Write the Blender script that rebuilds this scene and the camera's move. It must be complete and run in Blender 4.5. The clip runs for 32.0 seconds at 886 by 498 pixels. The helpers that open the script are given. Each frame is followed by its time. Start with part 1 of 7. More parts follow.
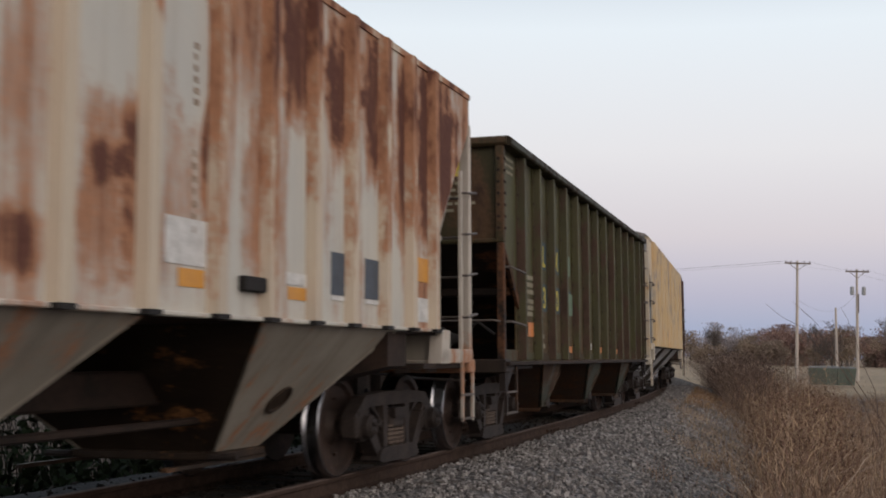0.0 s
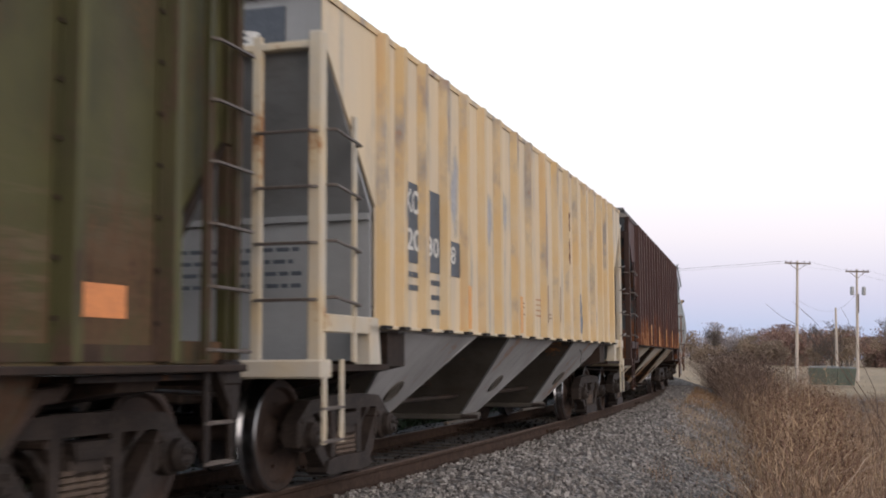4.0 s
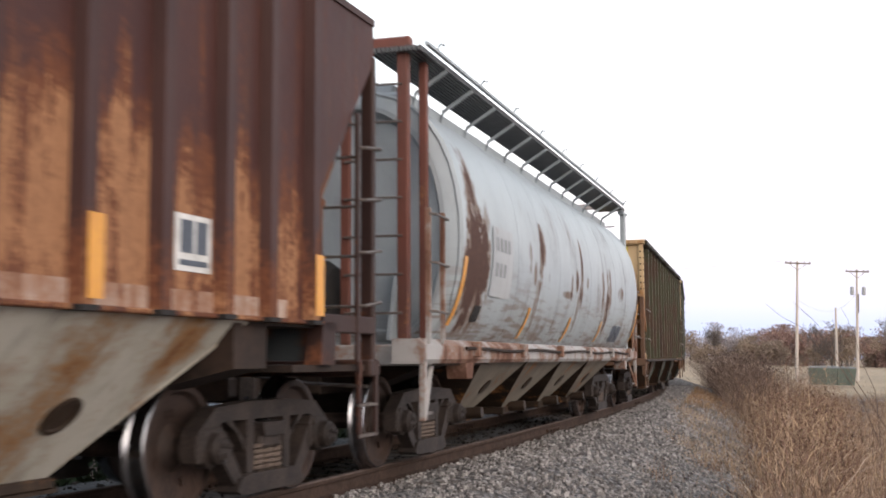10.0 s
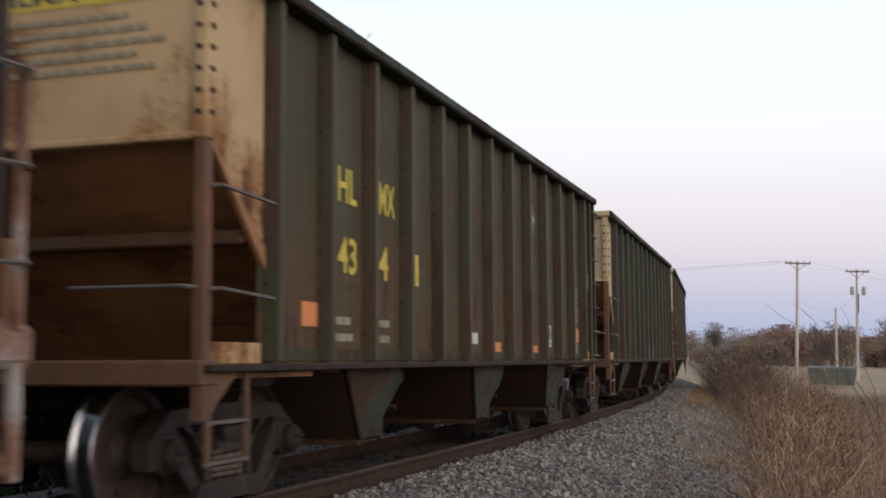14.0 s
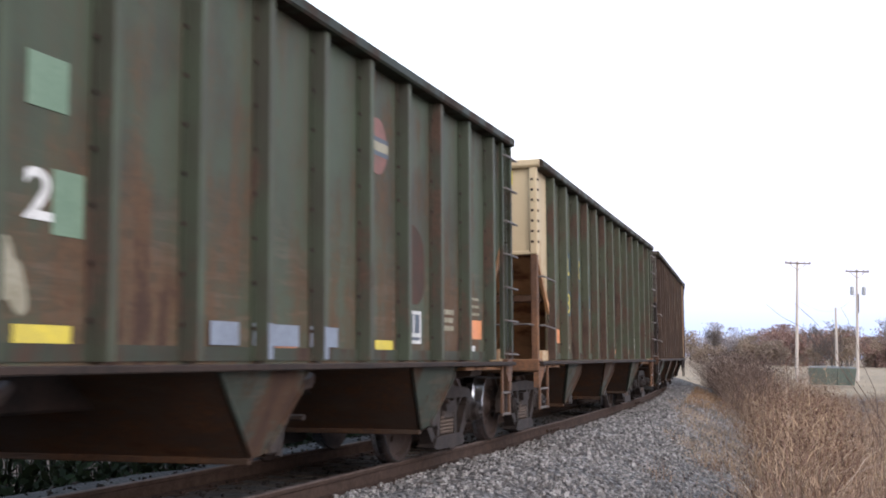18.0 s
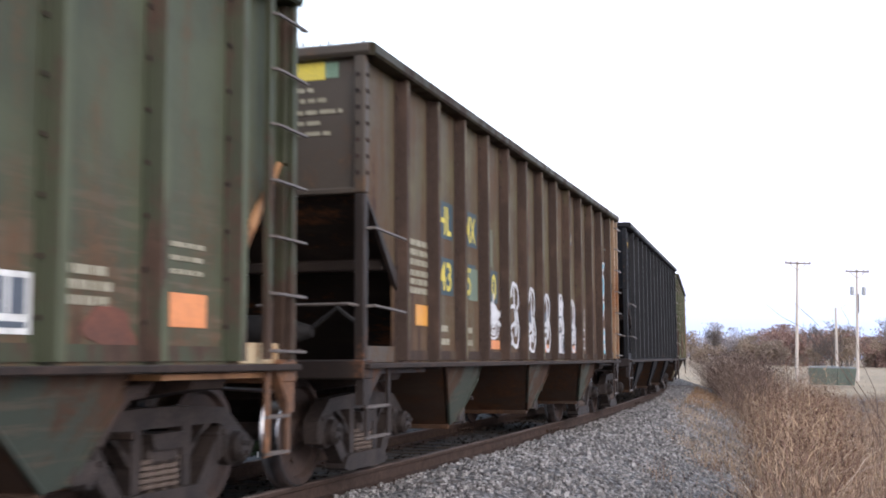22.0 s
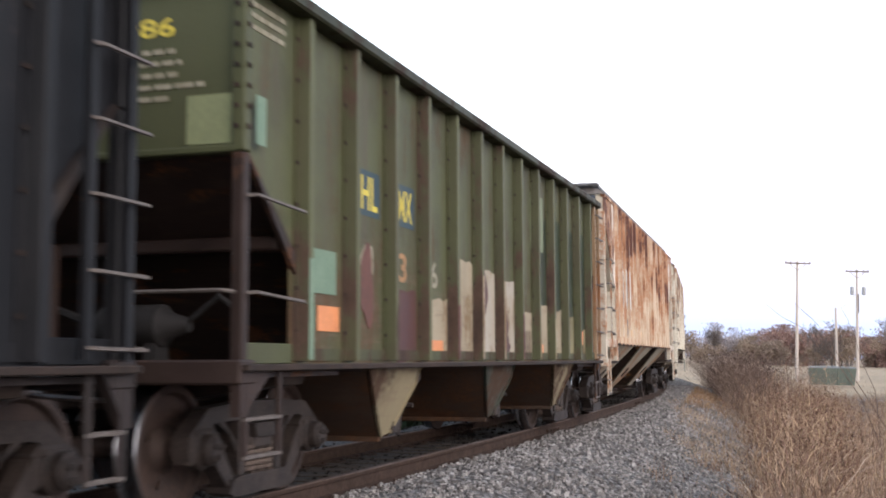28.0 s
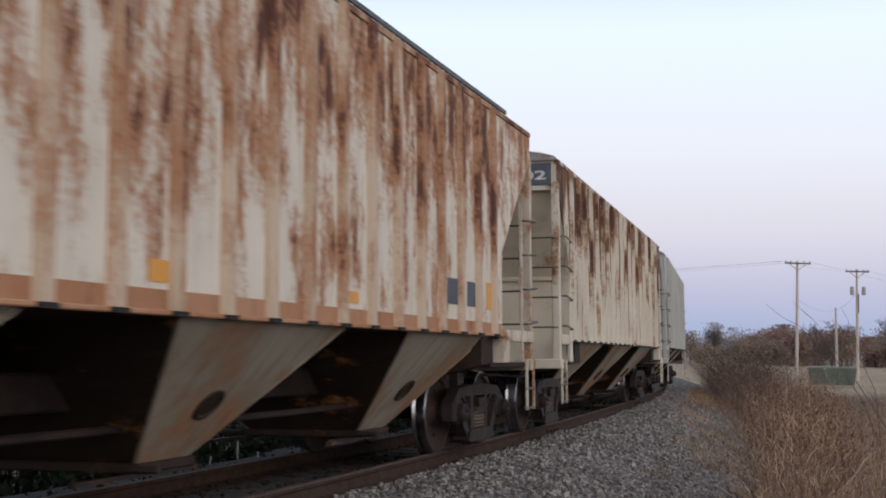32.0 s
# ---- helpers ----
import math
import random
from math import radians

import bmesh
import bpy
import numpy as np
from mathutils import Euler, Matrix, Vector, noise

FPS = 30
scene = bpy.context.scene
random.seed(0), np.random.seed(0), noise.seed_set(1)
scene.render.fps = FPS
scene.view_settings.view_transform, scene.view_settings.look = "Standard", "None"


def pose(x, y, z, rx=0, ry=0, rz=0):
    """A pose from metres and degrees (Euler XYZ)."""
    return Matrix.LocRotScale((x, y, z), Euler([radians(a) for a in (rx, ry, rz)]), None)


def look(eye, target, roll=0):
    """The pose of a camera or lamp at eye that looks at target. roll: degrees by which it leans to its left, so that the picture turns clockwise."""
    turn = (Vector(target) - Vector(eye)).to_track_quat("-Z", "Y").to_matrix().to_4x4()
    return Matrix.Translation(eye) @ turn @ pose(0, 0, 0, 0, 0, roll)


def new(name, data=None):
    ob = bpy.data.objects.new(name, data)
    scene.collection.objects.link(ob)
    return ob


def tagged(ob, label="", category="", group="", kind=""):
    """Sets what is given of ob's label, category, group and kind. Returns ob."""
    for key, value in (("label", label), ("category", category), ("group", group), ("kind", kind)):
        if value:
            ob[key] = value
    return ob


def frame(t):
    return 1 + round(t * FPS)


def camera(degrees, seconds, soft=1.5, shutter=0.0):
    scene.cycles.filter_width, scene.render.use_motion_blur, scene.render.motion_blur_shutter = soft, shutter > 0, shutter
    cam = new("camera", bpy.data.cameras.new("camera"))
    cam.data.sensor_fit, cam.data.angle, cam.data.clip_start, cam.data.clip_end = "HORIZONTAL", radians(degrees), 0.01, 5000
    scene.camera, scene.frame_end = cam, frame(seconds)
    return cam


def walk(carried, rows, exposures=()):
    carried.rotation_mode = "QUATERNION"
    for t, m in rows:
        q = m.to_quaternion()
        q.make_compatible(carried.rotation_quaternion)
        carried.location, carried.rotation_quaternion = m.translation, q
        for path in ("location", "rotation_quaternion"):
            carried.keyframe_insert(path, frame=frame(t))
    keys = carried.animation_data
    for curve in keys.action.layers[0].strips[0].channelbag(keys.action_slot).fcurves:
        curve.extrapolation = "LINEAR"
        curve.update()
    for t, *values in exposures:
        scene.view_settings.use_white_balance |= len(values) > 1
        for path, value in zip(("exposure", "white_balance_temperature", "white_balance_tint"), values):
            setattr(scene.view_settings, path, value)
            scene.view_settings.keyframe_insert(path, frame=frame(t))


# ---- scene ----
# ---- camera: a tripod beside the track ----
EYE_Z = 1.185
cam = camera(41.72, 32.0, soft=1.8, shutter=0.45)
PITCH, ROLL = 4.978, 1.165
CAM_POSE = look((0, 0, EYE_Z), (0, 10, EYE_Z + 10 * math.tan(radians(PITCH))), ROLL)
EXPOSURES = [(t, e, k, 10.0) for t, e, k in ((0, 0.0, 6610), (1, 0.2, 6610), (2, 0.92, 6580), (2.5, 0.98, 6580), (4.5, 0.3, 6480), (5, 0.12, 6380), (6, -0.12, 6380), (7, 0.06, 6530), (8, 0.7, 6580), (9, 1.0, 6610), (10, 1.1, 6610), (11, 0.45, 6530), (12, 0.0, 6580), (13, -0.1, 6580), (13.5, 0.0, 6580), (15.5, 1.25, 6350), (16, 1.32, 6250), (17, 1.28, 6050), (18, 1.25, 5950), (19, 1.25, 5950), (20, 1.25, 5800), (21, 1.28, 5800), (22, 1.35, 5850), (23, 1.42, 5900), (24, 1.36, 5900), (25, 1.34, 6050), (25.5, 1.34, 6050), (27.5, 1.3, 6150), (28, 1.3, 6150), (29, 1.16, 6000), (30, 0.75, 5900), (31, 0.28, 5950), (32, 0.15, 6150))]
walk(cam, [(0, CAM_POSE), (32, CAM_POSE)], EXPOSURES)

# ---- the plan: track line, banking and the train's way ----
LEAN = radians(1.51)          # banking of the curve, top towards its inside
TRACK_X, TRACK_Y, HEAD0 = -1.827, 10.494, radians(-18.62)
K0, K1 = 0.002416, 4.024e-5


def heading(s):
    a = HEAD0 + K0 * s
    if s > 0:
        e = min(s, 90.0)
        a += 0.5 * K1 * e * e + K1 * 90.0 * max(0.0, s - 90.0)
    return a


STEP = 0.25
_S = np.arange(-190, 240 + STEP, STEP)
_A = np.array([heading(s) for s in _S])
_PX = np.concatenate([[0], np.cumsum(-(np.sin(_A[1:]) + np.sin(_A[:-1])) / 2 * STEP)])
_PY = np.concatenate([[0], np.cumsum((np.cos(_A[1:]) + np.cos(_A[:-1])) / 2 * STEP)])
_I0 = int(round(190 / STEP))
_PX += TRACK_X - _PX[_I0]
_PY += TRACK_Y - _PY[_I0]


def rail_line(s):
    """The track's centre at the length s along it."""
    return float(np.interp(s, _S, _PX)), float(np.interp(s, _S, _PY))


def beside(s, w, z=0.0):
    """A point w metres to the right of the track's centre, z above its level ground."""
    x, y = rail_line(s)
    a = heading(s)
    return Vector((x + w * math.cos(a), y + w * math.sin(a), z))


def on_track(s, w, z):
    """The same, on the banked plane of the rails."""
    return beside(s, w * math.cos(LEAN) - z * math.sin(LEAN), z * math.cos(LEAN) + w * math.sin(LEAN))


BOGIE = 5.25                  # half the distance between truck centres


def run(t):
    """How far the train has come after t seconds."""
    q = t / 16 - 1
    return 75.485 + 77.1734 * q + 1.7767 * q * q - 0.38925 * q ** 3 - 0.46478 * q ** 4


def car_pose(s):
    xa, ya = rail_line(s - BOGIE)
    xb, yb = rail_line(s + BOGIE)
    a = math.atan2(-(xb - xa), yb - ya)
    return pose((xa + xb) / 2, (ya + yb) / 2, 0, 0, -math.degrees(LEAN), math.degrees(a))


# ---- world and sun: clear dusk, the sun just down behind the camera ----
world = bpy.data.worlds.new("dusk_sky")
scene.world = world
world.use_nodes = True
wn, wl = world.node_tree.nodes, world.node_tree.links
wn.clear()
w_out = wn.new("ShaderNodeOutputWorld")
w_bg = wn.new("ShaderNodeBackground")
w_co = wn.new("ShaderNodeTexCoord")
w_sep = wn.new("ShaderNodeSeparateXYZ")
w_ramp = wn.new("ShaderNodeValToRGB")
wl.new(w_co.outputs["Generated"], w_sep.inputs[0])
wl.new(w_sep.outputs["Z"], w_ramp.inputs[0])
SKY = [(0.0, (0.32, 0.35, 0.46)), (0.015, (0.355, 0.415, 0.575)), (0.05, (0.495, 0.49, 0.61)), (0.10, (0.68, 0.64, 0.685)), (0.17, (0.79, 0.79, 0.825)), (0.27, (0.80, 0.875, 0.945)), (0.40, (0.44, 0.53, 0.65)), (1.0, (0.20, 0.27, 0.38))]
cr = w_ramp.color_ramp
while len(cr.elements) < len(SKY):
    cr.elements.new(0.5)
for e, (p, c) in zip(cr.elements, SKY):
    e.position, e.color = p, (*c, 1)
# the afterglow where the sun went down
w_dot = wn.new("ShaderNodeVectorMath")
w_dot.operation = "DOT_PRODUCT"
wl.new(w_co.outputs["Generated"], w_dot.inputs[0])
w_dot.inputs[1].default_value = Vector((0.50, -0.78, 0.36)).normalized()
w_map = wn.new("ShaderNodeMapRange")
w_map.interpolation_type = "SMOOTHSTEP"
wl.new(w_dot.outputs["Value"], w_map.inputs[0])
for i, v in ((1, 0.30), (2, 1.0), (3, 0.0), (4, 1.0)):
    w_map.inputs[i].default_value = v
w_glow = wn.new("ShaderNodeMix")
w_glow.data_type, w_glow.blend_type = "RGBA", "ADD"
w_mul = wn.new("ShaderNodeMix")
w_mul.data_type = "RGBA"
wl.new(w_map.outputs[0], w_mul.inputs[0])
w_mul.inputs[6].default_value, w_mul.inputs[7].default_value = (0, 0, 0, 1), (0.92, 0.72, 0.59, 1)
w_glow.inputs[0].default_value = 1.0
wl.new(w_ramp.outputs[0], w_glow.inputs[6])
wl.new(w_mul.outputs[2], w_glow.inputs[7])
wl.new(w_glow.outputs[2], w_bg.inputs[0])
w_bg.inputs[1].default_value = 1.0
wl.new(w_bg.outputs[0], w_out.inputs[0])
sun = new("sun", bpy.data.lights.new("sun", "SUN"))
sun.data.energy, sun.data.angle, sun.data.color = 0.35, radians(30), (1.0, 0.84, 0.70)
sun.matrix_world = look((0, 0, 0), (-0.55, 0.80, -0.42))


# ---- materials ----
def tree(name):
    m = bpy.data.materials.new(name)
    m.use_nodes = True
    nt = m.node_tree
    return m, nt.nodes, nt.links, nt.nodes["Principled BSDF"]


def noise_node(n, l, vec, scale, detail=5.0, rough=0.6, stretch=None, shift=0.0):
    """A noise whose coordinates are stretched and shifted. Returns its value."""
    mp = n.new("ShaderNodeMapping")
    mp.inputs["Scale"].default_value = stretch or (1, 1, 1)
    mp.inputs["Location"].default_value = (shift * 3.1, shift * 1.7, shift * 2.3)
    l.new(vec, mp.inputs["Vector"])
    t = n.new("ShaderNodeTexNoise")
    t.inputs["Scale"].default_value, t.inputs["Detail"].default_value, t.inputs["Roughness"].default_value = scale, detail, rough
    l.new(mp.outputs[0], t.inputs["Vector"])
    return t.outputs["Fac"]


def maths(n, l, op, a, b=0.0, c=0.0):
    q = n.new("ShaderNodeMath")
    q.operation = op
    for i, v in enumerate((a, b, c)):
        if isinstance(v, (int, float)):
            q.inputs[i].default_value = v
        else:
            l.new(v, q.inputs[i])
    return q.outputs[0]


def span(n, l, v, lo, hi, to0=0.0, to1=1.0):
    q = n.new("ShaderNodeMapRange")
    q.interpolation_type = "SMOOTHSTEP"
    l.new(v, q.inputs[0])
    for i, x in zip((1, 2, 3, 4), (lo, hi, to0, to1)):
        q.inputs[i].default_value = x
    return q.outputs[0]


def blend(n, l, fac, a, b):
    q = n.new("ShaderNodeMix")
    q.data_type = "RGBA"
    for sock, v in ((q.inputs[0], fac), (q.inputs[6], a), (q.inputs[7], b)):
        if isinstance(v, tuple):
            sock.default_value = (*v, 1)
        elif isinstance(v, (int, float)):
            sock.default_value = v
        else:
            l.new(v, sock)
    return q.outputs[2]


def relief(n, l, height, strength, distance, bsdf):
    b = n.new("ShaderNodeBump")
    b.inputs["Strength"].default_value, b.inputs["Distance"].default_value = strength, distance
    l.new(height, b.inputs["Height"])
    l.new(b.outputs[0], bsdf.inputs["Normal"])


def paint(name, seed, base, base2, rust=(0.17, 0.065, 0.03), rust2=(0.36, 0.17, 0.07), amount=0.3, top=0.0, low=0.0, z0=1.0, z1=3.8,
          fine=0.15, streak=0.55, grime=0.35, dirt=(0.07, 0.05, 0.035), rough=0.55, edge=0.10, spots=(), freq=4.5, core=0.12, tall=0.9, scuff=0.0):
    """Weathered paint: amount of rust 0..1, more of it at the top or low on the sheet, running down in streaks."""
    base, base2 = (tuple(x * (.80 if base[0] < .15 else .95) for x in c) for c in (base, base2))
    m, n, l, p = tree(name)
    co = n.new("ShaderNodeTexCoord").outputs["Object"]
    sep = n.new("ShaderNodeSeparateXYZ")
    l.new(co, sep.inputs[0])
    zz = span(n, l, sep.outputs["Z"], z0, z1)
    st = noise_node(n, l, co, 1.0, 5.0, 0.62, (1.5, freq, tall), seed)
    bl = noise_node(n, l, co, 1.1, 5.0, 0.6, None, seed + 5)
    fn = noise_node(n, l, co, 22.0, 4.0, 0.65, None, seed + 9)
    v = maths(n, l, "MULTIPLY", st, streak)
    v = maths(n, l, "MULTIPLY_ADD", bl, 1.0 - streak, v)
    v = maths(n, l, "MULTIPLY_ADD", fn, fine, v)
    v = maths(n, l, "MULTIPLY_ADD", zz, top, v)
    v = maths(n, l, "MULTIPLY_ADD", maths(n, l, "SUBTRACT", 1.0, zz), low, v)
    if spots:
        ragged = maths(n, l, "MULTIPLY_ADD", noise_node(n, l, co, 5.0, 4.0, 0.65, None, seed + 17), 3.2, -1.6)
    for yc, zc, ry, rz, k in spots:
        a = maths(n, l, "POWER", maths(n, l, "DIVIDE", maths(n, l, "SUBTRACT", sep.outputs["Y"], yc), ry), 2.0)
        b = maths(n, l, "POWER", maths(n, l, "DIVIDE", maths(n, l, "SUBTRACT", sep.outputs["Z"], zc), rz), 2.0)
        d = span(n, l, maths(n, l, "ADD", maths(n, l, "ADD", a, b), ragged), 0.15, 1.9, k, 0.0)
        v = maths(n, l, "ADD", v, d)
    cut = 0.5 + fine * 0.5 + 0.24 - 0.48 * amount
    mask = span(n, l, v, cut - edge / 2, cut + edge / 2)
    tone = noise_node(n, l, co, 2.3, 4.0, 0.6, (1, 2.2, 0.6), seed + 13)
    deep = span(n, l, v, cut + edge * 0.2, cut + edge * 0.2 + core)
    rc = blend(n, l, span(n, l, maths(n, l, "MULTIPLY_ADD", deep, 0.55, tone), 0.52, 0.98), rust2, rust)
    rc = blend(n, l, span(n, l, fn, 0.25, 0.8), maths_col(n, l, rc, 0.7), rc)
    pc = blend(n, l, span(n, l, bl, 0.35, 0.65), base, base2)
    gr = noise_node(n, l, co, 1.0, 6.0, 0.65, (2.0, 8.0, 0.35), seed + 21)
    gm = maths(n, l, "MULTIPLY", span(n, l, gr, 0.48, 0.78), grime)
    pc = blend(n, l, gm, pc, dirt)
    if scuff:
        sc = noise_node(n, l, co, 1.0, 5.0, 0.6, (1.0, 1.6, 16.0), seed + 31)
        lowz = span(n, l, sep.outputs["Z"], 1.35, 2.35, 1.0, 0.0)
        sm = maths(n, l, "MULTIPLY", span(n, l, maths(n, l, "MULTIPLY_ADD", bl, 0.5, sc), 0.72, 0.90), maths(n, l, "MULTIPLY", lowz, scuff))
        pc = blend(n, l, sm, pc, (0.15, 0.105, 0.075))
    col = blend(n, l, mask, pc, rc)
    l.new(col, p.inputs["Base Color"])
    l.new(maths(n, l, "MULTIPLY_ADD", mask, 0.85 - rough, rough), p.inputs["Roughness"])
    p.inputs["Specular IOR Level"].default_value = 0.18
    relief(n, l, maths(n, l, "MULTIPLY_ADD", bl, 2.0, maths(n, l, "MULTIPLY_ADD", mask, 0.15, maths(n, l, "MULTIPLY", fn, 0.35))), 0.5, 0.012, p)
    return m


def maths_col(n, l, col, k):
    q = n.new("ShaderNodeMix")
    q.data_type, q.blend_type = "RGBA", "MULTIPLY"
    q.inputs[0].default_value = 1.0
    l.new(col, q.inputs[6])
    q.inputs[7].default_value = (k, k, k, 1)
    return q.outputs[2]


def plain(name, c, c2=None, scale=6.0, rough=0.7, metal=0.0, bump=0.3, stretch=None, island=0.0, coords="Object", spec=0.3, size=0.01):
    """A surface of two mixed tones with fine grain."""
    m, n, l, p = tree(name)
    co = n.new("ShaderNodeTexCoord").outputs[coords]
    a = noise_node(n, l, co, scale, 5.0, 0.62, stretch)
    b = noise_node(n, l, co, scale * 7.3, 4.0, 0.6, stretch, 4.0)
    c2 = c2 or tuple(x * 0.55 for x in c)
    f = span(n, l, maths(n, l, "MULTIPLY_ADD", b, 0.45, maths(n, l, "MULTIPLY", a, 0.55)), 0.36, 0.64)
    col = blend(n, l, f, c, c2)
    if island:
        g = n.new("ShaderNodeNewGeometry").outputs["Random Per Island"]
        hv = n.new("ShaderNodeHueSaturation")
        l.new(maths(n, l, "MULTIPLY_ADD", g, island * 2, 1 - island), hv.inputs["Value"])
        l.new(maths(n, l, "MULTIPLY_ADD", g, 0.04, 0.48), hv.inputs["Hue"])
        l.new(col, hv.inputs["Color"])
        col = hv.outputs[0]
    l.new(col, p.inputs["Base Color"])
    p.inputs["Roughness"].default_value, p.inputs["Metallic"].default_value = rough, metal
    p.inputs["Specular IOR Level"].default_value = spec
    if bump:
        relief(n, l, b, bump, size, p)
    return m


IRON = plain("truck_iron", (0.042, 0.031, 0.026), (0.014, 0.0105, 0.0095), 5.0, 0.7, 0.0, 0.4, spec=0.3)
BROWN_IRON = plain("wheel_iron", (0.055, 0.034, 0.026), (0.026, 0.018, 0.015), 4.0, 0.7)
TREAD = plain("wheel_tread_steel", (0.36, 0.37, 0.39), (0.22, 0.22, 0.23), 9.0, 0.25, 1.0, 0.05)
SPRING = plain("spring_steel", (0.13, 0.10, 0.08), (0.07, 0.05, 0.04), 12.0, 0.7)
BLACK = plain("sooty_steel", (0.022, 0.02, 0.019), (0.012, 0.011, 0.011), 6.0, 0.8)
UNDER = plain("rusty_underframe", (0.036, 0.022, 0.016), (0.015, 0.011, 0.009), 2.6, 0.85)
BARE = plain("worn_grab_steel", (0.12, 0.105, 0.095), (0.07, 0.055, 0.047), 14.0, 0.5)
RAIL = plain("rusty_rail", (0.064, 0.042, 0.033), (0.035, 0.024, 0.019), 7.0, 0.85, spec=0.08)
RAIL_TOP = plain("worn_rail_head", (0.13, 0.10, 0.088), (0.075, 0.053, 0.045), 9.0, 0.75, 0.0, 0.05, spec=0.08)
TIE = plain("tie_timber", (0.075, 0.055, 0.042), (0.035, 0.027, 0.022), 3.0, 0.9, 0.0, 0.6, (8, 1, 8))
ORANGE = plain("orange_reflector", (0.66, 0.25, 0.085), (0.5, 0.19, 0.07), 6.0, 0.4, 0.0, 0.05)
AMBER = plain("amber_reflector", (0.62, 0.30, 0.05), (0.52, 0.24, 0.05), 6.0, 0.4, 0.0, 0.05)
YELLOW = plain("yellow_stencil", (0.62, 0.50, 0.06), (0.45, 0.37, 0.07), 9.0, 0.6, 0.0, 0.0)
WHITE = plain("white_stencil", (0.66, 0.66, 0.64), (0.42, 0.42, 0.40), 9.0, 0.6, 0.0, 0.0)
FAINT = plain("faded_stencil", (0.30, 0.28, 0.21), (0.20, 0.18, 0.12), 9.0, 0.7, 0.0, 0.0)
DARKTXT = plain("dark_stencil", (0.055, 0.065, 0.085), (0.09, 0.10, 0.115), 9.0, 0.6, 0.0, 0.0)
NAVY = plain("dark_blue_patch", (0.022, 0.045, 0.06), (0.03, 0.055, 0.065), 5.0, 0.6, 0.0, 0.0)
SLATE = plain("slate_patch", (0.085, 0.10, 0.125), (0.06, 0.072, 0.09), 5.0, 0.6, 0.0, 0.0)
MINT = plain("pale_green_patch", (0.155, 0.225, 0.155), (0.12, 0.185, 0.125), 4.0, 0.6, 0.0, 0.0)
CREAM_P = plain("cream_patch", (0.42, 0.40, 0.30), (0.34, 0.31, 0.23), 3.0, 0.6, 0.0, 0.0)
GREYBLUE = plain("grey_blue_patch", (0.20, 0.23, 0.28), (0.15, 0.17, 0.21), 3.0, 0.6, 0.0, 0.0)
SKYBLUE = plain("sky_blue_spray", (0.10, 0.33, 0.43), (0.13, 0.38, 0.47), 3.0, 0.55, 0.0, 0.0)
ICE = plain("ice_blue_spray", (0.42, 0.58, 0.66), (0.30, 0.48, 0.58), 3.0, 0.55, 0.0, 0.0)
SPRAY = plain("white_spray", (0.60, 0.60, 0.60), (0.45, 0.45, 0.46), 4.0, 0.55, 0.0, 0.0)
RED_P = plain("faded_red_spot", (0.20, 0.085, 0.072), (0.13, 0.07, 0.055), 4.0, 0.6, 0.0, 0.0)
RUSTSPOT = plain("rust_spot", (0.14, 0.055, 0.035), (0.08, 0.04, 0.03), 4.0, 0.8, 0.0, 0.1)
TAN_P = plain("tan_spray", (0.43, 0.37, 0.26), (0.34, 0.28, 0.19), 2.0, 0.6, 0.0, 0.0)
MAROON = plain("maroon_spray", (0.055, 0.025, 0.025), (0.075, 0.03, 0.028), 2.0, 0.6, 0.0, 0.0)
GRATE = plain("walkway_grating", (0.12, 0.12, 0.12), (0.07, 0.068, 0.066), 8.0, 0.55, 0.3)


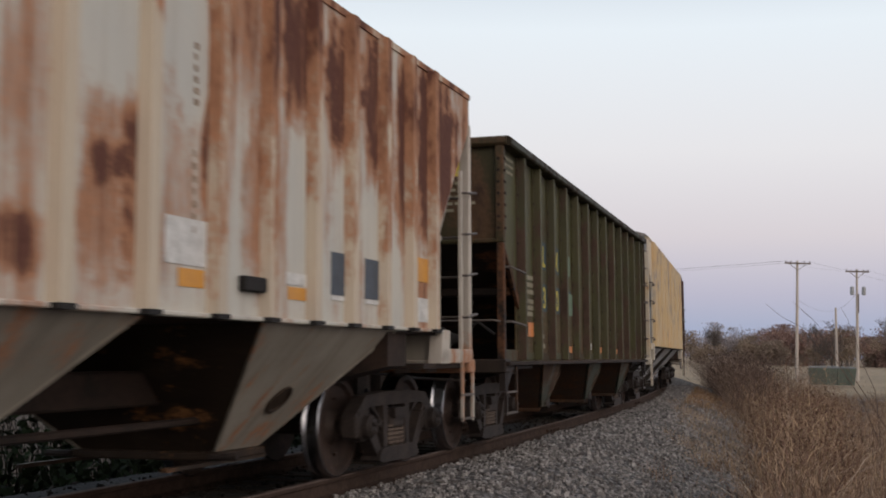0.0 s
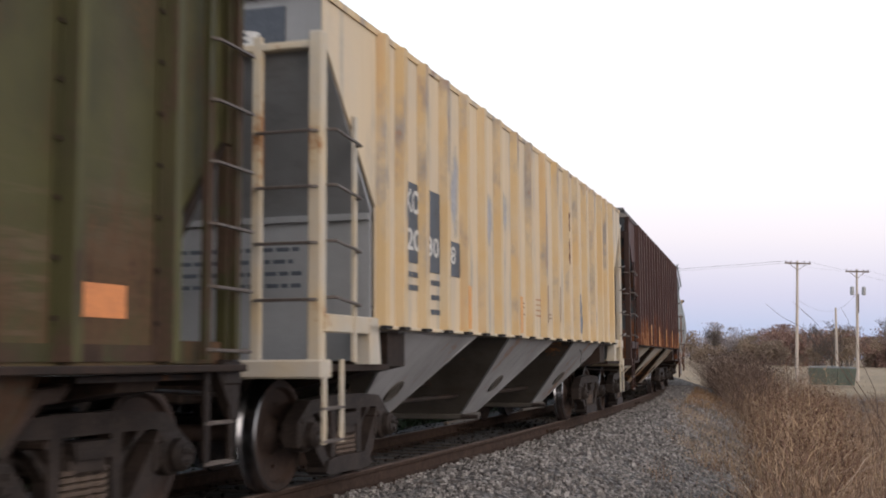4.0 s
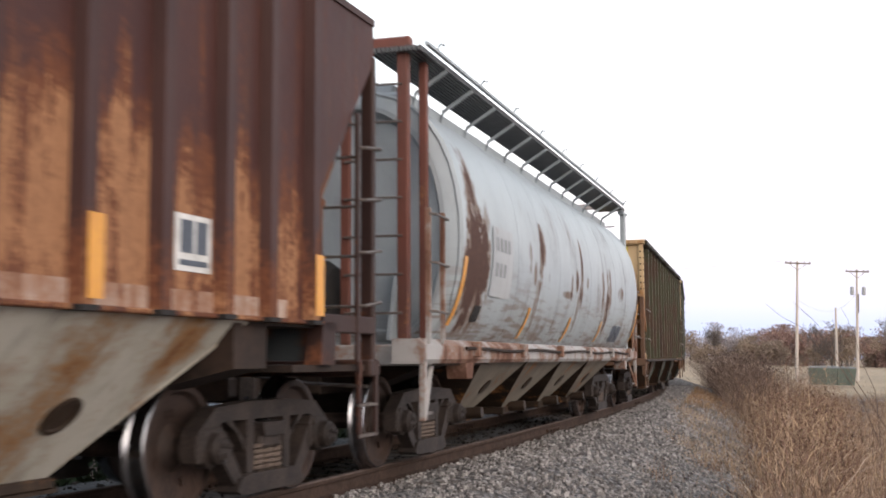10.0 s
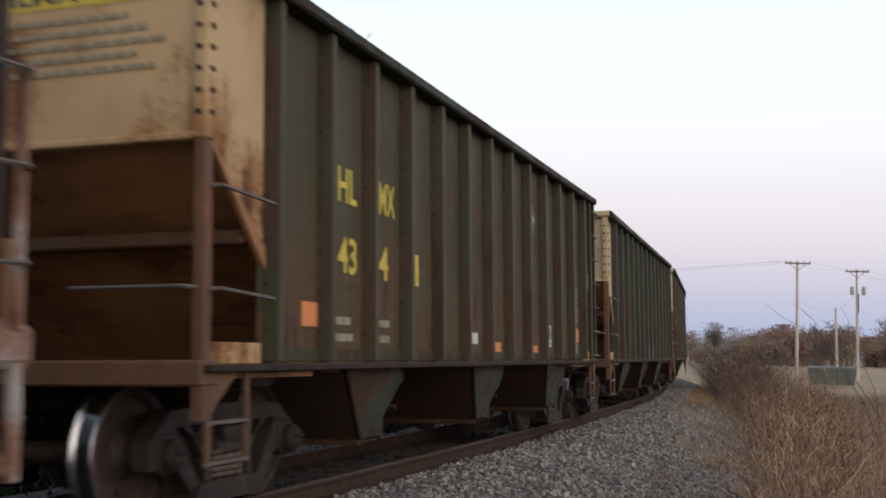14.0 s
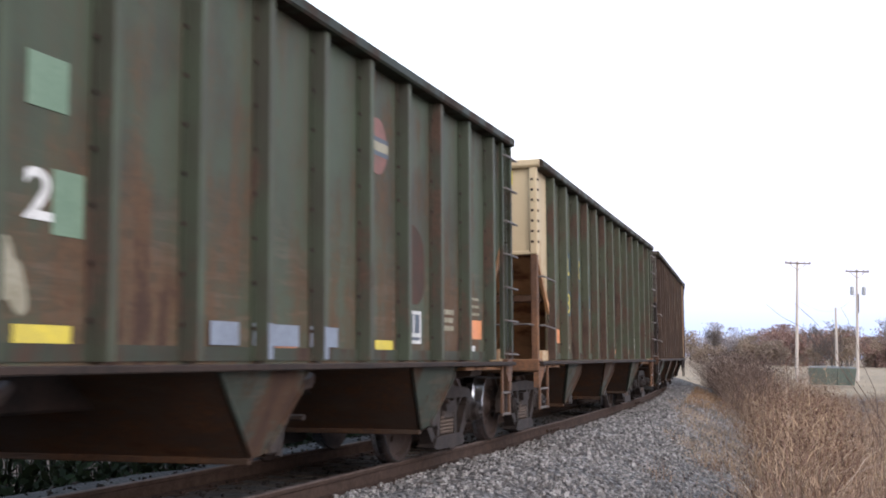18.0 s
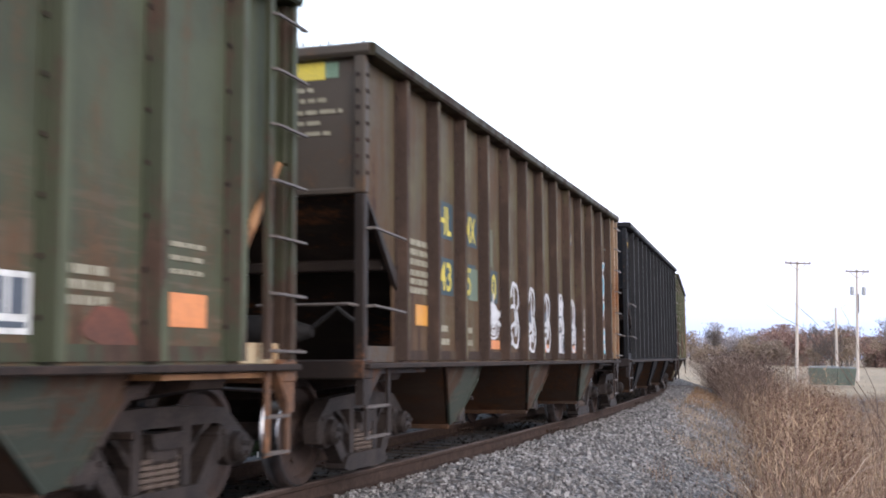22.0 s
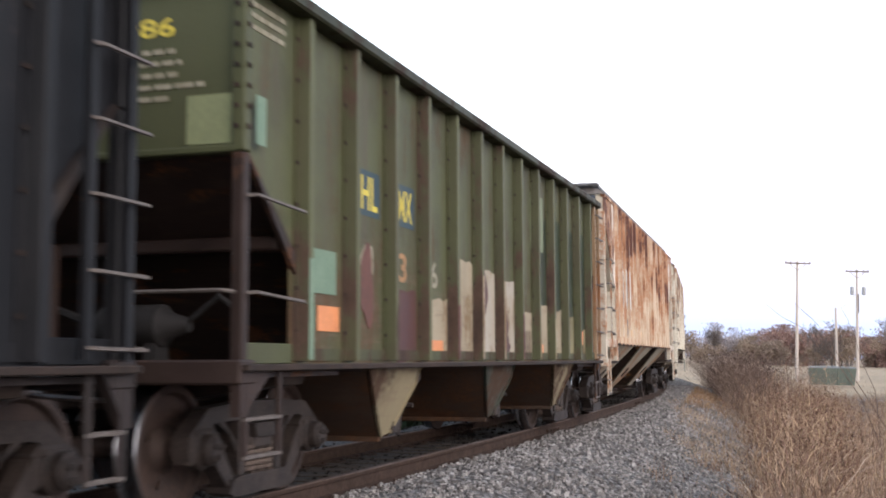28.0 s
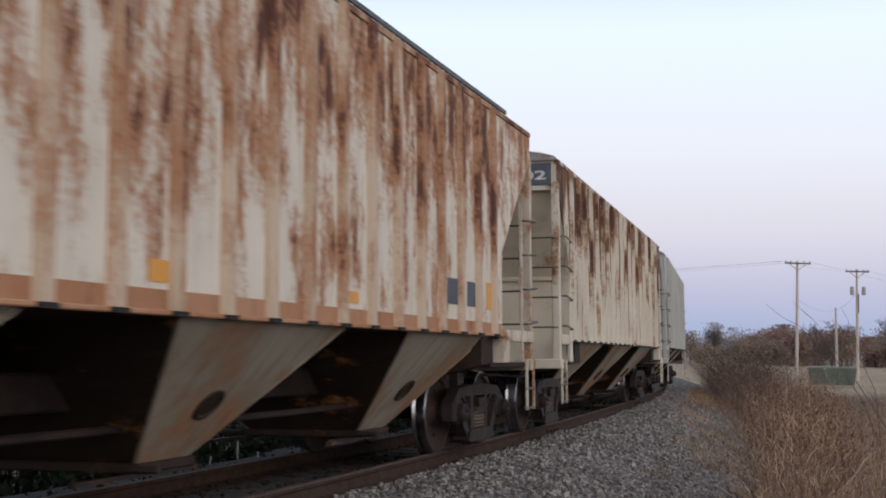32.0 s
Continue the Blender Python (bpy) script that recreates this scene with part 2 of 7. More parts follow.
# ---- mesh helpers ----
class Shape:
    """Collects vertices and faces for one mesh."""

    def __init__(self):
        self.v, self.f, self.mi = [], [], []

    def add(self, verts, faces, mi=0):
        k = len(self.v)
        self.v += [tuple(x) for x in verts]
        self.f += [tuple(i + k for i in q) for q in faces]
        self.mi += [mi] * len(faces)
        return self

    def box(self, x0, x1, y0, y1, z0, z1, b=0.0, mi=0):
        if not b:
            vs = [(x, y, z) for x in (x0, x1) for y in (y0, y1) for z in (z0, z1)]
            return self.add(vs, ((0, 1, 3, 2), (4, 6, 7, 5), (0, 4, 5, 1), (2, 3, 7, 6), (0, 2, 6, 4), (1, 5, 7, 3)), mi)
        c, h = ((x0 + x1) / 2, (y0 + y1) / 2, (z0 + z1) / 2), ((x1 - x0) / 2, (y1 - y0) / 2, (z1 - z0) / 2)
        vs, ix = [], {}
        for sx in (-1, 1):
            for sy in (-1, 1):
                for sz in (-1, 1):
                    for k in range(3):
                        s = (sx, sy, sz)
                        ix[s, k] = len(vs)
                        vs.append(tuple(c[a] + s[a] * (h[a] - (0 if a == k else b)) for a in range(3)))
        fs = []
        for k in range(3):
            a, d = (k + 1) % 3, (k + 2) % 3
            for s in (-1, 1):
                q = []
                for u, w in ((-1, -1), (1, -1), (1, 1), (-1, 1)):
                    g = [0, 0, 0]
                    g[k], g[a], g[d] = s, u, w
                    q.append(ix[tuple(g), k])
                fs.append(q if s > 0 else q[::-1])
            for u in (-1, 1):
                for w in (-1, 1):
                    g0, g1 = [0, 0, 0], [0, 0, 0]
                    g0[k], g1[k] = -1, 1
                    g0[a] = g1[a] = u
                    g0[d] = g1[d] = w
                    q = [ix[tuple(g0), a], ix[tuple(g1), a], ix[tuple(g1), d], ix[tuple(g0), d]]
                    fs.append(q if u * w < 0 else q[::-1])
        for s in [(x, y, z) for x in (-1, 1) for y in (-1, 1) for z in (-1, 1)]:
            q = [ix[s, 0], ix[s, 1], ix[s, 2]]
            fs.append(q if s[0] * s[1] * s[2] > 0 else q[::-1])
        return self.add(vs, fs, mi)

    def prism(self, poly, axis, a, b, mi=0):
        """A polygon in the two other axes, drawn out along axis from a to b."""
        o = [i for i in range(3) if i != axis]
        n = len(poly)
        vs = []
        for e in (a, b):
            for p in poly:
                q = [0, 0, 0]
                q[axis], q[o[0]], q[o[1]] = e, p[0], p[1]
                vs.append(q)
        fs = [tuple(range(n))[::-1], tuple(range(n, 2 * n))] + [(i, (i + 1) % n, n + (i + 1) % n, n + i) for i in range(n)]
        return self.add(vs, fs, mi)

    def tube(self, pts, r, k=6, closed=False, mi=0):
        pts = [Vector(p) for p in pts]
        vs, fs = [], []
        n = len(pts)
        for i, p in enumerate(pts):
            d = (pts[(i + 1) % n] if closed or i < n - 1 else p) - (pts[i - 1] if closed or i > 0 else p)
            d.normalize()
            up = Vector((0, 0, 1)) if abs(d.z) < 0.9 else Vector((1, 0, 0))
            a = d.cross(up).normalized()
            b = a.cross(d)
            rr = r[i] if isinstance(r, (list, tuple)) else r
            for j in range(k):
                g = 2 * math.pi * (j + 0.5) / k
                vs.append(p + (a * math.cos(g) + b * math.sin(g)) * rr)
        for i in range(n if closed else n - 1):
            for j in range(k):
                i2, j2 = (i + 1) % n, (j + 1) % k
                fs.append((i * k + j, i2 * k + j, i2 * k + j2, i * k + j2))
        if not closed:
            fs += [tuple(range(k))[::-1], tuple(range((n - 1) * k, n * k))]
        return self.add(vs, fs, mi)

    def lathe(self, prof, k=32, c=(0, 0, 0), mis=None):
        """A profile of (x, r) turned about the x axis."""
        vs, n = [], len(prof)
        for x, r in prof:
            for j in range(k):
                g = 2 * math.pi * j / k
                vs.append((c[0] + x, c[1] + r * math.cos(g), c[2] + r * math.sin(g)))
        for i in range(n - 1):
            fs = [(i * k + j, (i + 1) * k + j, (i + 1) * k + (j + 1) % k, i * k + (j + 1) % k) for j in range(k)]
            if i == 0:
                self.add(vs, fs, mis[0] if mis else 0)
                base = len(self.v) - len(vs)
            else:
                self.f += [tuple(q + base for q in f) for f in fs]
                self.mi += [mis[i] if mis else 0] * len(fs)
        return self

    def mesh(self, name, mats, smooth=False):
        me = bpy.data.meshes.new(name)
        me.from_pydata(self.v, [], self.f)
        for m in mats if isinstance(mats, (list, tuple)) else [mats]:
            me.materials.append(m)
        if any(self.mi):
            me.polygons.foreach_set("material_index", self.mi)
        bm = bmesh.new()
        bm.from_mesh(me)
        bmesh.ops.recalc_face_normals(bm, faces=bm.faces)
        bm.to_mesh(me)
        bm.free()
        if smooth:
            me.polygons.foreach_set("use_smooth", [True] * len(me.polygons))
            me.set_sharp_from_angle(angle=radians(40))
        return me


def part(name, shape, mats, parent, label="", smooth=False):
    """Links a shape, or a mesh that is there already, as one mesh object under a thing or a part."""
    me = shape.mesh(name, mats, smooth) if isinstance(shape, Shape) else shape
    ob = new(name, me)
    ob.parent = parent
    if label:
        ob["label"] = label
    return ob


_glyphs = {}


def letters(body):
    """The outline of a word as flat triangles, one unit high, from the built-in font."""
    if body not in _glyphs:
        cu = bpy.data.curves.new("word", "FONT")
        cu.body = body
        cu.offset = 0.018
        ob = bpy.data.objects.new("word", cu)
        me = bpy.data.meshes.new_from_object(ob)
        vs = [v.co.copy() for v in me.vertices]
        fs = [tuple(p.vertices) for p in me.polygons]
        x0, x1 = min(v.x for v in vs), max(v.x for v in vs)
        y0, y1 = min(v.y for v in vs), max(v.y for v in vs)
        _glyphs[body] = ([((v.x - x0) / (x1 - x0), (v.y - y0) / (y1 - y0)) for v in vs], fs)
        bpy.data.objects.remove(ob)
        bpy.data.curves.remove(cu)
        bpy.data.meshes.remove(me)
    return _glyphs[body]


def side_text(body, y0, y1, z0, z1, x, m, parent, label=""):
    """A word stencilled on the side that faces the road."""
    vs, fs = letters(body)
    return part("lettering", Shape().add([(x, y0 + a * (y1 - y0), z0 + b * (z1 - z0)) for a, b in vs], fs), m, parent, label)


def end_text(body, x0, x1, z0, z1, y, m, parent, label=""):
    """A word stencilled on the leading end."""
    vs, fs = letters(body)
    return part("lettering", Shape().add([(x0 + a * (x1 - x0), y, z0 + b * (z1 - z0)) for a, b in vs], fs), m, parent, label)


def side_patch(name, y0, y1, z0, z1, x, m, parent, label=""):
    return part(name, Shape().box(x - 0.004, x, y0, y1, z0, z1), m, parent, label)


def side_blot(name, yc, zc, ry, rz, x, m, parent, seed=0, wob=0.25, label=""):
    """An uneven painted or rusted spot on the side."""
    r = random.Random(seed)
    ph = [r.uniform(0, 6.3) for _ in range(4)]
    pts = []
    for i in range(28):
        g = 2 * math.pi * i / 28
        k = 1 + wob * (0.5 * math.sin(2 * g + ph[0]) + 0.35 * math.sin(3 * g + ph[1]) + 0.25 * math.sin(5 * g + ph[2]))
        pts.append((yc + ry * k * math.cos(g), zc + rz * k * math.sin(g)))
    return part(name, Shape().prism(pts, 0, x - 0.004, x), m, parent, label)


def scribble(name, pts, width, x, m, parent, label="", closed=False):
    """A flat sprayed line on the side through points of (y, z)."""
    vs, fs = [], []
    P = []
    n = len(pts)
    segs = n if closed else n - 1
    for i in range(segs):
        p0, p1, p2, p3 = (Vector(pts[(i + k) % n] if closed else pts[min(max(i + k, 0), n - 1)]) for k in (-1, 0, 1, 2))
        for j in range(6):
            t = j / 6
            P.append(0.5 * ((2 * p1) + (p2 - p0) * t + (2 * p0 - 5 * p1 + 4 * p2 - p3) * t * t + (3 * p1 - p0 - 3 * p2 + p3) * t ** 3))
    if not closed:
        P.append(Vector(pts[-1]))
    k = len(P)
    for i, p in enumerate(P):
        d = (P[(i + 1) % k] if closed or i < k - 1 else p) - (P[i - 1] if closed or i else p)
        d.normalize()
        o = Vector((-d.y, d.x)) * width / 2
        vs += [(x, *(p + o)), (x, *(p - o))]
    for i in range(k if closed else k - 1):
        j = (i + 1) % k
        fs.append((2 * i, 2 * j, 2 * j + 1, 2 * i + 1))
    return part(name, Shape().add(vs, fs), m, parent, label)


# ---- trucks ----
WHEEL_R = 0.457
AXLE = 0.86                   # half the wheelbase
_cache = {}


def truck_meshes():
    if _cache:
        return _cache
    f = Shape()
    xa, xb = 0.0, 0.13
    f.prism([(-1.04, .40), (-1.04, .55), (-.78, .73), (-.3, .76), (.3, .76), (.78, .73), (1.04, .55), (1.04, .40), (.93, .40), (.88, .56), (.66, .63), (-.66, .63), (-.88, .56), (-.93, .40)], 0, xa, xb)
    for s in (-1, 1):
        f.prism([(s * .90, .56), (s * .72, .62), (s * .36, .17), (s * .50, .17)], 0, xa, xb)
        f.prism([(s * .33, .15), (s * .25, .15), (s * .22, .64), (s * .34, .64)], 0, xa + .01, xb - .005)
        f.prism([(s * .62, .63), (s * .52, .63), (s * .34, .40), (s * .34, .48)], 0, xa + .02, xb - .02)
        f.box(xa - .02, xb + .02, s * .84 - .13, s * .84 + .13, .53, .60, .02)
        f.box(xa, xb + .015, s * .84 - .19, s * .84 - .14, .36, .56, .012)
        f.box(xa, xb + .015, s * .84 + .14, s * .84 + .19, .36, .56, .012)
    f.prism([(-.52, .13), (-.44, .10), (.44, .10), (.52, .13), (.46, .22), (.36, .24), (-.36, .24), (-.46, .22)], 0, xa - .03, xb + .03)
    f.prism([(-.16, .50), (.16, .50), (.19, .60), (-.19, .60)], 0, xa - .02, xb + .05)
    _cache["frame"] = f.mesh("side_frame", IRON)
    b = Shape().lathe([(0, .0), (0, .12), (.03, .135), (.12, .135), (.14, .11), (.20, .105), (.215, .085), (.23, .08), (.23, 0)], 18)
    for i in range(3):
        g = 2.1 * i + .4
        b.lathe([(.225, 0), (.225, .022), (.25, .022), (.25, 0)], 6, (0, .045 * math.cos(g), .045 * math.sin(g)))
    _cache["bearing"] = b.mesh("bearing", IRON, True)
    pts = [(.062 * math.cos(g), .062 * math.sin(g), .215 * i / 44) for i, g in enumerate(np.linspace(0, 2 * math.pi * 5.5, 45))]
    _cache["spring"] = Shape().tube(pts, .019, 5).mesh("spring", SPRING, True)
    w = Shape()
    prof = [(-.075, .0), (-.075, .11), (-.035, .16), (-.030, .33), (-.068, .385), (-.075, .475), (-.062, .487), (-.045, .478), (-.033, .462), (.068, .452), (.078, .44), (.078, .39), (.035, .365), (.005, .17), (.045, .125), (.075, .11), (.075, 0)]
    mis = [0, 0, 0, 0, 0, 1, 1, 1, 1, 1, 0, 0, 0, 0, 0, 0]
    for s in (-1, 1):
        w.lathe([(s * (x + .7875 - .035), r) for x, r in prof], 40, (0, 0, 0), mis)
    w.lathe([(-1.02, 0), (-1.02, .07), (-.75, .085), (-.3, .075), (.3, .075), (.75, .085), (1.02, .07), (1.02, 0)], 14)
    for s in (-1, 1):
        for i in range(4):
            g = math.pi / 2 * i
            w.box(s * .795 - .012, s * .795 + .012, .25 * math.cos(g) - .03, .25 * math.cos(g) + .03, .25 * math.sin(g) - .012, .25 * math.sin(g) + .012)
    _cache["wheelset"] = w.mesh("wheelset", [BROWN_IRON, TREAD], True)
    o = Shape().box(-1.08, 1.08, -.17, .17, .40, .58, .03)
    o.prism([(-.35, .56), (.35, .56), (.28, .80), (-.28, .80)], 1, -.2, .2)
    _cache["bolster"] = o.mesh("bolster", IRON)
    r = Shape()
    for s in (-1, 1):
        r.tube([(-.75, s * .36, .40), (0, s * .30, .42), (.75, s * .36, .40)], .035, 6)
        for x in (-.72, .72):
            r.box(x - .05, x + .05, s * .35, s * .41, .28, .55, .012)
    _cache["brake"] = r.mesh("brake_beam", BROWN_IRON)
    pl = Shape()
    pl.box(-.98, .98, -.09, .09, .355, .385)
    pl.box(-.98, -.86, -.27, .27, .235, .255).box(.86, .98, -.27, .27, .235, .255)
    _cache["plank"] = pl.mesh("spring_seat", IRON)
    return _cache


wheelsets = []


def truck(car, y):
    c = truck_meshes()
    t = new("truck")
    t.parent = car
    t.matrix_basis = pose(0, y, 0)
    for s in (-1, 1):
        f = part("side_frame", c["frame"], None, t)
        f.matrix_basis = pose(0.93, 0, 0) if s > 0 else pose(-0.93, 0, 0, 0, 0, 180)
        for k in (-1, 0, 1):
            g = part("spring", c["spring"], None, t)
            g.matrix_basis = pose(s * 1.0, k * .145, .235)
        for k in (-1, 1):
            b = part("bearing", c["bearing"], None, t)
            b.matrix_basis = pose(s * .95, k * AXLE, WHEEL_R, 0, 0, 0 if s > 0 else 180)
    for k in (-1, 1):
        w = part("wheelset", c["wheelset"], None, t, "brown wheelset with bright worn treads")
        w.matrix_basis = pose(0, k * AXLE, WHEEL_R)
        wheelsets.append(w)
    part("bolster", c["bolster"], None, t)
    part("brake_beam", c["brake"], None, t)
    part("spring_seat", c["plank"], None, t)
    return t


# ---- what all cars share ----
def couplings(car, y_end, m):
    """Centre sill, couplers and air hoses."""
    part("center_sill", Shape().box(-.33, .33, -y_end + .25, y_end - .25, .72, .98, .02), m, car)
    for s in (-1, 1):
        c = Shape()
        c.box(-.09, .09, min(s * (y_end - .3), s * (y_end + .3)), max(s * (y_end - .3), s * (y_end + .3)), .73, .91, .02)
        c.prism([(-.16, s * (y_end + .28)), (-.20, s * (y_end + .46)), (-.10, s * (y_end + .62)), (.02, s * (y_end + .60)), (.04, s * (y_end + .47)), (.17, s * (y_end + .50)), (.20, s * (y_end + .38)), (.12, s * (y_end + .28))], 2, .68, .96)
        part("coupler", c, IRON, car)
        part("air_hose", Shape().tube([(s * .32, s * (y_end + .05), .74), (s * .34, s * (y_end + .22), .55), (s * .28, s * (y_end + .42), .40), (s * .12, s * (y_end + .60), .42)], .024, 6), BLACK, car, smooth=True)
        part("uncoupling_lever", Shape().tube([(s * 1.45, s * (y_end + .02), .84), (s * .9, s * (y_end + .10), .86), (s * .3, s * (y_end + .22), .92), (s * .12, s * (y_end + .4), .98)], .016, 5), BARE, car)


def stirrup(car, x, y0, y1, ztop, zlow, m, treads=2):
    """A step hung under the sill, with its treads."""
    h = Shape()
    h.box(x - .012, x + .012, y0, y0 + .05, zlow, ztop)
    h.box(x - .012, x + .012, y1 - .05, y1, zlow, ztop)
    st = part("sill_step", h, m, car)
    for i in range(treads):
        z = zlow + i * .24
        part("tread", Shape().tube([(x, y0, z + .02), (x, y1, z + .02)], .016, 5), BARE, st)
    return st


def ladder(car, x, ya, yb, z0, z1, n, m, out=.05, hook=True):
    """Two stiles on the side, n bowed rungs proud of them."""
    h = Shape()
    for y in (ya, yb):
        h.box(x - .03, x + .012, y - .03, y + .03, z0, z1)
    ld = part("ladder", h, m, car)
    for i in range(n):
        z = z0 + .06 + (z1 - z0 - .2) * i / (n - 1)
        part("rung", Shape().tube([(x, ya - .01, z), (x + out, ya + .02, z - .005), (x + out, yb + (.10 if hook else -.02), z - .012), (x, yb + (.08 if hook else .01), z)], .0125, 5), BARE, ld)
    return ld


def grab(car, pts, r=.0135):
    return part("grab_iron", Shape().tube(pts, r, 5), BARE, car)


def reservoir(car, y):
    """Air reservoir and brake cylinder on the end platform."""
    b = part("brake_cylinder", Shape().lathe([(-.28, 0), (-.28, .12), (-.24, .15), (.22, .15), (.26, .10), (.42, .05), (.42, 0)], 16, (.45, y, 1.30)), BLACK, car, smooth=True)
    part("bracket", Shape().box(.25, .33, y - .1, y + .1, 1.05, 1.18).box(.57, .65, y - .1, y + .1, 1.05, 1.18), BLACK, b)
    part("pipe", Shape().tube([(-.9, y, 1.35), (-.2, y, 1.42), (.15, y, 1.30)], .03, 6), BLACK, b, smooth=True)
    part("pipe", Shape().tube([(.85, y, 1.32), (1.1, y, 1.5), (1.3, y, 1.35)], .022, 6), BLACK, b, smooth=True)


# ---- open hopper car ----
OPEN_POSTS = [-5.32 + .89 * k for k in range(13)]
BAY_SHEET = paint("rusty_bay_sheet", 19.0, (0.07, 0.045, 0.032), (0.045, 0.031, 0.024), (0.075, 0.034, 0.019), (0.11, 0.055, 0.028), .42, fine=.25, edge=.25, streak=.3, grime=.6, z0=.3, z1=1.0)
XS, XP = 1.50, 1.60           # side sheet and outer face of the posts


def ends(y, c):
    """Distance to an end: the leading one overhangs further."""
    return y * (c + (.2 if y < 0 else 0.0))


def open_hopper(label, m_side, m_post, m_end, m_slope, m_chord, m_bay, zt=3.64, tank=False, m_lad=None, m_leg=None, m_sheet=None, m_face=None, m_foot=None, m_corner=None, group="hopper cars of the train"):
    car = new("hopper_car")
    tagged(car, label, "hopper car", group)
    m_lad, m_sheet = m_lad or m_post, m_sheet or BAY_SHEET
    m_foot = m_foot or m_slope
    m_bays = m_bay if isinstance(m_bay, tuple) else (m_bay,) * 3
    for s in (-1, 1):
        poly = [(-6.2, zt - .08), (-6.2, 2.40), (-5.46, 1.80), (-5.46, 1.0), (5.46, 1.0), (5.46, 1.70), (6.0, 2.40), (6.0, zt - .08)]
        part("side_sheet", Shape().prism(poly, 0, s * (XS - .02), s * XS), m_side, car)
        if m_corner:
            part("corner_panel", Shape().prism([(-6.19, zt - .10), (-6.19, 2.43), (-5.43, 1.81), (-5.43, zt - .10)], 0, s * XS, s * (XS + .005)), m_corner, car, "pale painted corner panel")
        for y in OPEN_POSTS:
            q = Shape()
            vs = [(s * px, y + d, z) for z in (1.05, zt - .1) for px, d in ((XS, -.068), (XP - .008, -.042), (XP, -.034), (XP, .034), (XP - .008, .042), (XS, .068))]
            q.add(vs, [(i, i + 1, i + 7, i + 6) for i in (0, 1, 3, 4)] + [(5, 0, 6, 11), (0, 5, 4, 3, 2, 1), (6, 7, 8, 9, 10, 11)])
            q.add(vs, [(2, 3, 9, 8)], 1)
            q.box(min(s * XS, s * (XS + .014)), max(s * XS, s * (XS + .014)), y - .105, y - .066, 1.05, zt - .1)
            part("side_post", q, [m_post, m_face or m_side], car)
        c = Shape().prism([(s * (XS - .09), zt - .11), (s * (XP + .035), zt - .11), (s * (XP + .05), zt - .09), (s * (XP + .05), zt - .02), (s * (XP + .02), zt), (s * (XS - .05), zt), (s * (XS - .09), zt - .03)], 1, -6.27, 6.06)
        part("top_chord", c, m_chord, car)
        part("side_sill", Shape().box(min(s * 1.36, s * 1.63), max(s * 1.36, s * 1.63), -6.32, 6.12, .985, 1.03, .008), UNDER, car)
        part("sill_plate", Shape().box(min(s * XS, s * (XS + .012)), max(s * XS, s * (XS + .012)), -5.4, 5.4, 1.05, 1.14), m_post, car)
        for y in (-1, 1):
            part("corner_post", Shape().box(min(s * 1.46, s * 1.56), max(s * 1.46, s * 1.56), ends(y, 6.03) - .05, ends(y, 6.03) + .05, 2.40, zt - .1, .012), m_end if y < 0 else m_lad, car)
            part("corner_leg", Shape().box(min(s * 1.465, s * 1.555), max(s * 1.465, s * 1.555), ends(y, 6.03) - .045, ends(y, 6.03) + .045, 1.03, 2.40, .012), (m_leg or m_end) if y < 0 else m_lad, car)
            part("corner_gusset", Shape().prism([(ends(y, 6.0), 2.42), (ends(y, 5.97), 2.42), (y * 5.43, 1.80), (y * 5.43, 1.66)], 0, s * 1.49, s * (XS + .03)), m_slope, car)
            part("foot_plate", Shape().box(min(s * 1.47, s * 1.52), max(s * 1.47, s * 1.52), min(ends(y, 5.98), y * 5.46), max(ends(y, 5.98), y * 5.46), 1.03, 1.17, .008), m_end, car)
        rv = Shape()
        for y in OPEN_POSTS:
            for z in np.arange(1.25, zt - .2, .3):
                rv.box(min(s * XS, s * (XS + .030)), max(s * XS, s * (XS + .030)), y - .098, y - .072, z, z + .026)
        for y in (-1, 1):
            for i in range(7):
                z = 2.55 + .135 * i
                rv.box(min(s * 1.55, s * 1.575), max(s * 1.55, s * 1.575), ends(y, 6.03) - .018, ends(y, 6.03) + .018, z, z + .03)
                rv.box(s * 1.50 - .018, s * 1.50 + .018, ends(y, 6.03) + y * .03 - .02, ends(y, 6.03) + y * .06 + .0, z, z + .03)
        tagged(part("rivet_row", rv, UNDER, car), kind="stuff")
    for y in (-1, 1):
        part("end_sheet", Shape().box(-1.47, 1.47, ends(y, 6.0) - .012, ends(y, 6.0) + .012, 2.44, zt - .08), m_end, car)
        part("end_flange", Shape().box(-1.48, 1.48, ends(y, 6.02) - .05, ends(y, 6.02) + .05, 2.40, 2.45, .01), m_end, car)
        part("end_chord", Shape().prism([(ends(y, 5.94), zt - .11), (ends(y, 6.08), zt - .11), (ends(y, 6.11), zt - .08), (ends(y, 6.11), zt - .02), (ends(y, 6.08), zt), (ends(y, 5.94), zt)], 0, -1.60, 1.60), m_chord if y > 0 else m_end, car)
        part("slope_sheet", Shape().prism([(ends(y, 5.99), 2.42), (ends(y, 5.97), 2.40), (y * 4.05, .96), (y * 4.03, 1.0)], 0, -1.47, 1.47), m_slope, car)
        part("slope_brace", Shape().box(-1.46, 1.46, min(y * 5.40, y * 5.62), max(y * 5.40, y * 5.62), 1.82, 1.92, .015), m_foot, car)
        part("end_sill", Shape().box(-1.58, 1.58, min(ends(y, 5.92), ends(y, 6.14)), max(ends(y, 5.92), ends(y, 6.14)), .90, 1.06, .015), m_foot, car)
        part("platform", Shape().box(-1.5, 1.5, min(y * 4.6, ends(y, 5.95)), max(y * 4.6, ends(y, 5.95)), .94, .975), m_slope, car)
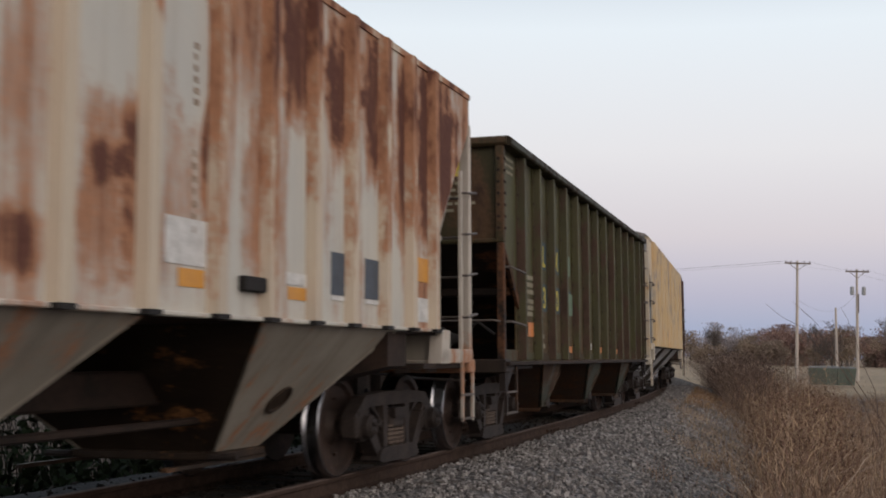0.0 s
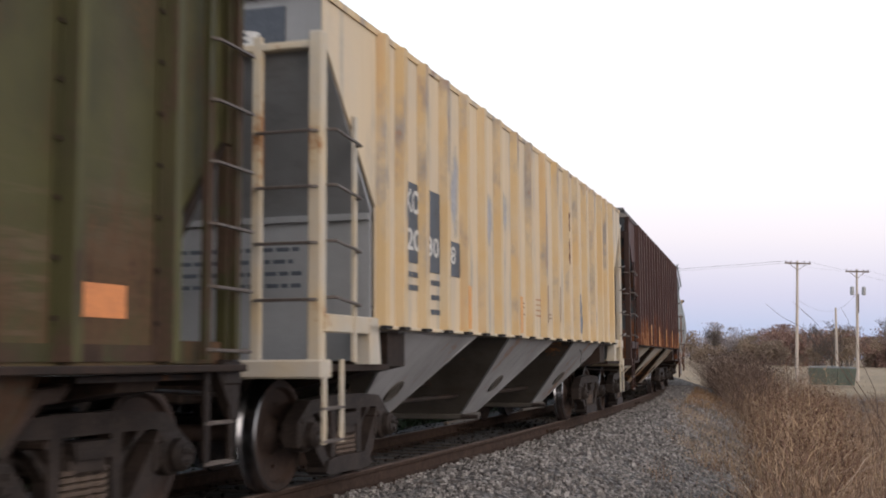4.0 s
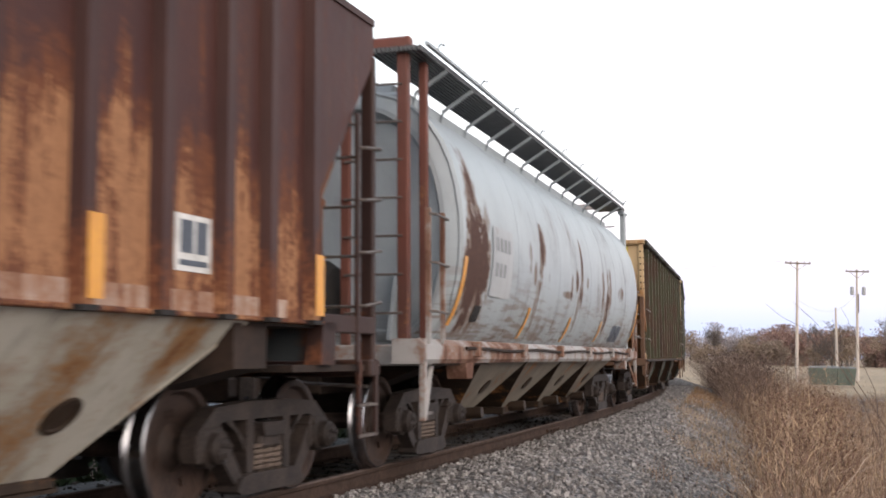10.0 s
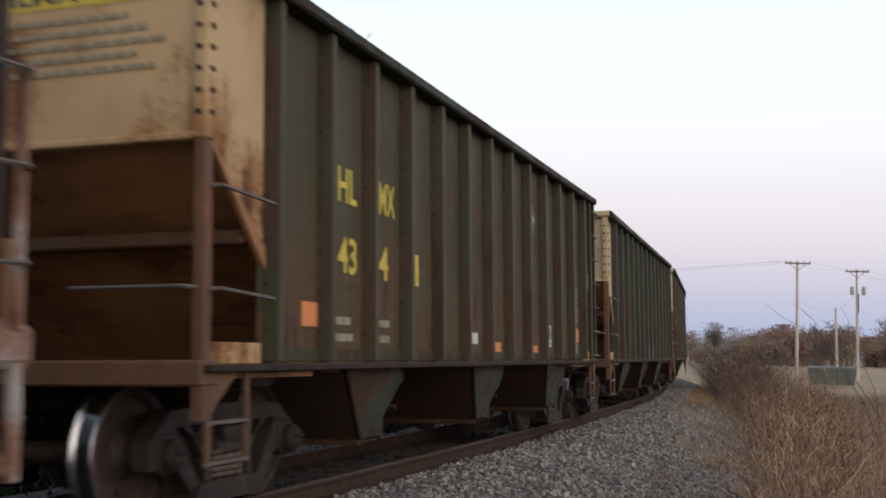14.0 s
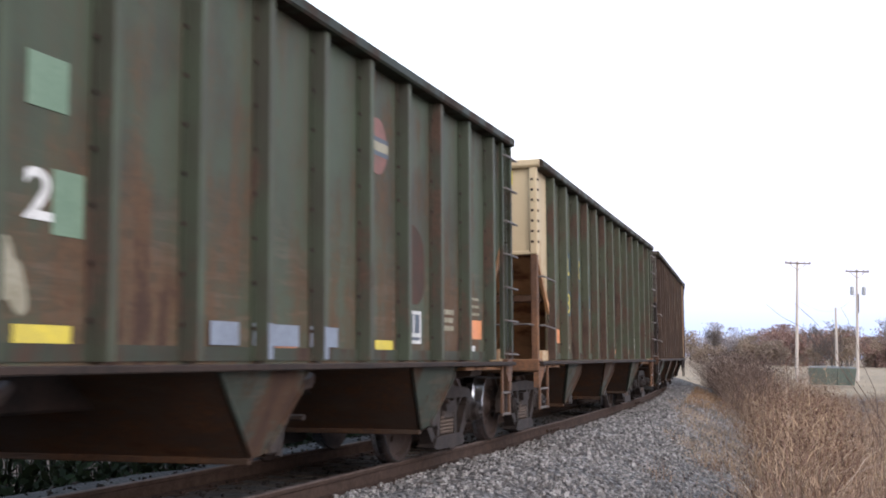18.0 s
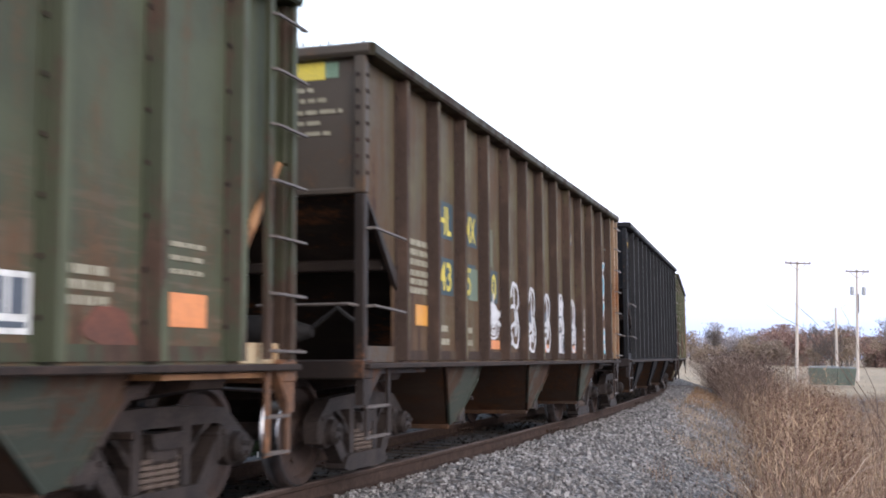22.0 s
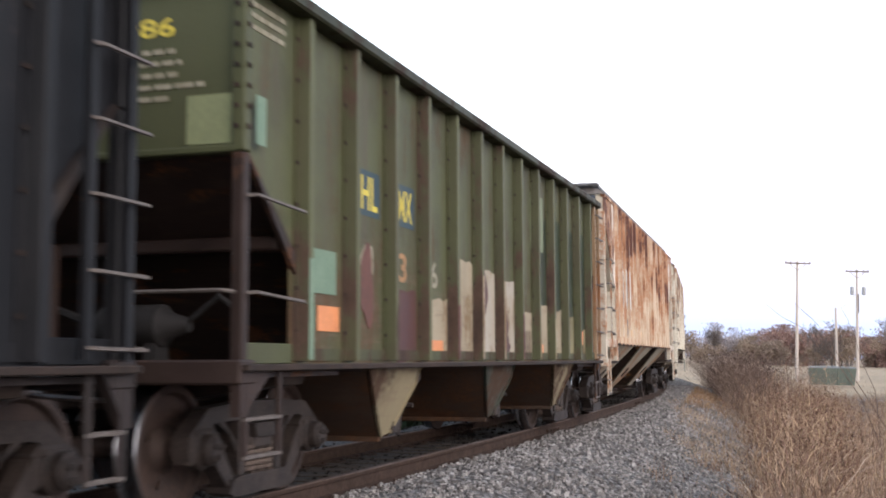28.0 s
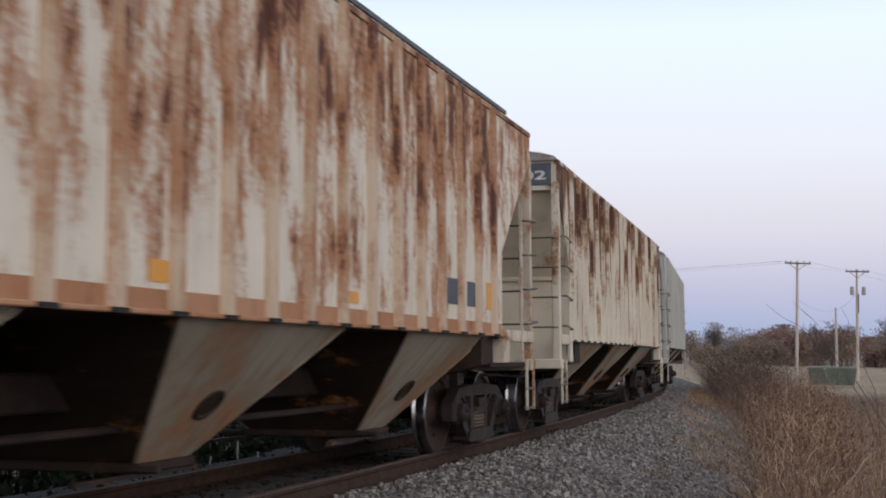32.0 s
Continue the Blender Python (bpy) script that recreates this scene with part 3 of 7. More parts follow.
        part("center_post", Shape().box(-.06, .06, min(ends(y, 5.90), ends(y, 6.0)), max(ends(y, 5.90), ends(y, 6.0)), 1.05, 1.85, .01), m_slope, car)
        part("body_bolster", Shape().prism([(-1.45, .98), (-1.40, .88), (-.4, .74), (.4, .74), (1.40, .88), (1.45, .98)], 1, y * BOGIE - .2, y * BOGIE + .2), UNDER, car)
    for s, y in ((1, -1), (-1, 1)):
        for z in (2.10, 1.47):
            grab(car, [(s * 1.52, ends(y, 6.03), z + .01), (s * 1.62, ends(y, 6.0), z + .02), (s * 1.63, y * 5.5, z - .01), (s * 1.60, y * 5.44, z - .01)])
        grab(car, [(s * 1.50, ends(y, 6.07), 1.49), (s * 1.45, ends(y, 6.14), 1.5), (s * .65, ends(y, 6.14), 1.5), (s * .60, ends(y, 6.07), 1.5)])
    for s, y in ((1, 1), (-1, -1)):
        a, b = sorted((y * 5.68, ends(y, 6.02)))
        h = ladder(car, s * 1.60, a, b, 1.06, zt - .12, 7, m_lad) if s > 0 else None
    for s in (-1, 1):
        for y in (-1, 1):
            a, b = sorted((ends(y, 6.06), y * 5.72))
            stirrup(car, s * 1.56, a, b, 1.0, .42, UNDER if s < 0 else m_foot)
            part("step_bracket", Shape().prism([(ends(y, 6.12), 1.0), (y * 5.85, 1.0), (ends(y, 6.06), .70), (ends(y, 6.12), .70)], 0, s * 1.50, s * 1.57), m_foot, car)
    for yc, m_bay in zip((-3.42, .06, 3.54), m_bays):
        b, zl = Shape(), .36
        n0, n1, f0, f1 = yc - .54, yc + .34, yc + .79, yc + .60
        vs = [(-1.47, n0, .99), (1.47, n0, .99), (1.47, f0, .99), (-1.47, f0, .99), (-1.23, n1, zl), (1.23, n1, zl), (1.23, f1, zl), (-1.23, f1, zl)]
        b.add(vs, ((0, 1, 5, 4), (2, 3, 7, 6), (4, 5, 6, 7)))
        b.add([(s * x, y, z) for s in (-1, 1) for x, y, z in ((1.44, n0, .985), (1.44, f0, .985), (1.20, n1, .365), (1.20, f1, .365))], ((0, 1, 3, 2), (4, 6, 7, 5)))
        bay = part("hopper_bay", b, m_sheet, car, "rust-brown hopper bay with sloped sheets")
        for s in (-1, 1):
            pl = [(1.49, yc - .51, .985), (1.49, yc + .74, .985), (1.45, yc + .72, .84), (1.265, yc + .53, .39), (1.255, yc + .36, .37), (1.40, yc - .18, .74)]
            vs = [(s * x, y, z) for x, y, z in pl] + [(s * (x - .02), y, z) for x, y, z in pl]
            part("bay_plate", Shape().add(vs, [(0, 1, 2, 5), (2, 3, 4, 5)] + [(i, (i + 1) % 6, 6 + (i + 1) % 6, 6 + i) for i in range(6)] + [(6, 11, 8, 7), (8, 11, 10, 9)]), m_bay, bay)
            part("plate_flange", Shape().tube([(s * 1.50, yc - .52, .98), (s * 1.41, yc - .19, .74), (s * 1.265, yc + .35, .37)], .014, 5), m_bay, bay)
            part("plate_flange", Shape().tube([(s * 1.50, yc + .75, .98), (s * 1.46, yc + .73, .84), (s * 1.275, yc + .54, .39)], .014, 5), m_bay, bay)
            part("gate_latch", Shape().box(s * 1.26 - .05, s * 1.26 + .05, yc + .54, yc + .72, .38, .52, .015).tube([(s * 1.28, yc + .78, .60), (s * 1.31, yc + .66, .36)], .022, 5), IRON, bay)
            part("gate_arm", Shape().tube([(s * 1.30, yc + 1.22, .93), (s * 1.33, yc + 1.10, .88), (s * 1.33, yc + .96, .87), (s * 1.30, yc + .86, .74), (s * 1.29, yc + .76, .58)], [.035, .05, .05, .04, .03], 7), BROWN_IRON, bay, smooth=True)
        part("cross_rod", Shape().tube([(-1.3, yc + 1.1, .62), (1.3, yc + 1.1, .62)], .025, 6), UNDER, bay)
        part("outlet_lip", Shape().box(-1.26, 1.26, n1 - .03, n1 + .02, .325, .375, .008), m_sheet, bay)
    couplings(car, 6.1, UNDER)
    if tank:
        reservoir(car, -5.75)
    for y in (-5.02, 5.30):
        truck(car, y)
    return car


def stencil_lines(car, y0, y1, z_list, x, m, h=.05):
    """Rows of small stencilled data as bars."""
    for z in z_list:
        r = random.Random(int(z * 1000) + int(y0 * 77))
        sh = Shape()
        y = y0
        while y < y1 - .03:
            w = min(r.uniform(.05, .16), y1 - y)
            sh.box(x - .003, x, y, y + w, z, z + h)
            y += w + .02
        tagged(part("data_line", sh, m, car), kind="stuff")


def end_lines(car, x0, x1, z_list, y, m, h=.035):
    for i, z in enumerate(z_list):
        r = random.Random(i * 31 + int(z * 100))
        sh = Shape()
        x = x0
        e = x1 - r.uniform(0, .35)
        while x < e - .03:
            w = min(r.uniform(.05, .14), e - x)
            sh.box(x, x + w, y - .003, y, z, z + h)
            x += w + .025
        tagged(part("data_line", sh, m, car), kind="stuff")


# ---- ribbed covered hopper car ----


def covered_hopper(label, m_side, m_rib, m_end, m_slope, m_bay, m_bay_dark, m_roof, m_frame, zt=3.82, boards="edge", hl=6.85, yb=5.95, m_bottom=None, ribs=(-5.86, .70, 18), walkway=True, depth=.08, m_gate=None, hr=None, yr=None, rail_z=1.26, group="covered hopper cars of the train"):
    car = new("covered_hopper_car")
    tagged(car, label, "hopper car", group)
    sx, rx, zb = 1.52, 1.52 + depth, 1.34
    hr, yr = hr or hl, yr or yb
    tip, foot = {-1: hl, 1: hr}, {-1: yb, 1: yr}
    step = {-1: .56, 1: .38 if hr > hl else .56}
    for s in (-1, 1):
        poly = [(-hl, zt), (-hl, zt - .35), (-yb, 2.32), (-yb, zb), (yr, zb), (yr, 2.32), (hr, zt - .35), (hr, zt)]
        part("side_sheet", Shape().prism(poly, 0, s * (sx - .02), s * sx), m_side, car)
        for y in (ribs if len(ribs) > 3 else [ribs[0] + ribs[1] * k for k in range(ribs[2])]):
            w = .05
            q = Shape()
            q.add([(s * sx, y - w - .02, zb), (s * rx, y - w, zb), (s * rx, y + w, zb), (s * sx, y + w + .02, zb),
                   (s * sx, y - w - .02, zt - .02), (s * rx, y - w, zt - .02), (s * rx, y + w, zt - .02), (s * sx, y + w + .02, zt - .02)],
                  ((0, 1, 5, 4), (1, 2, 6, 5), (2, 3, 7, 6), (3, 0, 4, 7), (0, 3, 2, 1), (4, 5, 6, 7)))
            rib = part("side_rib", q, m_rib, car)
            part("rib_foot", Shape().box(min(s * (sx - .03), s * (rx + .015)), max(s * (sx - .03), s * (rx + .015)), y - .075, y + .075, zb - .032, zb - .002), BLACK, rib)
        part("side_sill", Shape().box(min(s * 1.40, s * 1.56), max(s * 1.40, s * 1.56), -yb, yr, zb - .03, zb + .002, .008), m_bottom or m_side, car)
        part("eave", Shape().prism([(s * 1.46, zt - .04), (s * 1.535, zt - .04), (s * 1.535, zt + .015), (s * 1.46, zt + .035)], 1, -hl, hr), m_rib, car)
        for y in (-1, 1):
            a, b = sorted((y * foot[y], y * tip[y]))
            part("end_rail", Shape().box(min(s * 1.50, s * 1.55), max(s * 1.50, s * 1.55), a, b, rail_z, rail_z + .14, .01), m_frame, car)
            part("end_panel", Shape().prism([(y * foot[y], zb), (y * (foot[y] + .22), zb), (y * (foot[y] + .20), 1.02), (y * (foot[y] - .05), 1.02)], 0, s * 1.42, s * 1.55), m_frame, car)
            part("corner_post", Shape().box(min(s * 1.42, s * 1.53), max(s * 1.42, s * 1.53), y * tip[y] - (.055 if y < 0 else .038), y * tip[y] + (.055 if y < 0 else .038), 1.02, zt - .3, .012), m_frame, car)
            part("end_stile", Shape().box(s * .98 - .04, s * .98 + .04, y * tip[y] - .03, y * tip[y] + .03, 1.02, zt - .3, .01), m_frame, car)
            part("side_stile", Shape().box(min(s * 1.53, s * 1.56), max(s * 1.53, s * 1.56), y * (tip[y] - step[y]) - .025, y * (tip[y] - step[y]) + .025, 1.04, zt - .85), m_frame, car)
            for z in (1.50, 1.92, 2.34, 2.76):
                if y < 0 or s > 0:
                    grab(car, [(s * .98, y * (tip[y] + .03), z), (s * 1.0, y * (tip[y] + .09), z), (s * 1.46, y * (tip[y] + .09), z), (s * 1.50, y * (tip[y] + .05), z)])
                grab(car, [(s * 1.54, y * (tip[y] - .02), z + .02), (s * 1.61, y * (tip[y] - .05), z + .02), (s * 1.61, y * (tip[y] - step[y] + .02), z - .02), (s * 1.56, y * (tip[y] - step[y]), z - .02)])
            a, b = sorted((y * (tip[y] + .03), y * (tip[y] - .35)))
            stirrup(car, s * 1.54, a, b, 1.06, .44, m_frame)
    n = 12
    prof = [(1.53 * math.cos(g), zt + .01 + .21 * math.sin(g)) for g in np.linspace(0, math.pi, n)]
    part("roof", Shape().prism(prof, 1, -hl - .03, hr + .03), m_roof, car)
    for i in range(5):
        yc = -4.8 + 2.4 * i
        h = part("roof_hatch", Shape().lathe([(-.03, 0), (-.03, .36), (.05, .36), (.08, .30), (.09, 0)], 18), m_roof, car)
        h.matrix_basis = pose(0, yc, zt + .24, 0, -90, 0)
    xs = ((-1.42, -.88), (.88, 1.42)) if boards == "edge" else ((-.62, -.12), (.12, .62))
    zr = zt + .12 if boards == "edge" else zt + .25
    for x0, x1 in xs:
        ye = hl - .75 if boards == "edge" else hl - .2
        g = Shape()
        for k in range(6):
            x = x0 + (x1 - x0) * k / 5
            g.box(x - .012, x + .012, -hl - .05, ye, zr, zr + .045)
        for y in np.arange(-hl, ye, .16):
            g.box(x0, x1, y - .008, y + .008, zr + .01, zr + .035)
        wb = part("running_board", g, GRATE, car, "dark steel grating walkway")
        for y in np.arange(-hl + .4, ye, 1.4):
            part("bracket", Shape().box(x0, x1, y - .02, y + .02, zt + .05, zr + .002), GRATE, wb)
    g = Shape()
    for k in range(4 if walkway else 0):
        y = -hl - .04 - .08 * k
        g.box(-1.45, 1.45, y - .01, y + .01, zr, zr + .045)
    for x in np.arange(-1.45, 1.46, .12) if walkway else ():
        g.box(x - .006, x + .006, -hl - .30, -hl - .03, zr + .01, zr + .03)
    g.box(-1.1, -1.05, -hl - .28, -hl, zt + .0, zr).box(1.05, 1.1, -hl - .28, -hl, zt, zr)
    if walkway:
        part("end_walkway", g, GRATE, car)
    for y in (-1, 1):
        part("end_sheet", Shape().box(-1.50, 1.50, y * (tip[y] - .03) - .012, y * (tip[y] - .03) + .012, zt - .38, zt + .02), m_end, car)
        part("end_header", Shape().box(-1.5, 1.5, y * (tip[y] - .02) - .05, y * (tip[y] - .02) + .05, zt - .42, zt - .36, .01), m_frame, car)
        part("slope_sheet", Shape().prism([(y * (tip[y] - .03), zt - .38), (y * (tip[y] - .05), zt - .40), (y * (foot[y] + .05), 2.25), (y * (foot[y] + .03), 2.30)], 0, -1.50, 1.50), m_slope, car)
        part("bulkhead", Shape().box(-1.50, 1.50, y * (foot[y] + .06) - .02, y * (foot[y] + .06) + .02, 1.05, 2.27), m_slope, car)
        part("bulkhead_flange", Shape().box(-1.50, 1.50, y * (foot[y] + .08) - .04, y * (foot[y] + .08) + .04, 2.21, 2.26), m_slope, car)
        part("end_sill", Shape().box(-1.55, 1.55, min(y * (tip[y] - .12), y * (tip[y] + .08)), max(y * (tip[y] - .12), y * (tip[y] + .08)), .92, 1.06, .015), m_frame, car)
        a, b = sorted((y * (foot[y] - .4), y * tip[y]))
        part("platform", Shape().box(-1.5, 1.5, a, b, .97, 1.02), UNDER, car)
        part("body_bolster", Shape().prism([(-1.48, 1.30), (-1.48, 1.0), (-.4, .76), (.4, .76), (1.48, 1.0), (1.48, 1.30)], 1, y * 5.15 - .22, y * 5.15 + .22), UNDER, car)
    for yc in (-3.87, -.01, 3.87):
        top, bot, zl, xt, xl = 1.21, .32, .35, 1.50, .62
        b = Shape()
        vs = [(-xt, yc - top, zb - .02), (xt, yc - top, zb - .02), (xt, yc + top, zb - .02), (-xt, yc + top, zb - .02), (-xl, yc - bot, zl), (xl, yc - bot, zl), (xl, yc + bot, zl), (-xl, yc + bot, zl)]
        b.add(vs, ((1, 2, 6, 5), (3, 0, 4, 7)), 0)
        # fore and aft slopes take the darker mix, underside shade in its colour
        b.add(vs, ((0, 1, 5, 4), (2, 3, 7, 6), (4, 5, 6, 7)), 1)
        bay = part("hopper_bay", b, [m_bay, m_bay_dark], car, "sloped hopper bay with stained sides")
        for s in (-1, 1):
            for e in (-1, 1):
                w = Shape()
                w.tube([(s * (xt - .012), yc + e * top, zb - .03), (s * (xl - .01), yc + e * bot, zl + .01)], .016, 5)
                part("seam_flange", w, m_bay, bay)
        g = Shape().box(-xl - .05, xl + .05, yc - bot - .05, yc + bot + .05, .29, .36, .012)
        part("outlet_gate", g, (m_gate if m_gate and yc < -2 else m_bay_dark), bay)
        for s in (-1, 1):
            part("gate_rail", Shape().box(min(s * (xl - .02), s * (xl + .03)), max(s * (xl - .02), s * (xl + .03)), yc - 1.05, yc + bot + .1, .265, .295), m_bay_dark, bay)
            part("gate_pinion", Shape().tube([(s * (xl + .02), yc - bot - .10, .33), (s * (xl + .24), yc - bot - .10, .33)], .028, 7), IRON, bay)
            h = part("poke_hatch", Shape().lathe([(-.02, 0), (-.02, .14), (.012, .14), (.014, .11), (.004, .10), (.006, 0)], 18), m_bay_dark, bay, smooth=True)
            h.matrix_basis = pose(s * .985, yc, .745, 0, 42, 0) if s > 0 else pose(-.985, yc, .745, 0, -42, 0) @ pose(0, 0, 0, 0, 0, 180)
    # floor between the bays in the same shade-darkened mix
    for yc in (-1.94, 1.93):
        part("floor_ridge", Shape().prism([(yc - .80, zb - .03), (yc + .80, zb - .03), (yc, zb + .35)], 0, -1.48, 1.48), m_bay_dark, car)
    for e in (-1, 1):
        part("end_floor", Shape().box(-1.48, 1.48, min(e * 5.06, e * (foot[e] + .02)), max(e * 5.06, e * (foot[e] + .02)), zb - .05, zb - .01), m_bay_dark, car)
    part("train_pipe", Shape().tube([(.55, -5.6, .62), (.62, -2, .60), (.62, 2, .60), (.55, 5.6, .62)], .03, 6), UNDER, car)
    couplings(car, hr + .02, UNDER)
    for y in (-5.25, 6.22):
        truck(car, y)
    return car


# ---- round-sided covered hopper car ----
def round_hopper(label, m_body, m_end, m_sill, m_frame, m_bay, m_bay_dark):
    car = new("tank_hopper_car")
    tagged(car, label, "hopper car", "covered hopper cars of the train")
    sec = []
    for g in np.linspace(0, 1, 15):
        a = radians(-62 + 140 * g)
        sec.append((1.67 * max(0.0, math.cos(a)) ** (.56 if a > 0 else .34), 2.30 + 1.54 * math.sin(a) * (1.0 if a > 0 else .81)))
    full = sec + [(-x, z) for x, z in sec[::-1]]
    k = len(full)
    zc, sh = 2.3, Shape()
    ys = [(-5.98, .90), (-5.95, .97), (-5.90, 1.0)] + [(y, 1.0) for y in np.arange(-5.4, 5.5, .6)] + [(6.0, 1.0), (6.34, 1.0), (6.40, .97), (6.43, .90)]
    vs = [(x * q, y, zc + (z - zc) * q) for y, q in ys for x, z in full]
    fs = [(i * k + j, (i + 1) * k + j, (i + 1) * k + (j + 1) % k, i * k + (j + 1) % k) for i in range(len(ys) - 1) for j in range(k)]
    part("body", sh.add(vs, fs), m_body, car, "pale grey rounded shell with rust runs", True)
    for y in (-1, 1):
        e = Shape()
        rings = [(1.0, 0), (.97, .0), (.94, .10), (.5, .22), (.05, .25)]
        vs = [(x * .90 * q, y * ((5.975 if y < 0 else 6.425) - dp), zc + (z - zc) * .90 * q) for q, dp in rings for x, z in full]
        fs = [(i * k + j, (i + 1) * k + j, (i + 1) * k + (j + 1) % k, i * k + (j + 1) % k) for i in range(len(rings) - 1) for j in range(k)] + [tuple(range(4 * k, 5 * k))]
        part("end_sheet", e.add(vs, fs), m_end, car, "grey dished end sheet", True)
        part("end_ring", Shape().tube([(x * .985, y * (5.94 if y < 0 else 6.385), zc + (z - zc) * .985) for x, z in full], .022, 5, True), m_body, car)
    part("hatch_coaming", Shape().box(-1.06, 1.06, -5.85, 6.3, 3.45, 3.80, .03).box(-.86, .86, -5.7, 6.1, 3.7, 3.93, .03), m_body, car)
    for y in (-3.6, -2.4, -1.2, 0, 1.2, 2.4, 3.6, 4.8):
        part("seam_band", Shape().tube([(x * .9975, y, zc + (z - zc) * .9975) for x, z in full[:15]], .009, 4), m_body, car)
    for s in (-1, 1):
        part("side_sill", Shape().prism([(s * 1.25, 1.02), (s * 1.54, 1.02), (s * 1.57, 1.06), (s * 1.57, 1.19), (s * 1.50, 1.25), (s * 1.25, 1.25)], 1, -6.85, 6.85), m_sill, car)
        part("sill_pipe", Shape().tube([(s * 1.60, y, 1.16 + .012 * math.sin(y * 2.1)) for y in np.arange(-5.6, 5.7, .4)], .018, 5), UNDER, car)
        for y in (-5.2, -3.1, -.9, 1.3, 3.5, 5.5):
            part("pipe_clip", Shape().box(min(s * 1.55, s * 1.64), max(s * 1.55, s * 1.64), y - .05, y + .05, 1.08, 1.24, .01), m_sill, car)
        g = Shape()
        x0, x1, zr = .92, 1.42, 4.02
        for q in range(12):
            x = x0 + (x1 - x0) * q / 11
            g.box(s * x - .014, s * x + .014, -6.55, 6.45, zr, zr + .05)
        for y in np.arange(-6.5, 6.45, .18):
            g.box(min(s * x0, s * x1), max(s * x0, s * x1), y - .008, y + .008, zr + .01, zr + .035)
        wb = part("running_board", g, GRATE, car, "dark steel grating walkway")
        for y in np.arange(-5.7, 6.2, .95):
            part("bracket", Shape().tube([(s * 1.05, y, 3.66), (s * 1.10, y, 3.80), (s * 1.44, y, 4.01)], .024, 5), m_body, wb)
        part("edge_rail", Shape().tube([(s * 1.48, -6.5, zr + .07), (s * 1.48, 5.95, zr + .07)], .026, 5), m_body, wb)
        for y in (-6.2, -4.6, -3.1, -1.6, -.1, 1.3, 2.75, 4.3, 5.9):
            part("edge_lug", Shape().tube([(s * 1.48, y, zr + .05), (s * 1.53, y, zr + .13), (s * 1.55, y + .09, zr + .14)], .014, 4), m_body, wb)
        for y in (-1, 1):
            fr = m_frame if y < 0 else m_body
            if y < 0:
                part("end_post", Shape().box(s * 1.22 - .055, s * 1.22 + .055, -6.47, -6.37, 1.2, 4.12, .012), fr, car)
                part("end_post", Shape().box(s * 1.30 - .04, s * 1.30 + .04, -6.09, -6.01, 1.2, 4.02, .01), fr, car)
            else:
                part("end_post", Shape().box(s * 1.36 - .05, s * 1.36 + .05, 6.57, 6.67, 1.2, 3.98, .012), fr, car)
                part("end_post", Shape().box(s * 1.36 - .03, s * 1.36 + .03, 6.79, 6.85, 1.2, 3.98, .01), BROWN_IRON, car)
                part("end_cap", Shape().box(s * 1.36 - .06, s * 1.36 + .06, 6.40, 6.87, 3.96, 4.02, .01), fr, car)
            part("end_stile", Shape().box(s * .62 - .045, s * .62 + .045, y * 6.42 - .035, y * 6.42 + .035, 1.2, 4.10, .01), fr, car)
            for z in np.arange(1.5, 3.8, .37):
                grab(car, [(s * .62, y * 6.47, z), (s * .92, y * 6.49, z), (s * 1.22, y * 6.47, z)])
            for yy in (6.74, 6.30):
                part("side_stile", Shape().box(s * 1.57 - .02, s * 1.57 + .02, y * yy - .025, y * yy + .025, 1.2, 2.46), m_sill, car)
            for z in (1.50, 1.95, 2.40):
                grab(car, [(s * 1.58, y * 6.76, z), (s * 1.64, y * 6.72, z), (s * 1.64, y * 6.33, z - .01), (s * 1.58, y * 6.28, z)])
            part("step_post", Shape().box(s * 1.53 - .03, s * 1.53 + .03, y * 6.78 - .03, y * 6.78 + .03, .50, 1.25, .008), m_sill, car)
            part("step_brace", Shape().tube([(s * 1.53, y * 6.74, .55), (s * 1.45, y * 6.30, 1.04)], .03, 5), m_sill, car)
            part("tread", Shape().tube([(s * 1.53, y * 6.78, .56), (s * 1.50, y * 6.45, .56)], .018, 5), BARE, car)
            part("jack_pad", Shape().prism([(y * 5.5, 1.02), (y * 5.2, 1.02), (y * 5.25, .86), (y * 5.45, .86)], 0, s * 1.35, s * 1.56), m_sill, car)
    for y in (-1, 1):
        part("top_frame", Shape().box(-1.3, 1.3, y * 6.42 - .06, y * 6.42 + .06, 4.08, 4.19, .012), m_frame if y < 0 else m_sill, car)
        part("end_sill", Shape().box(-1.5, 1.5, min(y * 6.38, y * 6.58), max(y * 6.38, y * 6.58), 1.0, 1.20, .015), m_sill, car)
        part("platform", Shape().box(-1.5, 1.5, min(y * 4.4, y * 6.4), max(y * 4.4, y * 6.4), 1.0, 1.05), UNDER, car)
        part("stub_sill", Shape().prism([(-1.3, 1.04), (-.5, .76), (.5, .76), (1.3, 1.04)], 1, y * 5.25 - .3, y * 5.25 + .3), UNDER, car)
        for s in (-1, 1):
            part("saddle", Shape().prism([(y * 6.2, 1.25), (y * 4.9, 1.25), (y * 5.9, 2.0)], 0, s * .95, s * .99), m_end, car)
    for yc in (-3.3, -1.1, 1.1, 3.3):
        top, bot, zl, xt, xl = 1.08, .28, .40, 1.42, .85
        b = Shape()
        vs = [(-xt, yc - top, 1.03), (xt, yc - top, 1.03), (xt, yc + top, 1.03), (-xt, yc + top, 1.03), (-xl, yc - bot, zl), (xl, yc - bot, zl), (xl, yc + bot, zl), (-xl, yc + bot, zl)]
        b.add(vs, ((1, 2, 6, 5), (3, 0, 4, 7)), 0)
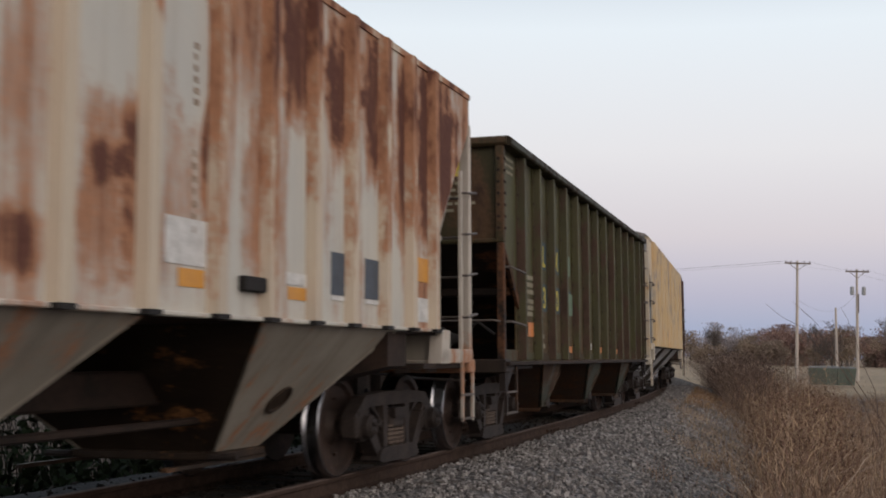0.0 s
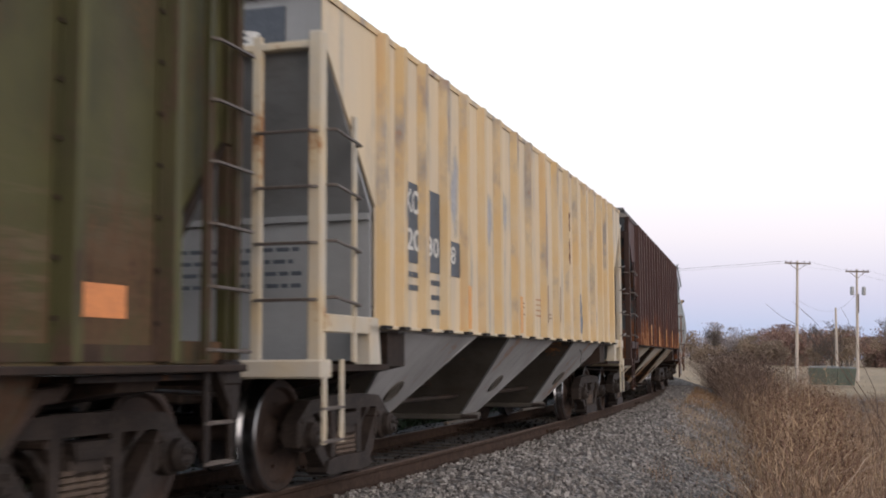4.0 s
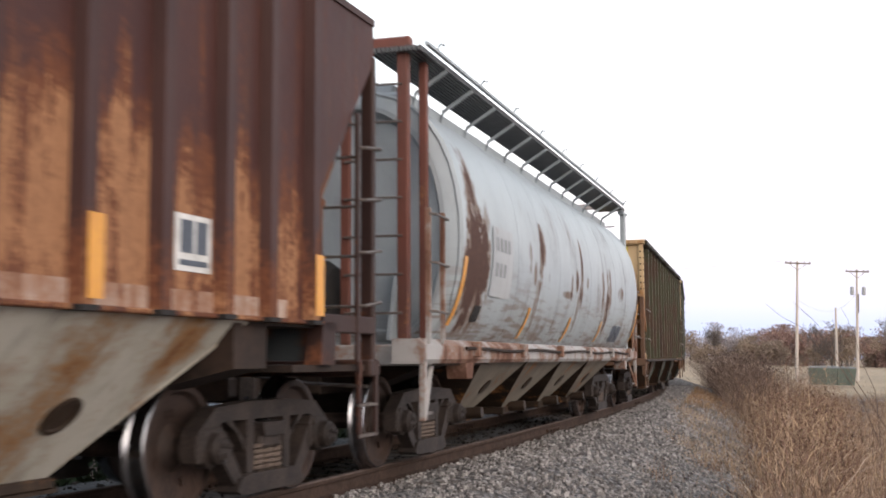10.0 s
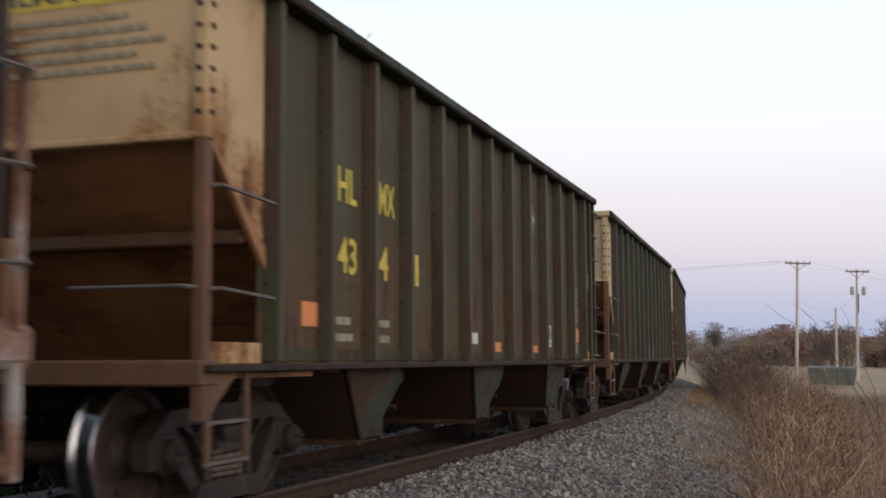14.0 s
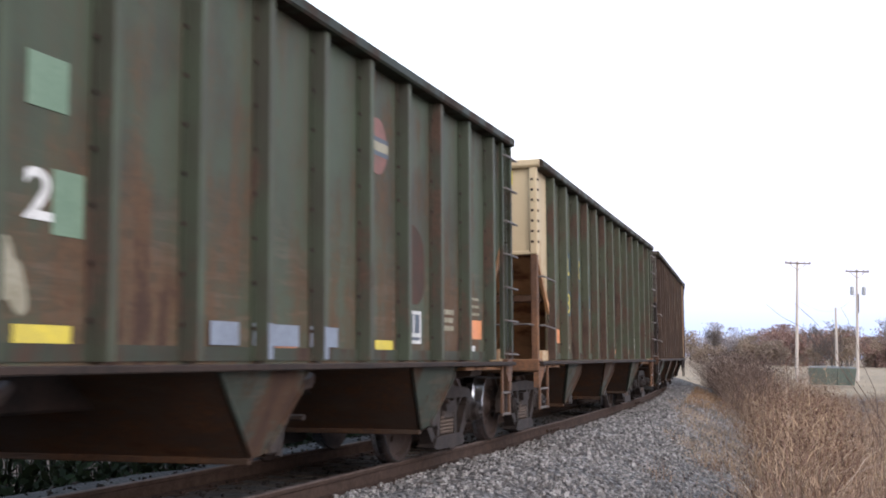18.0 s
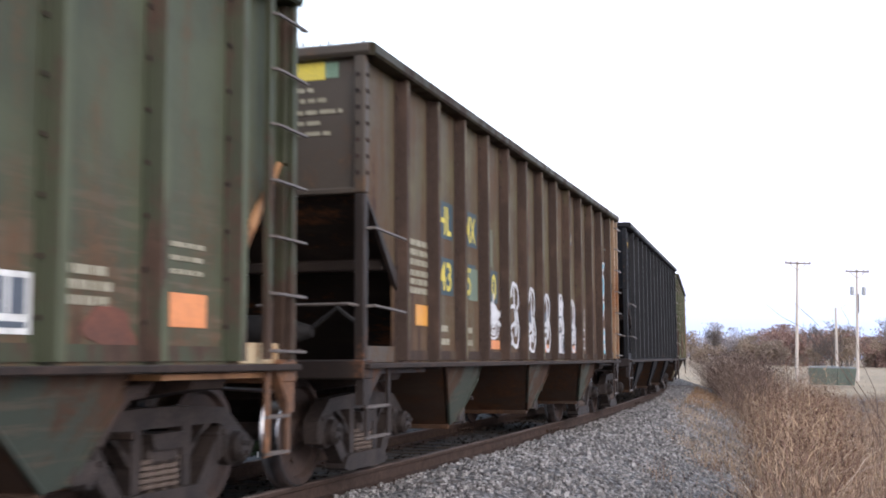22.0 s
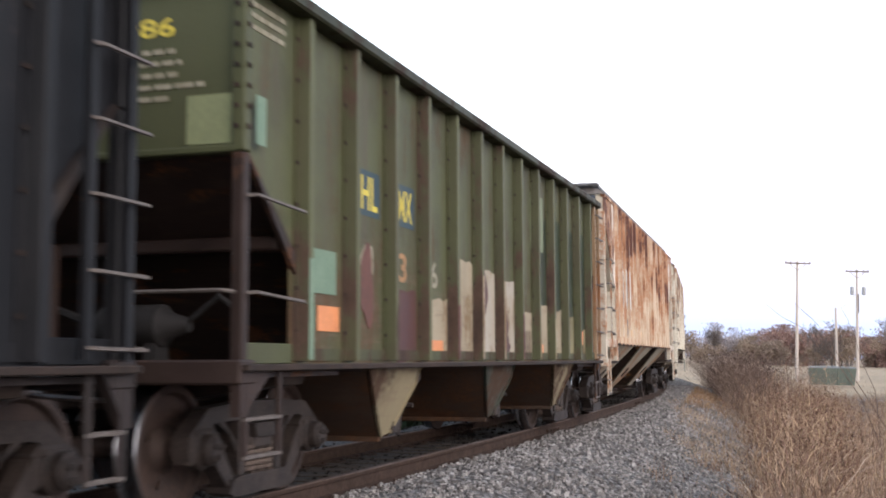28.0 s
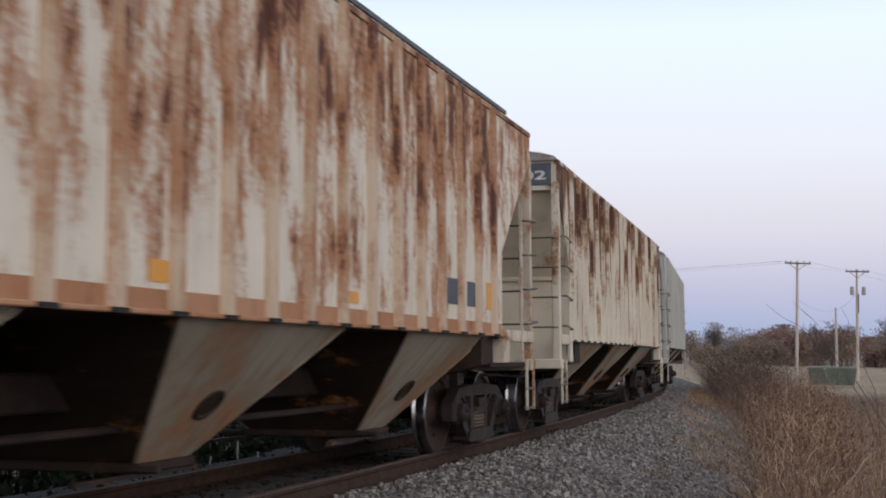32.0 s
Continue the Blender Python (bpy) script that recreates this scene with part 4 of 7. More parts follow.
        # slopes facing along the car: shade is put into their darker colour
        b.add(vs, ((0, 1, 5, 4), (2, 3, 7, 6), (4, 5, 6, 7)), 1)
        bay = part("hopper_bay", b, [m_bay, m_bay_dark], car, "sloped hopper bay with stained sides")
        part("outlet_gate", Shape().box(-.9, .9, yc - .34, yc + .34, .31, .41, .015), m_bay_dark, bay)
        part("gate_pipe", Shape().tube([(.8, yc, .40), (1.12, yc, .42)], .07, 10), m_bay_dark, bay, smooth=True)
        h = part("poke_hatch", Shape().lathe([(-.02, 0), (-.02, .11), (.012, .11), (.014, .08), (.006, 0)], 16), m_bay_dark, bay, smooth=True)
        h.matrix_basis = pose(1.15, yc, .73, 0, 42, 0)
    h = Shape()
    for x in (.56, .90):
        h.box(x - .025, x + .025, 6.60, 6.65, .50, 3.06)
    ld = part("ladder", h, BROWN_IRON, car, "dark rusty end ladder")
    for z in (.52, .88, 1.23, 1.59, 1.95, 2.30, 2.66):
        part("rung", Shape().tube([(.56, 6.64, z), (.58, 6.70, z), (.88, 6.70, z), (.90, 6.64, z)], .014, 5), BARE, ld)
    couplings(car, 6.6, UNDER)
    for y in (-5.18, 5.45):
        truck(car, y)
    return car


# ---- ground, ballast and rails ----
GROUND = -0.92


def lay(w):
    """Height of the track bed w metres from its centre."""
    a = abs(w)
    if a < 2.0:
        return -0.185 + 0.02 * (a > 0.6)
    if a < 4.3:
        return -0.165 - (a - 2.0) * 0.335
    return -0.95


def wobble(x, y, k, seed=0.0):
    return noise.noise(Vector((x * k + seed, y * k - seed, seed)))


def earth_material():
    m, n, l, p = tree("dry_field")
    co = n.new("ShaderNodeNewGeometry").outputs["Position"]
    a = noise_node(n, l, co, 0.05, 5.0, 0.6)
    b = noise_node(n, l, co, 1.3, 6.0, 0.7)
    c = noise_node(n, l, co, 14.0, 4.0, 0.7)
    base = blend(n, l, span(n, l, a, 0.35, 0.65), (0.38, 0.285, 0.18), (0.29, 0.225, 0.145))
    base = blend(n, l, span(n, l, b, 0.42, 0.68), base, (0.19, 0.145, 0.09))
    base = blend(n, l, maths(n, l, "MULTIPLY", span(n, l, c, 0.5, 0.75), 0.5), base, (0.42, 0.32, 0.20))
    # verge leaf mould darkened with the weeds' shade, pale stubble out in the field
    sep = n.new("ShaderNodeSeparateXYZ")
    l.new(co, sep.inputs[0])
    field = span(n, l, maths(n, l, "MULTIPLY_ADD", b, 14.0, sep.outputs["Y"]), 66.0, 80.0)
    base = blend(n, l, field, blend(n, l, span(n, l, c, 0.4, 0.7), (0.055, 0.038, 0.026), (0.12, 0.085, 0.055)), base)
    l.new(base, p.inputs["Base Color"])
    p.inputs["Roughness"].default_value = 0.95
    relief(n, l, c, 0.7, 0.05, p)
    return m


def gravel_material(name, dark=1.0):
    m, n, l, p = tree(name)
    co = n.new("ShaderNodeNewGeometry").outputs["Position"]
    v = n.new("ShaderNodeTexVoronoi")
    v.inputs["Scale"].default_value = 17.0
    l.new(co, v.inputs["Vector"])
    sep = n.new("ShaderNodeSeparateColor")
    l.new(v.outputs["Color"], sep.inputs[0])
    col = blend(n, l, sep.outputs[0], tuple(dark * x for x in (0.095, 0.088, 0.083)), tuple(dark * x for x in (0.265, 0.25, 0.24)))
    st = noise_node(n, l, co, 0.5, 5.0, 0.6)
    col = blend(n, l, maths(n, l, "MULTIPLY", span(n, l, st, 0.46, 0.66), 0.35), col, (0.13, 0.085, 0.06))
    col = blend(n, l, span(n, l, v.outputs["Distance"], 0.30, 0.75), col, (0.02, 0.017, 0.015))
    l.new(col, p.inputs["Base Color"])
    p.inputs["Roughness"].default_value = 0.92
    relief(n, l, maths(n, l, "SUBTRACT", 1.0, v.outputs["Distance"]), 1.0, 0.035, p)
    return m


EARTH = earth_material()
GRAVEL = gravel_material("ballast_gravel")
STONE = plain("ballast_stone", (0.275, 0.262, 0.252), (0.128, 0.117, 0.11), 9.0, 0.9, 0.0, 0.3, None, 0.62, "Object", 0.2, 0.02)
# oil stain plus the shade under the train, both in these dark colours
SHADED_OILY_STONE = plain("shaded_oily_stone", (0.040, 0.033, 0.028), (0.018, 0.015, 0.013), 9.0, 0.85, 0.0, 0.3, None, 0.5, "Object", 0.2, 0.02)
SHADED_OILY = gravel_material("shaded_oily_ballast", .17)
ROAD = gravel_material("road_gravel", 1.35)

ground = Shape()
rings = [0.0] + [2.0 * 1.16 ** i for i in range(49)]
K = 120
gv, gf = [], []
for i, r in enumerate(rings):
    for j in range(K):
        g = 2 * math.pi * j / K
        x, y = r * math.sin(g), r * math.cos(g)
        gv.append((x, y, GROUND - 0.04 + (0.06 * wobble(x, y, 0.35) + 0.10 * wobble(x, y, 0.06, 3.0)) * min(1.0, 60 / (r + 1))))
for i in range(len(rings) - 1):
    for j in range(K):
        gf.append((i * K + j, i * K + (j + 1) % K, (i + 1) * K + (j + 1) % K, (i + 1) * K + j))
tagged(part("ground", ground.add(gv, gf), EARTH, None, smooth=True), "dry late-autumn field and rough ground", "ground", kind="structure")

bed, ws = Shape(), [-4.4, -3.6, -2.8, -2.0, -1.5, -1.0, -.6, 0, .6, 1.0, 1.5, 2.0, 2.4, 2.8, 3.2, 3.6, 4.0, 4.4]
bv, bf = [], []
ss = list(np.arange(-180, -24, 4.0)) + list(np.arange(-24, 70, 0.5)) + list(np.arange(70, 215, 4.0))
for s in ss:
    for w in ws:
        q = beside(s, w * (1 + .04 * wobble(s, w, .5)), 0)
        q.z = lay(w) + (0.035 * wobble(q.x, q.y, 1.4) + 0.05 * wobble(q.x, q.y, .4, 2.0)) * (1 if abs(w) > 1.2 else .4) + min(max(w, -1.6), 1.6) * math.sin(LEAN)
        bv.append(tuple(q))
n_w = len(ws)
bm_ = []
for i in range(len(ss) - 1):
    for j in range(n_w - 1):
        # between the rails and all the far side: oil and train shade painted in
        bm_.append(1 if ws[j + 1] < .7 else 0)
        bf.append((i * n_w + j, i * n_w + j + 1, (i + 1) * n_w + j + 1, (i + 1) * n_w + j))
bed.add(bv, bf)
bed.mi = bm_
track_bed = tagged(part("track_bed", bed, [GRAVEL, SHADED_OILY], None, smooth=True), "grey crushed stone ballast under the track", "ballast", kind="structure")


def rail(w):
    prof = [(-.075, -.172), (-.075, -.160), (-.012, -.140), (-.010, -.050), (-.036, -.040), (-.037, -.008), (-.028, 0.0), (.028, 0.0), (.037, -.008), (.036, -.040), (.010, -.050), (.012, -.140), (.075, -.160), (.075, -.172)]
    sh, vs, fs, mi = Shape(), [], [], []
    st = list(np.arange(-180, -20, 3.0)) + list(np.arange(-20, 60, 1.0)) + list(np.arange(60, 215, 3.0))
    k = len(prof)
    for s in st:
        vs += [tuple(on_track(s, w + a, b)) for a, b in prof]
    for i in range(len(st) - 1):
        for j in range(k - 1):
            fs.append((i * k + j, i * k + j + 1, (i + 1) * k + j + 1, (i + 1) * k + j))
            mi.append(1 if 5 <= j <= 7 else 0)
    sh.add(vs, fs)
    sh.mi = mi
    return tagged(part("rail", sh, [RAIL, RAIL_TOP], None), "rust-brown steel rail with a worn head", "rail", "rails of the track", "structure")


for w in (-.7525, .7525):
    r_ob = rail(w)
    for s in np.arange(-14.2, 60, 11.9):
        jb = Shape()
        for d in (-1, 1):
            a0, a1 = on_track(s - .45, w + d * .030, -.10), on_track(s + .45, w + d * .030, -.10)
            jb.tube([a0, a1], .030, 6)
        part("joint_bar", jb, RAIL, r_ob)
        for e in (-.3, -.1, .1, .3):
            part("joint_bolt", Shape().tube([on_track(s + e, w - .08, -.10), on_track(s + e, w + .08, -.10)], .018, 6), RAIL, r_ob)

tie_mesh = Shape().box(-1.28, 1.28, -.115, .115, -.17, 0, .015).mesh("tie", TIE)
track = tagged(new("track_ties"), "dark weathered timber ties under the rails", "railway ties", kind="structure")
for i in range(150):
    s = -20 + i * .53
    t_ob = part("tie", tie_mesh, None, track)
    x, y = rail_line(s)
    t_ob.matrix_basis = pose(x, y, -.176, 0, -math.degrees(LEAN), math.degrees(heading(s)) + random.uniform(-1, 1))
plate_mesh = Shape().box(-.17, .17, -.095, .095, -.012, .006, .004).box(-.13, -.10, -.07, -.04, 0, .03).box(.10, .13, .04, .07, 0, .03).mesh("tie_plate", RAIL)
for i in range(150):
    s = -20 + i * .53
    if -8 < s < 32:
        for w in (-.7525, .7525):
            t_ob = part("tie_plate", plate_mesh, None, track)
            q = on_track(s, w, -.171)
            t_ob.matrix_basis = pose(q.x, q.y, q.z, 0, -math.degrees(LEAN), math.degrees(heading(s)))


def stones(name, spots, sizes, m, label):
    """Loose broken stones as one heap of small faceted pieces."""
    rng = np.random.default_rng(7)
    base = np.array([(-1, -1, -1), (1, -1, -1), (1, 1, -1), (-1, 1, -1), (-1, -1, 1), (1, -1, 1), (1, 1, 1), (-1, 1, 1)], float)
    quads = np.array([(0, 3, 2, 1), (4, 5, 6, 7), (0, 1, 5, 4), (1, 2, 6, 5), (2, 3, 7, 6), (3, 0, 4, 7)])
    n = len(spots)
    v = base[None] * rng.uniform(.45, 1.0, (n, 8, 3)) * rng.uniform(.6, 1.0, (n, 1, 3)) * sizes[:, None, None]
    a, b = rng.uniform(0, 6.28, n), rng.uniform(-.6, .6, n)
    ca, sa, cb, sb = np.cos(a)[:, None], np.sin(a)[:, None], np.cos(b)[:, None], np.sin(b)[:, None]
    x, z = v[..., 0] * cb + v[..., 2] * sb, -v[..., 0] * sb + v[..., 2] * cb
    x, y = x * ca - v[..., 1] * sa, x * sa + v[..., 1] * ca
    v = np.stack([x, y, z], -1) + spots[:, None, :]
    f = quads[None] + 8 * np.arange(n)[:, None, None]
    me = bpy.data.meshes.new(name)
    me.from_pydata(v.reshape(-1, 3).tolist(), [], f.reshape(-1, 4).tolist())
    me.materials.append(m)
    return tagged(new(name, me), label, "gravel", kind="stuff")


def bed_height(s, w, x, y):
    return lay(w) + (0.035 * wobble(x, y, 1.4) + 0.05 * wobble(x, y, .4, 2.0)) * (1 if abs(w) > 1.2 else .4) + min(max(w, -1.6), 1.6) * math.sin(LEAN)


rng = np.random.default_rng(3)
spots, sizes = [], []
for _ in range(34000):
    s = -8 + 50 * rng.random() ** 1.35
    w = rng.uniform(.86, 4.5)
    if w > 3.2 and rng.random() < (w - 3.2) * .7:
        continue
    q = beside(s, w)
    spots.append((q.x, q.y, bed_height(s, w, q.x, q.y) + .006))
    sizes.append(.5 * min(.12, max(.026, rng.lognormal(-3.12, .28))))
stones("ballast_stones", np.array(spots), np.array(sizes), STONE, "loose grey and brown crushed ballast stones")
# stones under and behind the train, its shade put into their colour
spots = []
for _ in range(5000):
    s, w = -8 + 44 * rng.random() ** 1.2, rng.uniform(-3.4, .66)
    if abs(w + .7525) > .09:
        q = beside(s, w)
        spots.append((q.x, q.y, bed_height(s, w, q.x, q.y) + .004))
stones("shaded_oily_stones", np.array(spots), .5 * np.clip(rng.normal(.048, .013, len(spots)), .024, .085), SHADED_OILY_STONE, "oil-stained stones between and beyond the rails, darkened with the train's shade")
rock = part("pink_rock", Shape().lathe([(-.11, 0), (-.10, .07), (-.02, .11), (.06, .09), (.11, .03), (.11, 0)], 7), plain("pink_stone", (0.34, 0.22, 0.17), (0.25, 0.17, 0.14), 8.0, .9), None)
rock.matrix_basis = pose(3.15, 18.2, -.36, 20, 30, 40)
tagged(rock, "pinkish broken rock lying on the ballast", "rock")

# the gravel road that passes beyond the weeds
rd, rv, rf = Shape(), [], []
for i in range(25):
    t = i / 24
    x, y = 21.2 + 60 * t, 56 + 10 * t + 6 * math.sin(t * 2.0)
    for e in (-1, 1):
        rv.append((x - e * .6, y + e * (3.2 + .3 * math.sin(i)), GROUND + .05))
rf = [(2 * i, 2 * i + 2, 2 * i + 3, 2 * i + 1) for i in range(24)]
tagged(part("road", rd.add(rv, rf), ROAD, None), "pale grey gravel road end", "road", kind="structure")


# ---- plants ----
def blades(name, spots, h, width, lean, m, label, seed=1, category="grass", segs=3, droop=.35):
    """Bent stems and blades, each a narrow tapering strip."""
    rng = np.random.default_rng(seed)
    n = len(spots)
    a, b = rng.uniform(0, 6.283, n), rng.uniform(0, 6.283, n)
    ln = lean * rng.random(n) * h
    dx, dy = np.cos(a) * ln, np.sin(a) * ln
    px, py = np.cos(b), np.sin(b)
    rows = []
    for k in range(segs + 1):
        t = k / segs
        wd = width * (1 - .8 * t) / 2
        bend = t ** 1.8
        z = spots[:, 2] + h * (t - droop * lean * t ** 2.5)
        cx, cy = spots[:, 0] + dx * bend, spots[:, 1] + dy * bend
        rows += [np.stack([cx - px * wd, cy - py * wd, z], -1), np.stack([cx + px * wd, cy + py * wd, z], -1)]
    v = np.stack(rows, 1)
    k = 2 * (segs + 1)
    f = np.array([(2 * i, 2 * i + 1, 2 * i + 3, 2 * i + 2) for i in range(segs)])[None] + k * np.arange(n)[:, None, None]
    me = bpy.data.meshes.new(name)
    me.from_pydata(v.reshape(-1, 3).tolist(), [], f.reshape(-1, 4).tolist())
    me.materials.append(m)
    return tagged(new(name, me), label, category, kind="stuff")


def leaves(name, centers, size, m, label, seed=1, category="bush", parent=None):
    rng = np.random.default_rng(seed)
    n = len(centers)
    u = rng.normal(size=(n, 3))
    u /= np.linalg.norm(u, axis=1, keepdims=True)
    w = np.cross(u, rng.normal(size=(n, 3)))
    w /= np.linalg.norm(w, axis=1, keepdims=True)
    sz = (size * rng.uniform(.5, 1.3, n))[:, None]
    v = np.stack([centers - u * sz, centers + w * sz * .5, centers + u * sz, centers - w * sz * .5], 1)
    f = np.arange(4 * n).reshape(n, 4)
    me = bpy.data.meshes.new(name)
    me.from_pydata(v.reshape(-1, 3).tolist(), [], f.tolist())
    me.materials.append(m)
    ob = new(name, me)
    if parent:
        ob.parent = parent
        return ob
    return tagged(ob, label, category, kind="stuff")


def plant(name, c, c2, island=.35, scale=.7):
    return plain(name, c, c2, scale, .85, 0.0, 0.0, None, island, "Object", .15)


TAN = plant("dry_grass_tan", (0.46, 0.345, 0.235), (0.20, 0.14, 0.095), .45)
RUSSET = plant("dry_weed_russet", (0.37, 0.25, 0.17), (0.15, 0.10, 0.072), .5)
GREYW = plant("grey_dead_stems", (0.46, 0.36, 0.28), (0.21, 0.155, 0.115), .5)
BRONZE = plant("bronze_dock_weeds", (0.24, 0.15, 0.095), (0.14, 0.088, 0.06))
AMBERG = plant("amber_low_grass", (0.32, 0.19, 0.10), (0.22, 0.135, 0.075))
DARKB = plant("dark_twigs", (0.175, 0.122, 0.095), (0.095, 0.068, 0.054))
HEDGEB = plant("hedge_twig_bark", (0.035, 0.03, 0.022), (0.02, 0.017, 0.013))
BARK = plain("grey_bark", (0.16, 0.14, 0.125), (0.085, 0.072, 0.063), 3.0, .9, 0, .5, (4, 4, .6))
TWIG = plain("bare_twigs", (0.15, 0.125, 0.11), (0.10, 0.082, 0.072), 3.0, .9, 0, 0)
GREENL = plant("dark_green_leaves", (0.020, 0.030, 0.012), (0.010, 0.014, 0.007), .5)
BROWNL = plant("brown_oak_leaves", (0.15, 0.065, 0.038), (0.095, 0.05, 0.034), .45)
# far foliage: distance haze is mixed into the colours, paler and greyer
RUSTL = plant("hazed_rust_leaves", (0.29, 0.165, 0.13), (0.20, 0.135, 0.115), .06, .05)
GREYL = plant("hazed_grey_twigs", (0.33, 0.29, 0.285), (0.24, 0.21, 0.205), .05, .05)
OLIVEL = plant("hazed_olive_leaves", (0.25, 0.19, 0.14), (0.18, 0.14, 0.11), .06, .05)


def weed_spots(n, d0, d1, az0, az1, wmin, seed, power=1.5, wmax=60, clump=.5):
    rng = np.random.default_rng(seed)
    out = []
    while len(out) < n:
        d = d0 + (d1 - d0) * rng.random() ** power
        az = radians(rng.uniform(az0, az1))
        x, y = d * math.sin(az), d * math.cos(az)
        # nearest place on the track
        i = int(np.argmin((_PX - x) ** 2 + (_PY - y) ** 2))
        a = _A[i]
        w = (x - _PX[i]) * math.cos(a) + (y - _PY[i]) * math.sin(a)
        lim = wmin + .8 * wobble(x, y, .45, 1.0) - .9 * min(1.0, max(0.0, d - 18) / 14)
        if d < 19 and az < radians(15.0 + 1.6 * wobble(x, y, .5, 7.0)):
            continue
        if w < lim or w > wmax:
            continue
        if clump and wobble(x, y, .8, 5.0) < -clump * rng.random():
            continue
        out.append((x, y, (lay(w) if w < 4.4 else GROUND) - .02))
    return np.array(out)


def uneven(sp, h):
    """Lets the growth rise and fall in clumps."""
    k = np.array([wobble(x, y, .55, 9.0) + .5 * wobble(x, y, 1.7, 2.0) for x, y in sp[:, :2]])
    d = np.hypot(sp[:, 0], sp[:, 1])
    az = np.degrees(np.arctan2(sp[:, 0], sp[:, 1]))
    return h * np.clip(.80 + 1.25 * k, .22, 1.55) * np.interp(az, (17.6, 19.2), (1.0, .55)) * np.interp(d, (14, 20, 34, 60), (1.0, 1.0, .78, .6))


def heights(n, mean, sd, lo, hi, seed):
    return np.clip(np.random.default_rng(seed).normal(mean, sd, n), lo, hi)


sp = weed_spots(5500, 8.5, 60, 8, 27, 4.15, 11, 1.5, 60, 1.6)
blades("dry_grass", sp, uneven(sp, heights(len(sp), .52, .22, .2, 1.1, 1)), .014, 1.2, TAN, "tall dry tan grass leaning every way", 1)
sp = weed_spots(3600, 9, 60, 8, 27, 4.3, 12, 1.5, 60, 2.4)
blades("dry_weeds", sp, uneven(sp, heights(len(sp), 1.15, .32, .4, 1.9, 2)), .012, .9, RUSSET, "russet dead weeds with thin stems", 2)
# branching dead weeds: a stem, many side twigs and withered leaves on it
sp = weed_spots(4300, 9, 60, 8, 28, 4.4, 13, 1.4, 60, 2.6)
hh = uneven(sp, heights(len(sp), 1.36, .32, .5, 2.1, 3))
blades("dead_stems", sp, hh, .013, .7, GREYW, "grey dead weed stems standing upright", 3)
rng = np.random.default_rng(17)
tw = np.repeat(np.arange(len(sp)), 9)
up = rng.uniform(.25, 1.0, len(tw))
br = sp[tw] + np.stack([rng.normal(0, .06, len(tw)), rng.normal(0, .06, len(tw)), hh[tw] * up], -1)
blades("side_twigs", br, rng.uniform(.12, .42, len(tw)) * (1.3 - .55 * up), .009, 1.9, RUSSET, "fine russet side twigs of the dead weeds", 4, "grass", 3, .2)
cc = br + rng.normal(size=(len(br), 3)) * (.13, .13, .12) + (0, 0, .1)
leaves("seed_heads", cc[cc[:, 2] > GROUND + .1], .011, RUSSET, "dry brown seed heads of the weeds", 6, "grass")
STRAW = plant("pale_straw", (0.52, 0.43, 0.33), (0.38, 0.30, 0.225))
sp = weed_spots(1500, 10, 34, 9, 26, 4.5, 71, 1.1, 60, 1.4)
blades("straw_stalks", sp, uneven(sp, heights(len(sp), 1.25, .35, .5, 2.0, 72)), .015, 1.0, STRAW, "pale straw stalks leaning over the weeds", 73)
# clumps of taller bronze weeds, thick with withered leaves
rng = np.random.default_rng(61)
ck, cl = [], []
for cx, cy in weed_spots(95, 12, 38, 9, 18.6, 4.6, 62, 1.2, 60, .6)[:, :2]:
    top, rad = rng.uniform(.8, 1.75), rng.uniform(.25, .6)
    for _ in range(34):
        x, y = cx + rng.normal(0, rad * .6), cy + rng.normal(0, rad * .6)
        ck.append((x, y, GROUND, top * rng.uniform(.6, 1.1)))
        for _ in range(7):
            f = rng.uniform(.25, 1.05)
            cl.append((x + rng.normal(0, .10), y + rng.normal(0, .10), GROUND + top * f))
ck = np.array(ck)
blades("bronze_weeds", ck[:, :3], ck[:, 3], .011, .6, BRONZE, "bronze-brown dead weeds in taller clumps", 63)
leaves("bronze_leaves", np.array(cl), .018, BRONZE, "withered bronze leaves of the weeds", 64, "grass")
lt = weed_spots(9000, 9, 45, 8, 27, 4.2, 19, 1.4, 60, .6)
lt[:, 2] += np.random.default_rng(23).uniform(0, .55, len(lt)) ** 1.5
leaves("dead_leaf_litter", lt, .028, RUSSET, "dark withered leaves low among the weeds", 24, "grass")
sp = weed_spots(5200, 9, 40, 4, 18, 2.9, 15, 1.2, 4.4, .25)
blades("thin_verge_grass", sp, heights(len(sp), .26, .1, .08, .5, 6), .008, 1.1, TAN, "sparse dry grass on the ballast foot", 7)
rng = np.random.default_rng(21)
am = []
for _ in range(4200):
    s, w = rng.normal(30, 4.0), 1.9 + abs(rng.normal(0, .75))
    q = beside(s, w)
    am.append((q.x, q.y, lay(w) - .02))
blades("amber_grass", np.array(am), heights(len(am), .24, .07, .08, .4, 8), .012, 1.1, AMBERG, "low amber grass on the edge of the ballast", 8)
tf = []
for cx, w, k in ((9.5, 3.3, 170), (4.6, 3.5, 150), (2.0, 3.0, 130), (6.4, 2.9, 60)):
    for _ in range(k):
        q = beside(rng.normal(cx, .32), rng.normal(w, .22))
        tf.append((q.x, q.y, lay(w) - .03))
blades("grass_tufts", np.array(tf), heights(len(tf), .30, .1, .1, .5, 9), .009, 1.0, RUSSET, "small russet grass tufts growing in the gravel", 9)
bs = []
for _ in range(9000):
    s, w = 40 + rng.normal(0, 6.0), 3.0 + abs(rng.normal(0, .95))
    q = beside(s, w)
    bs.append((q.x, q.y, -.9))
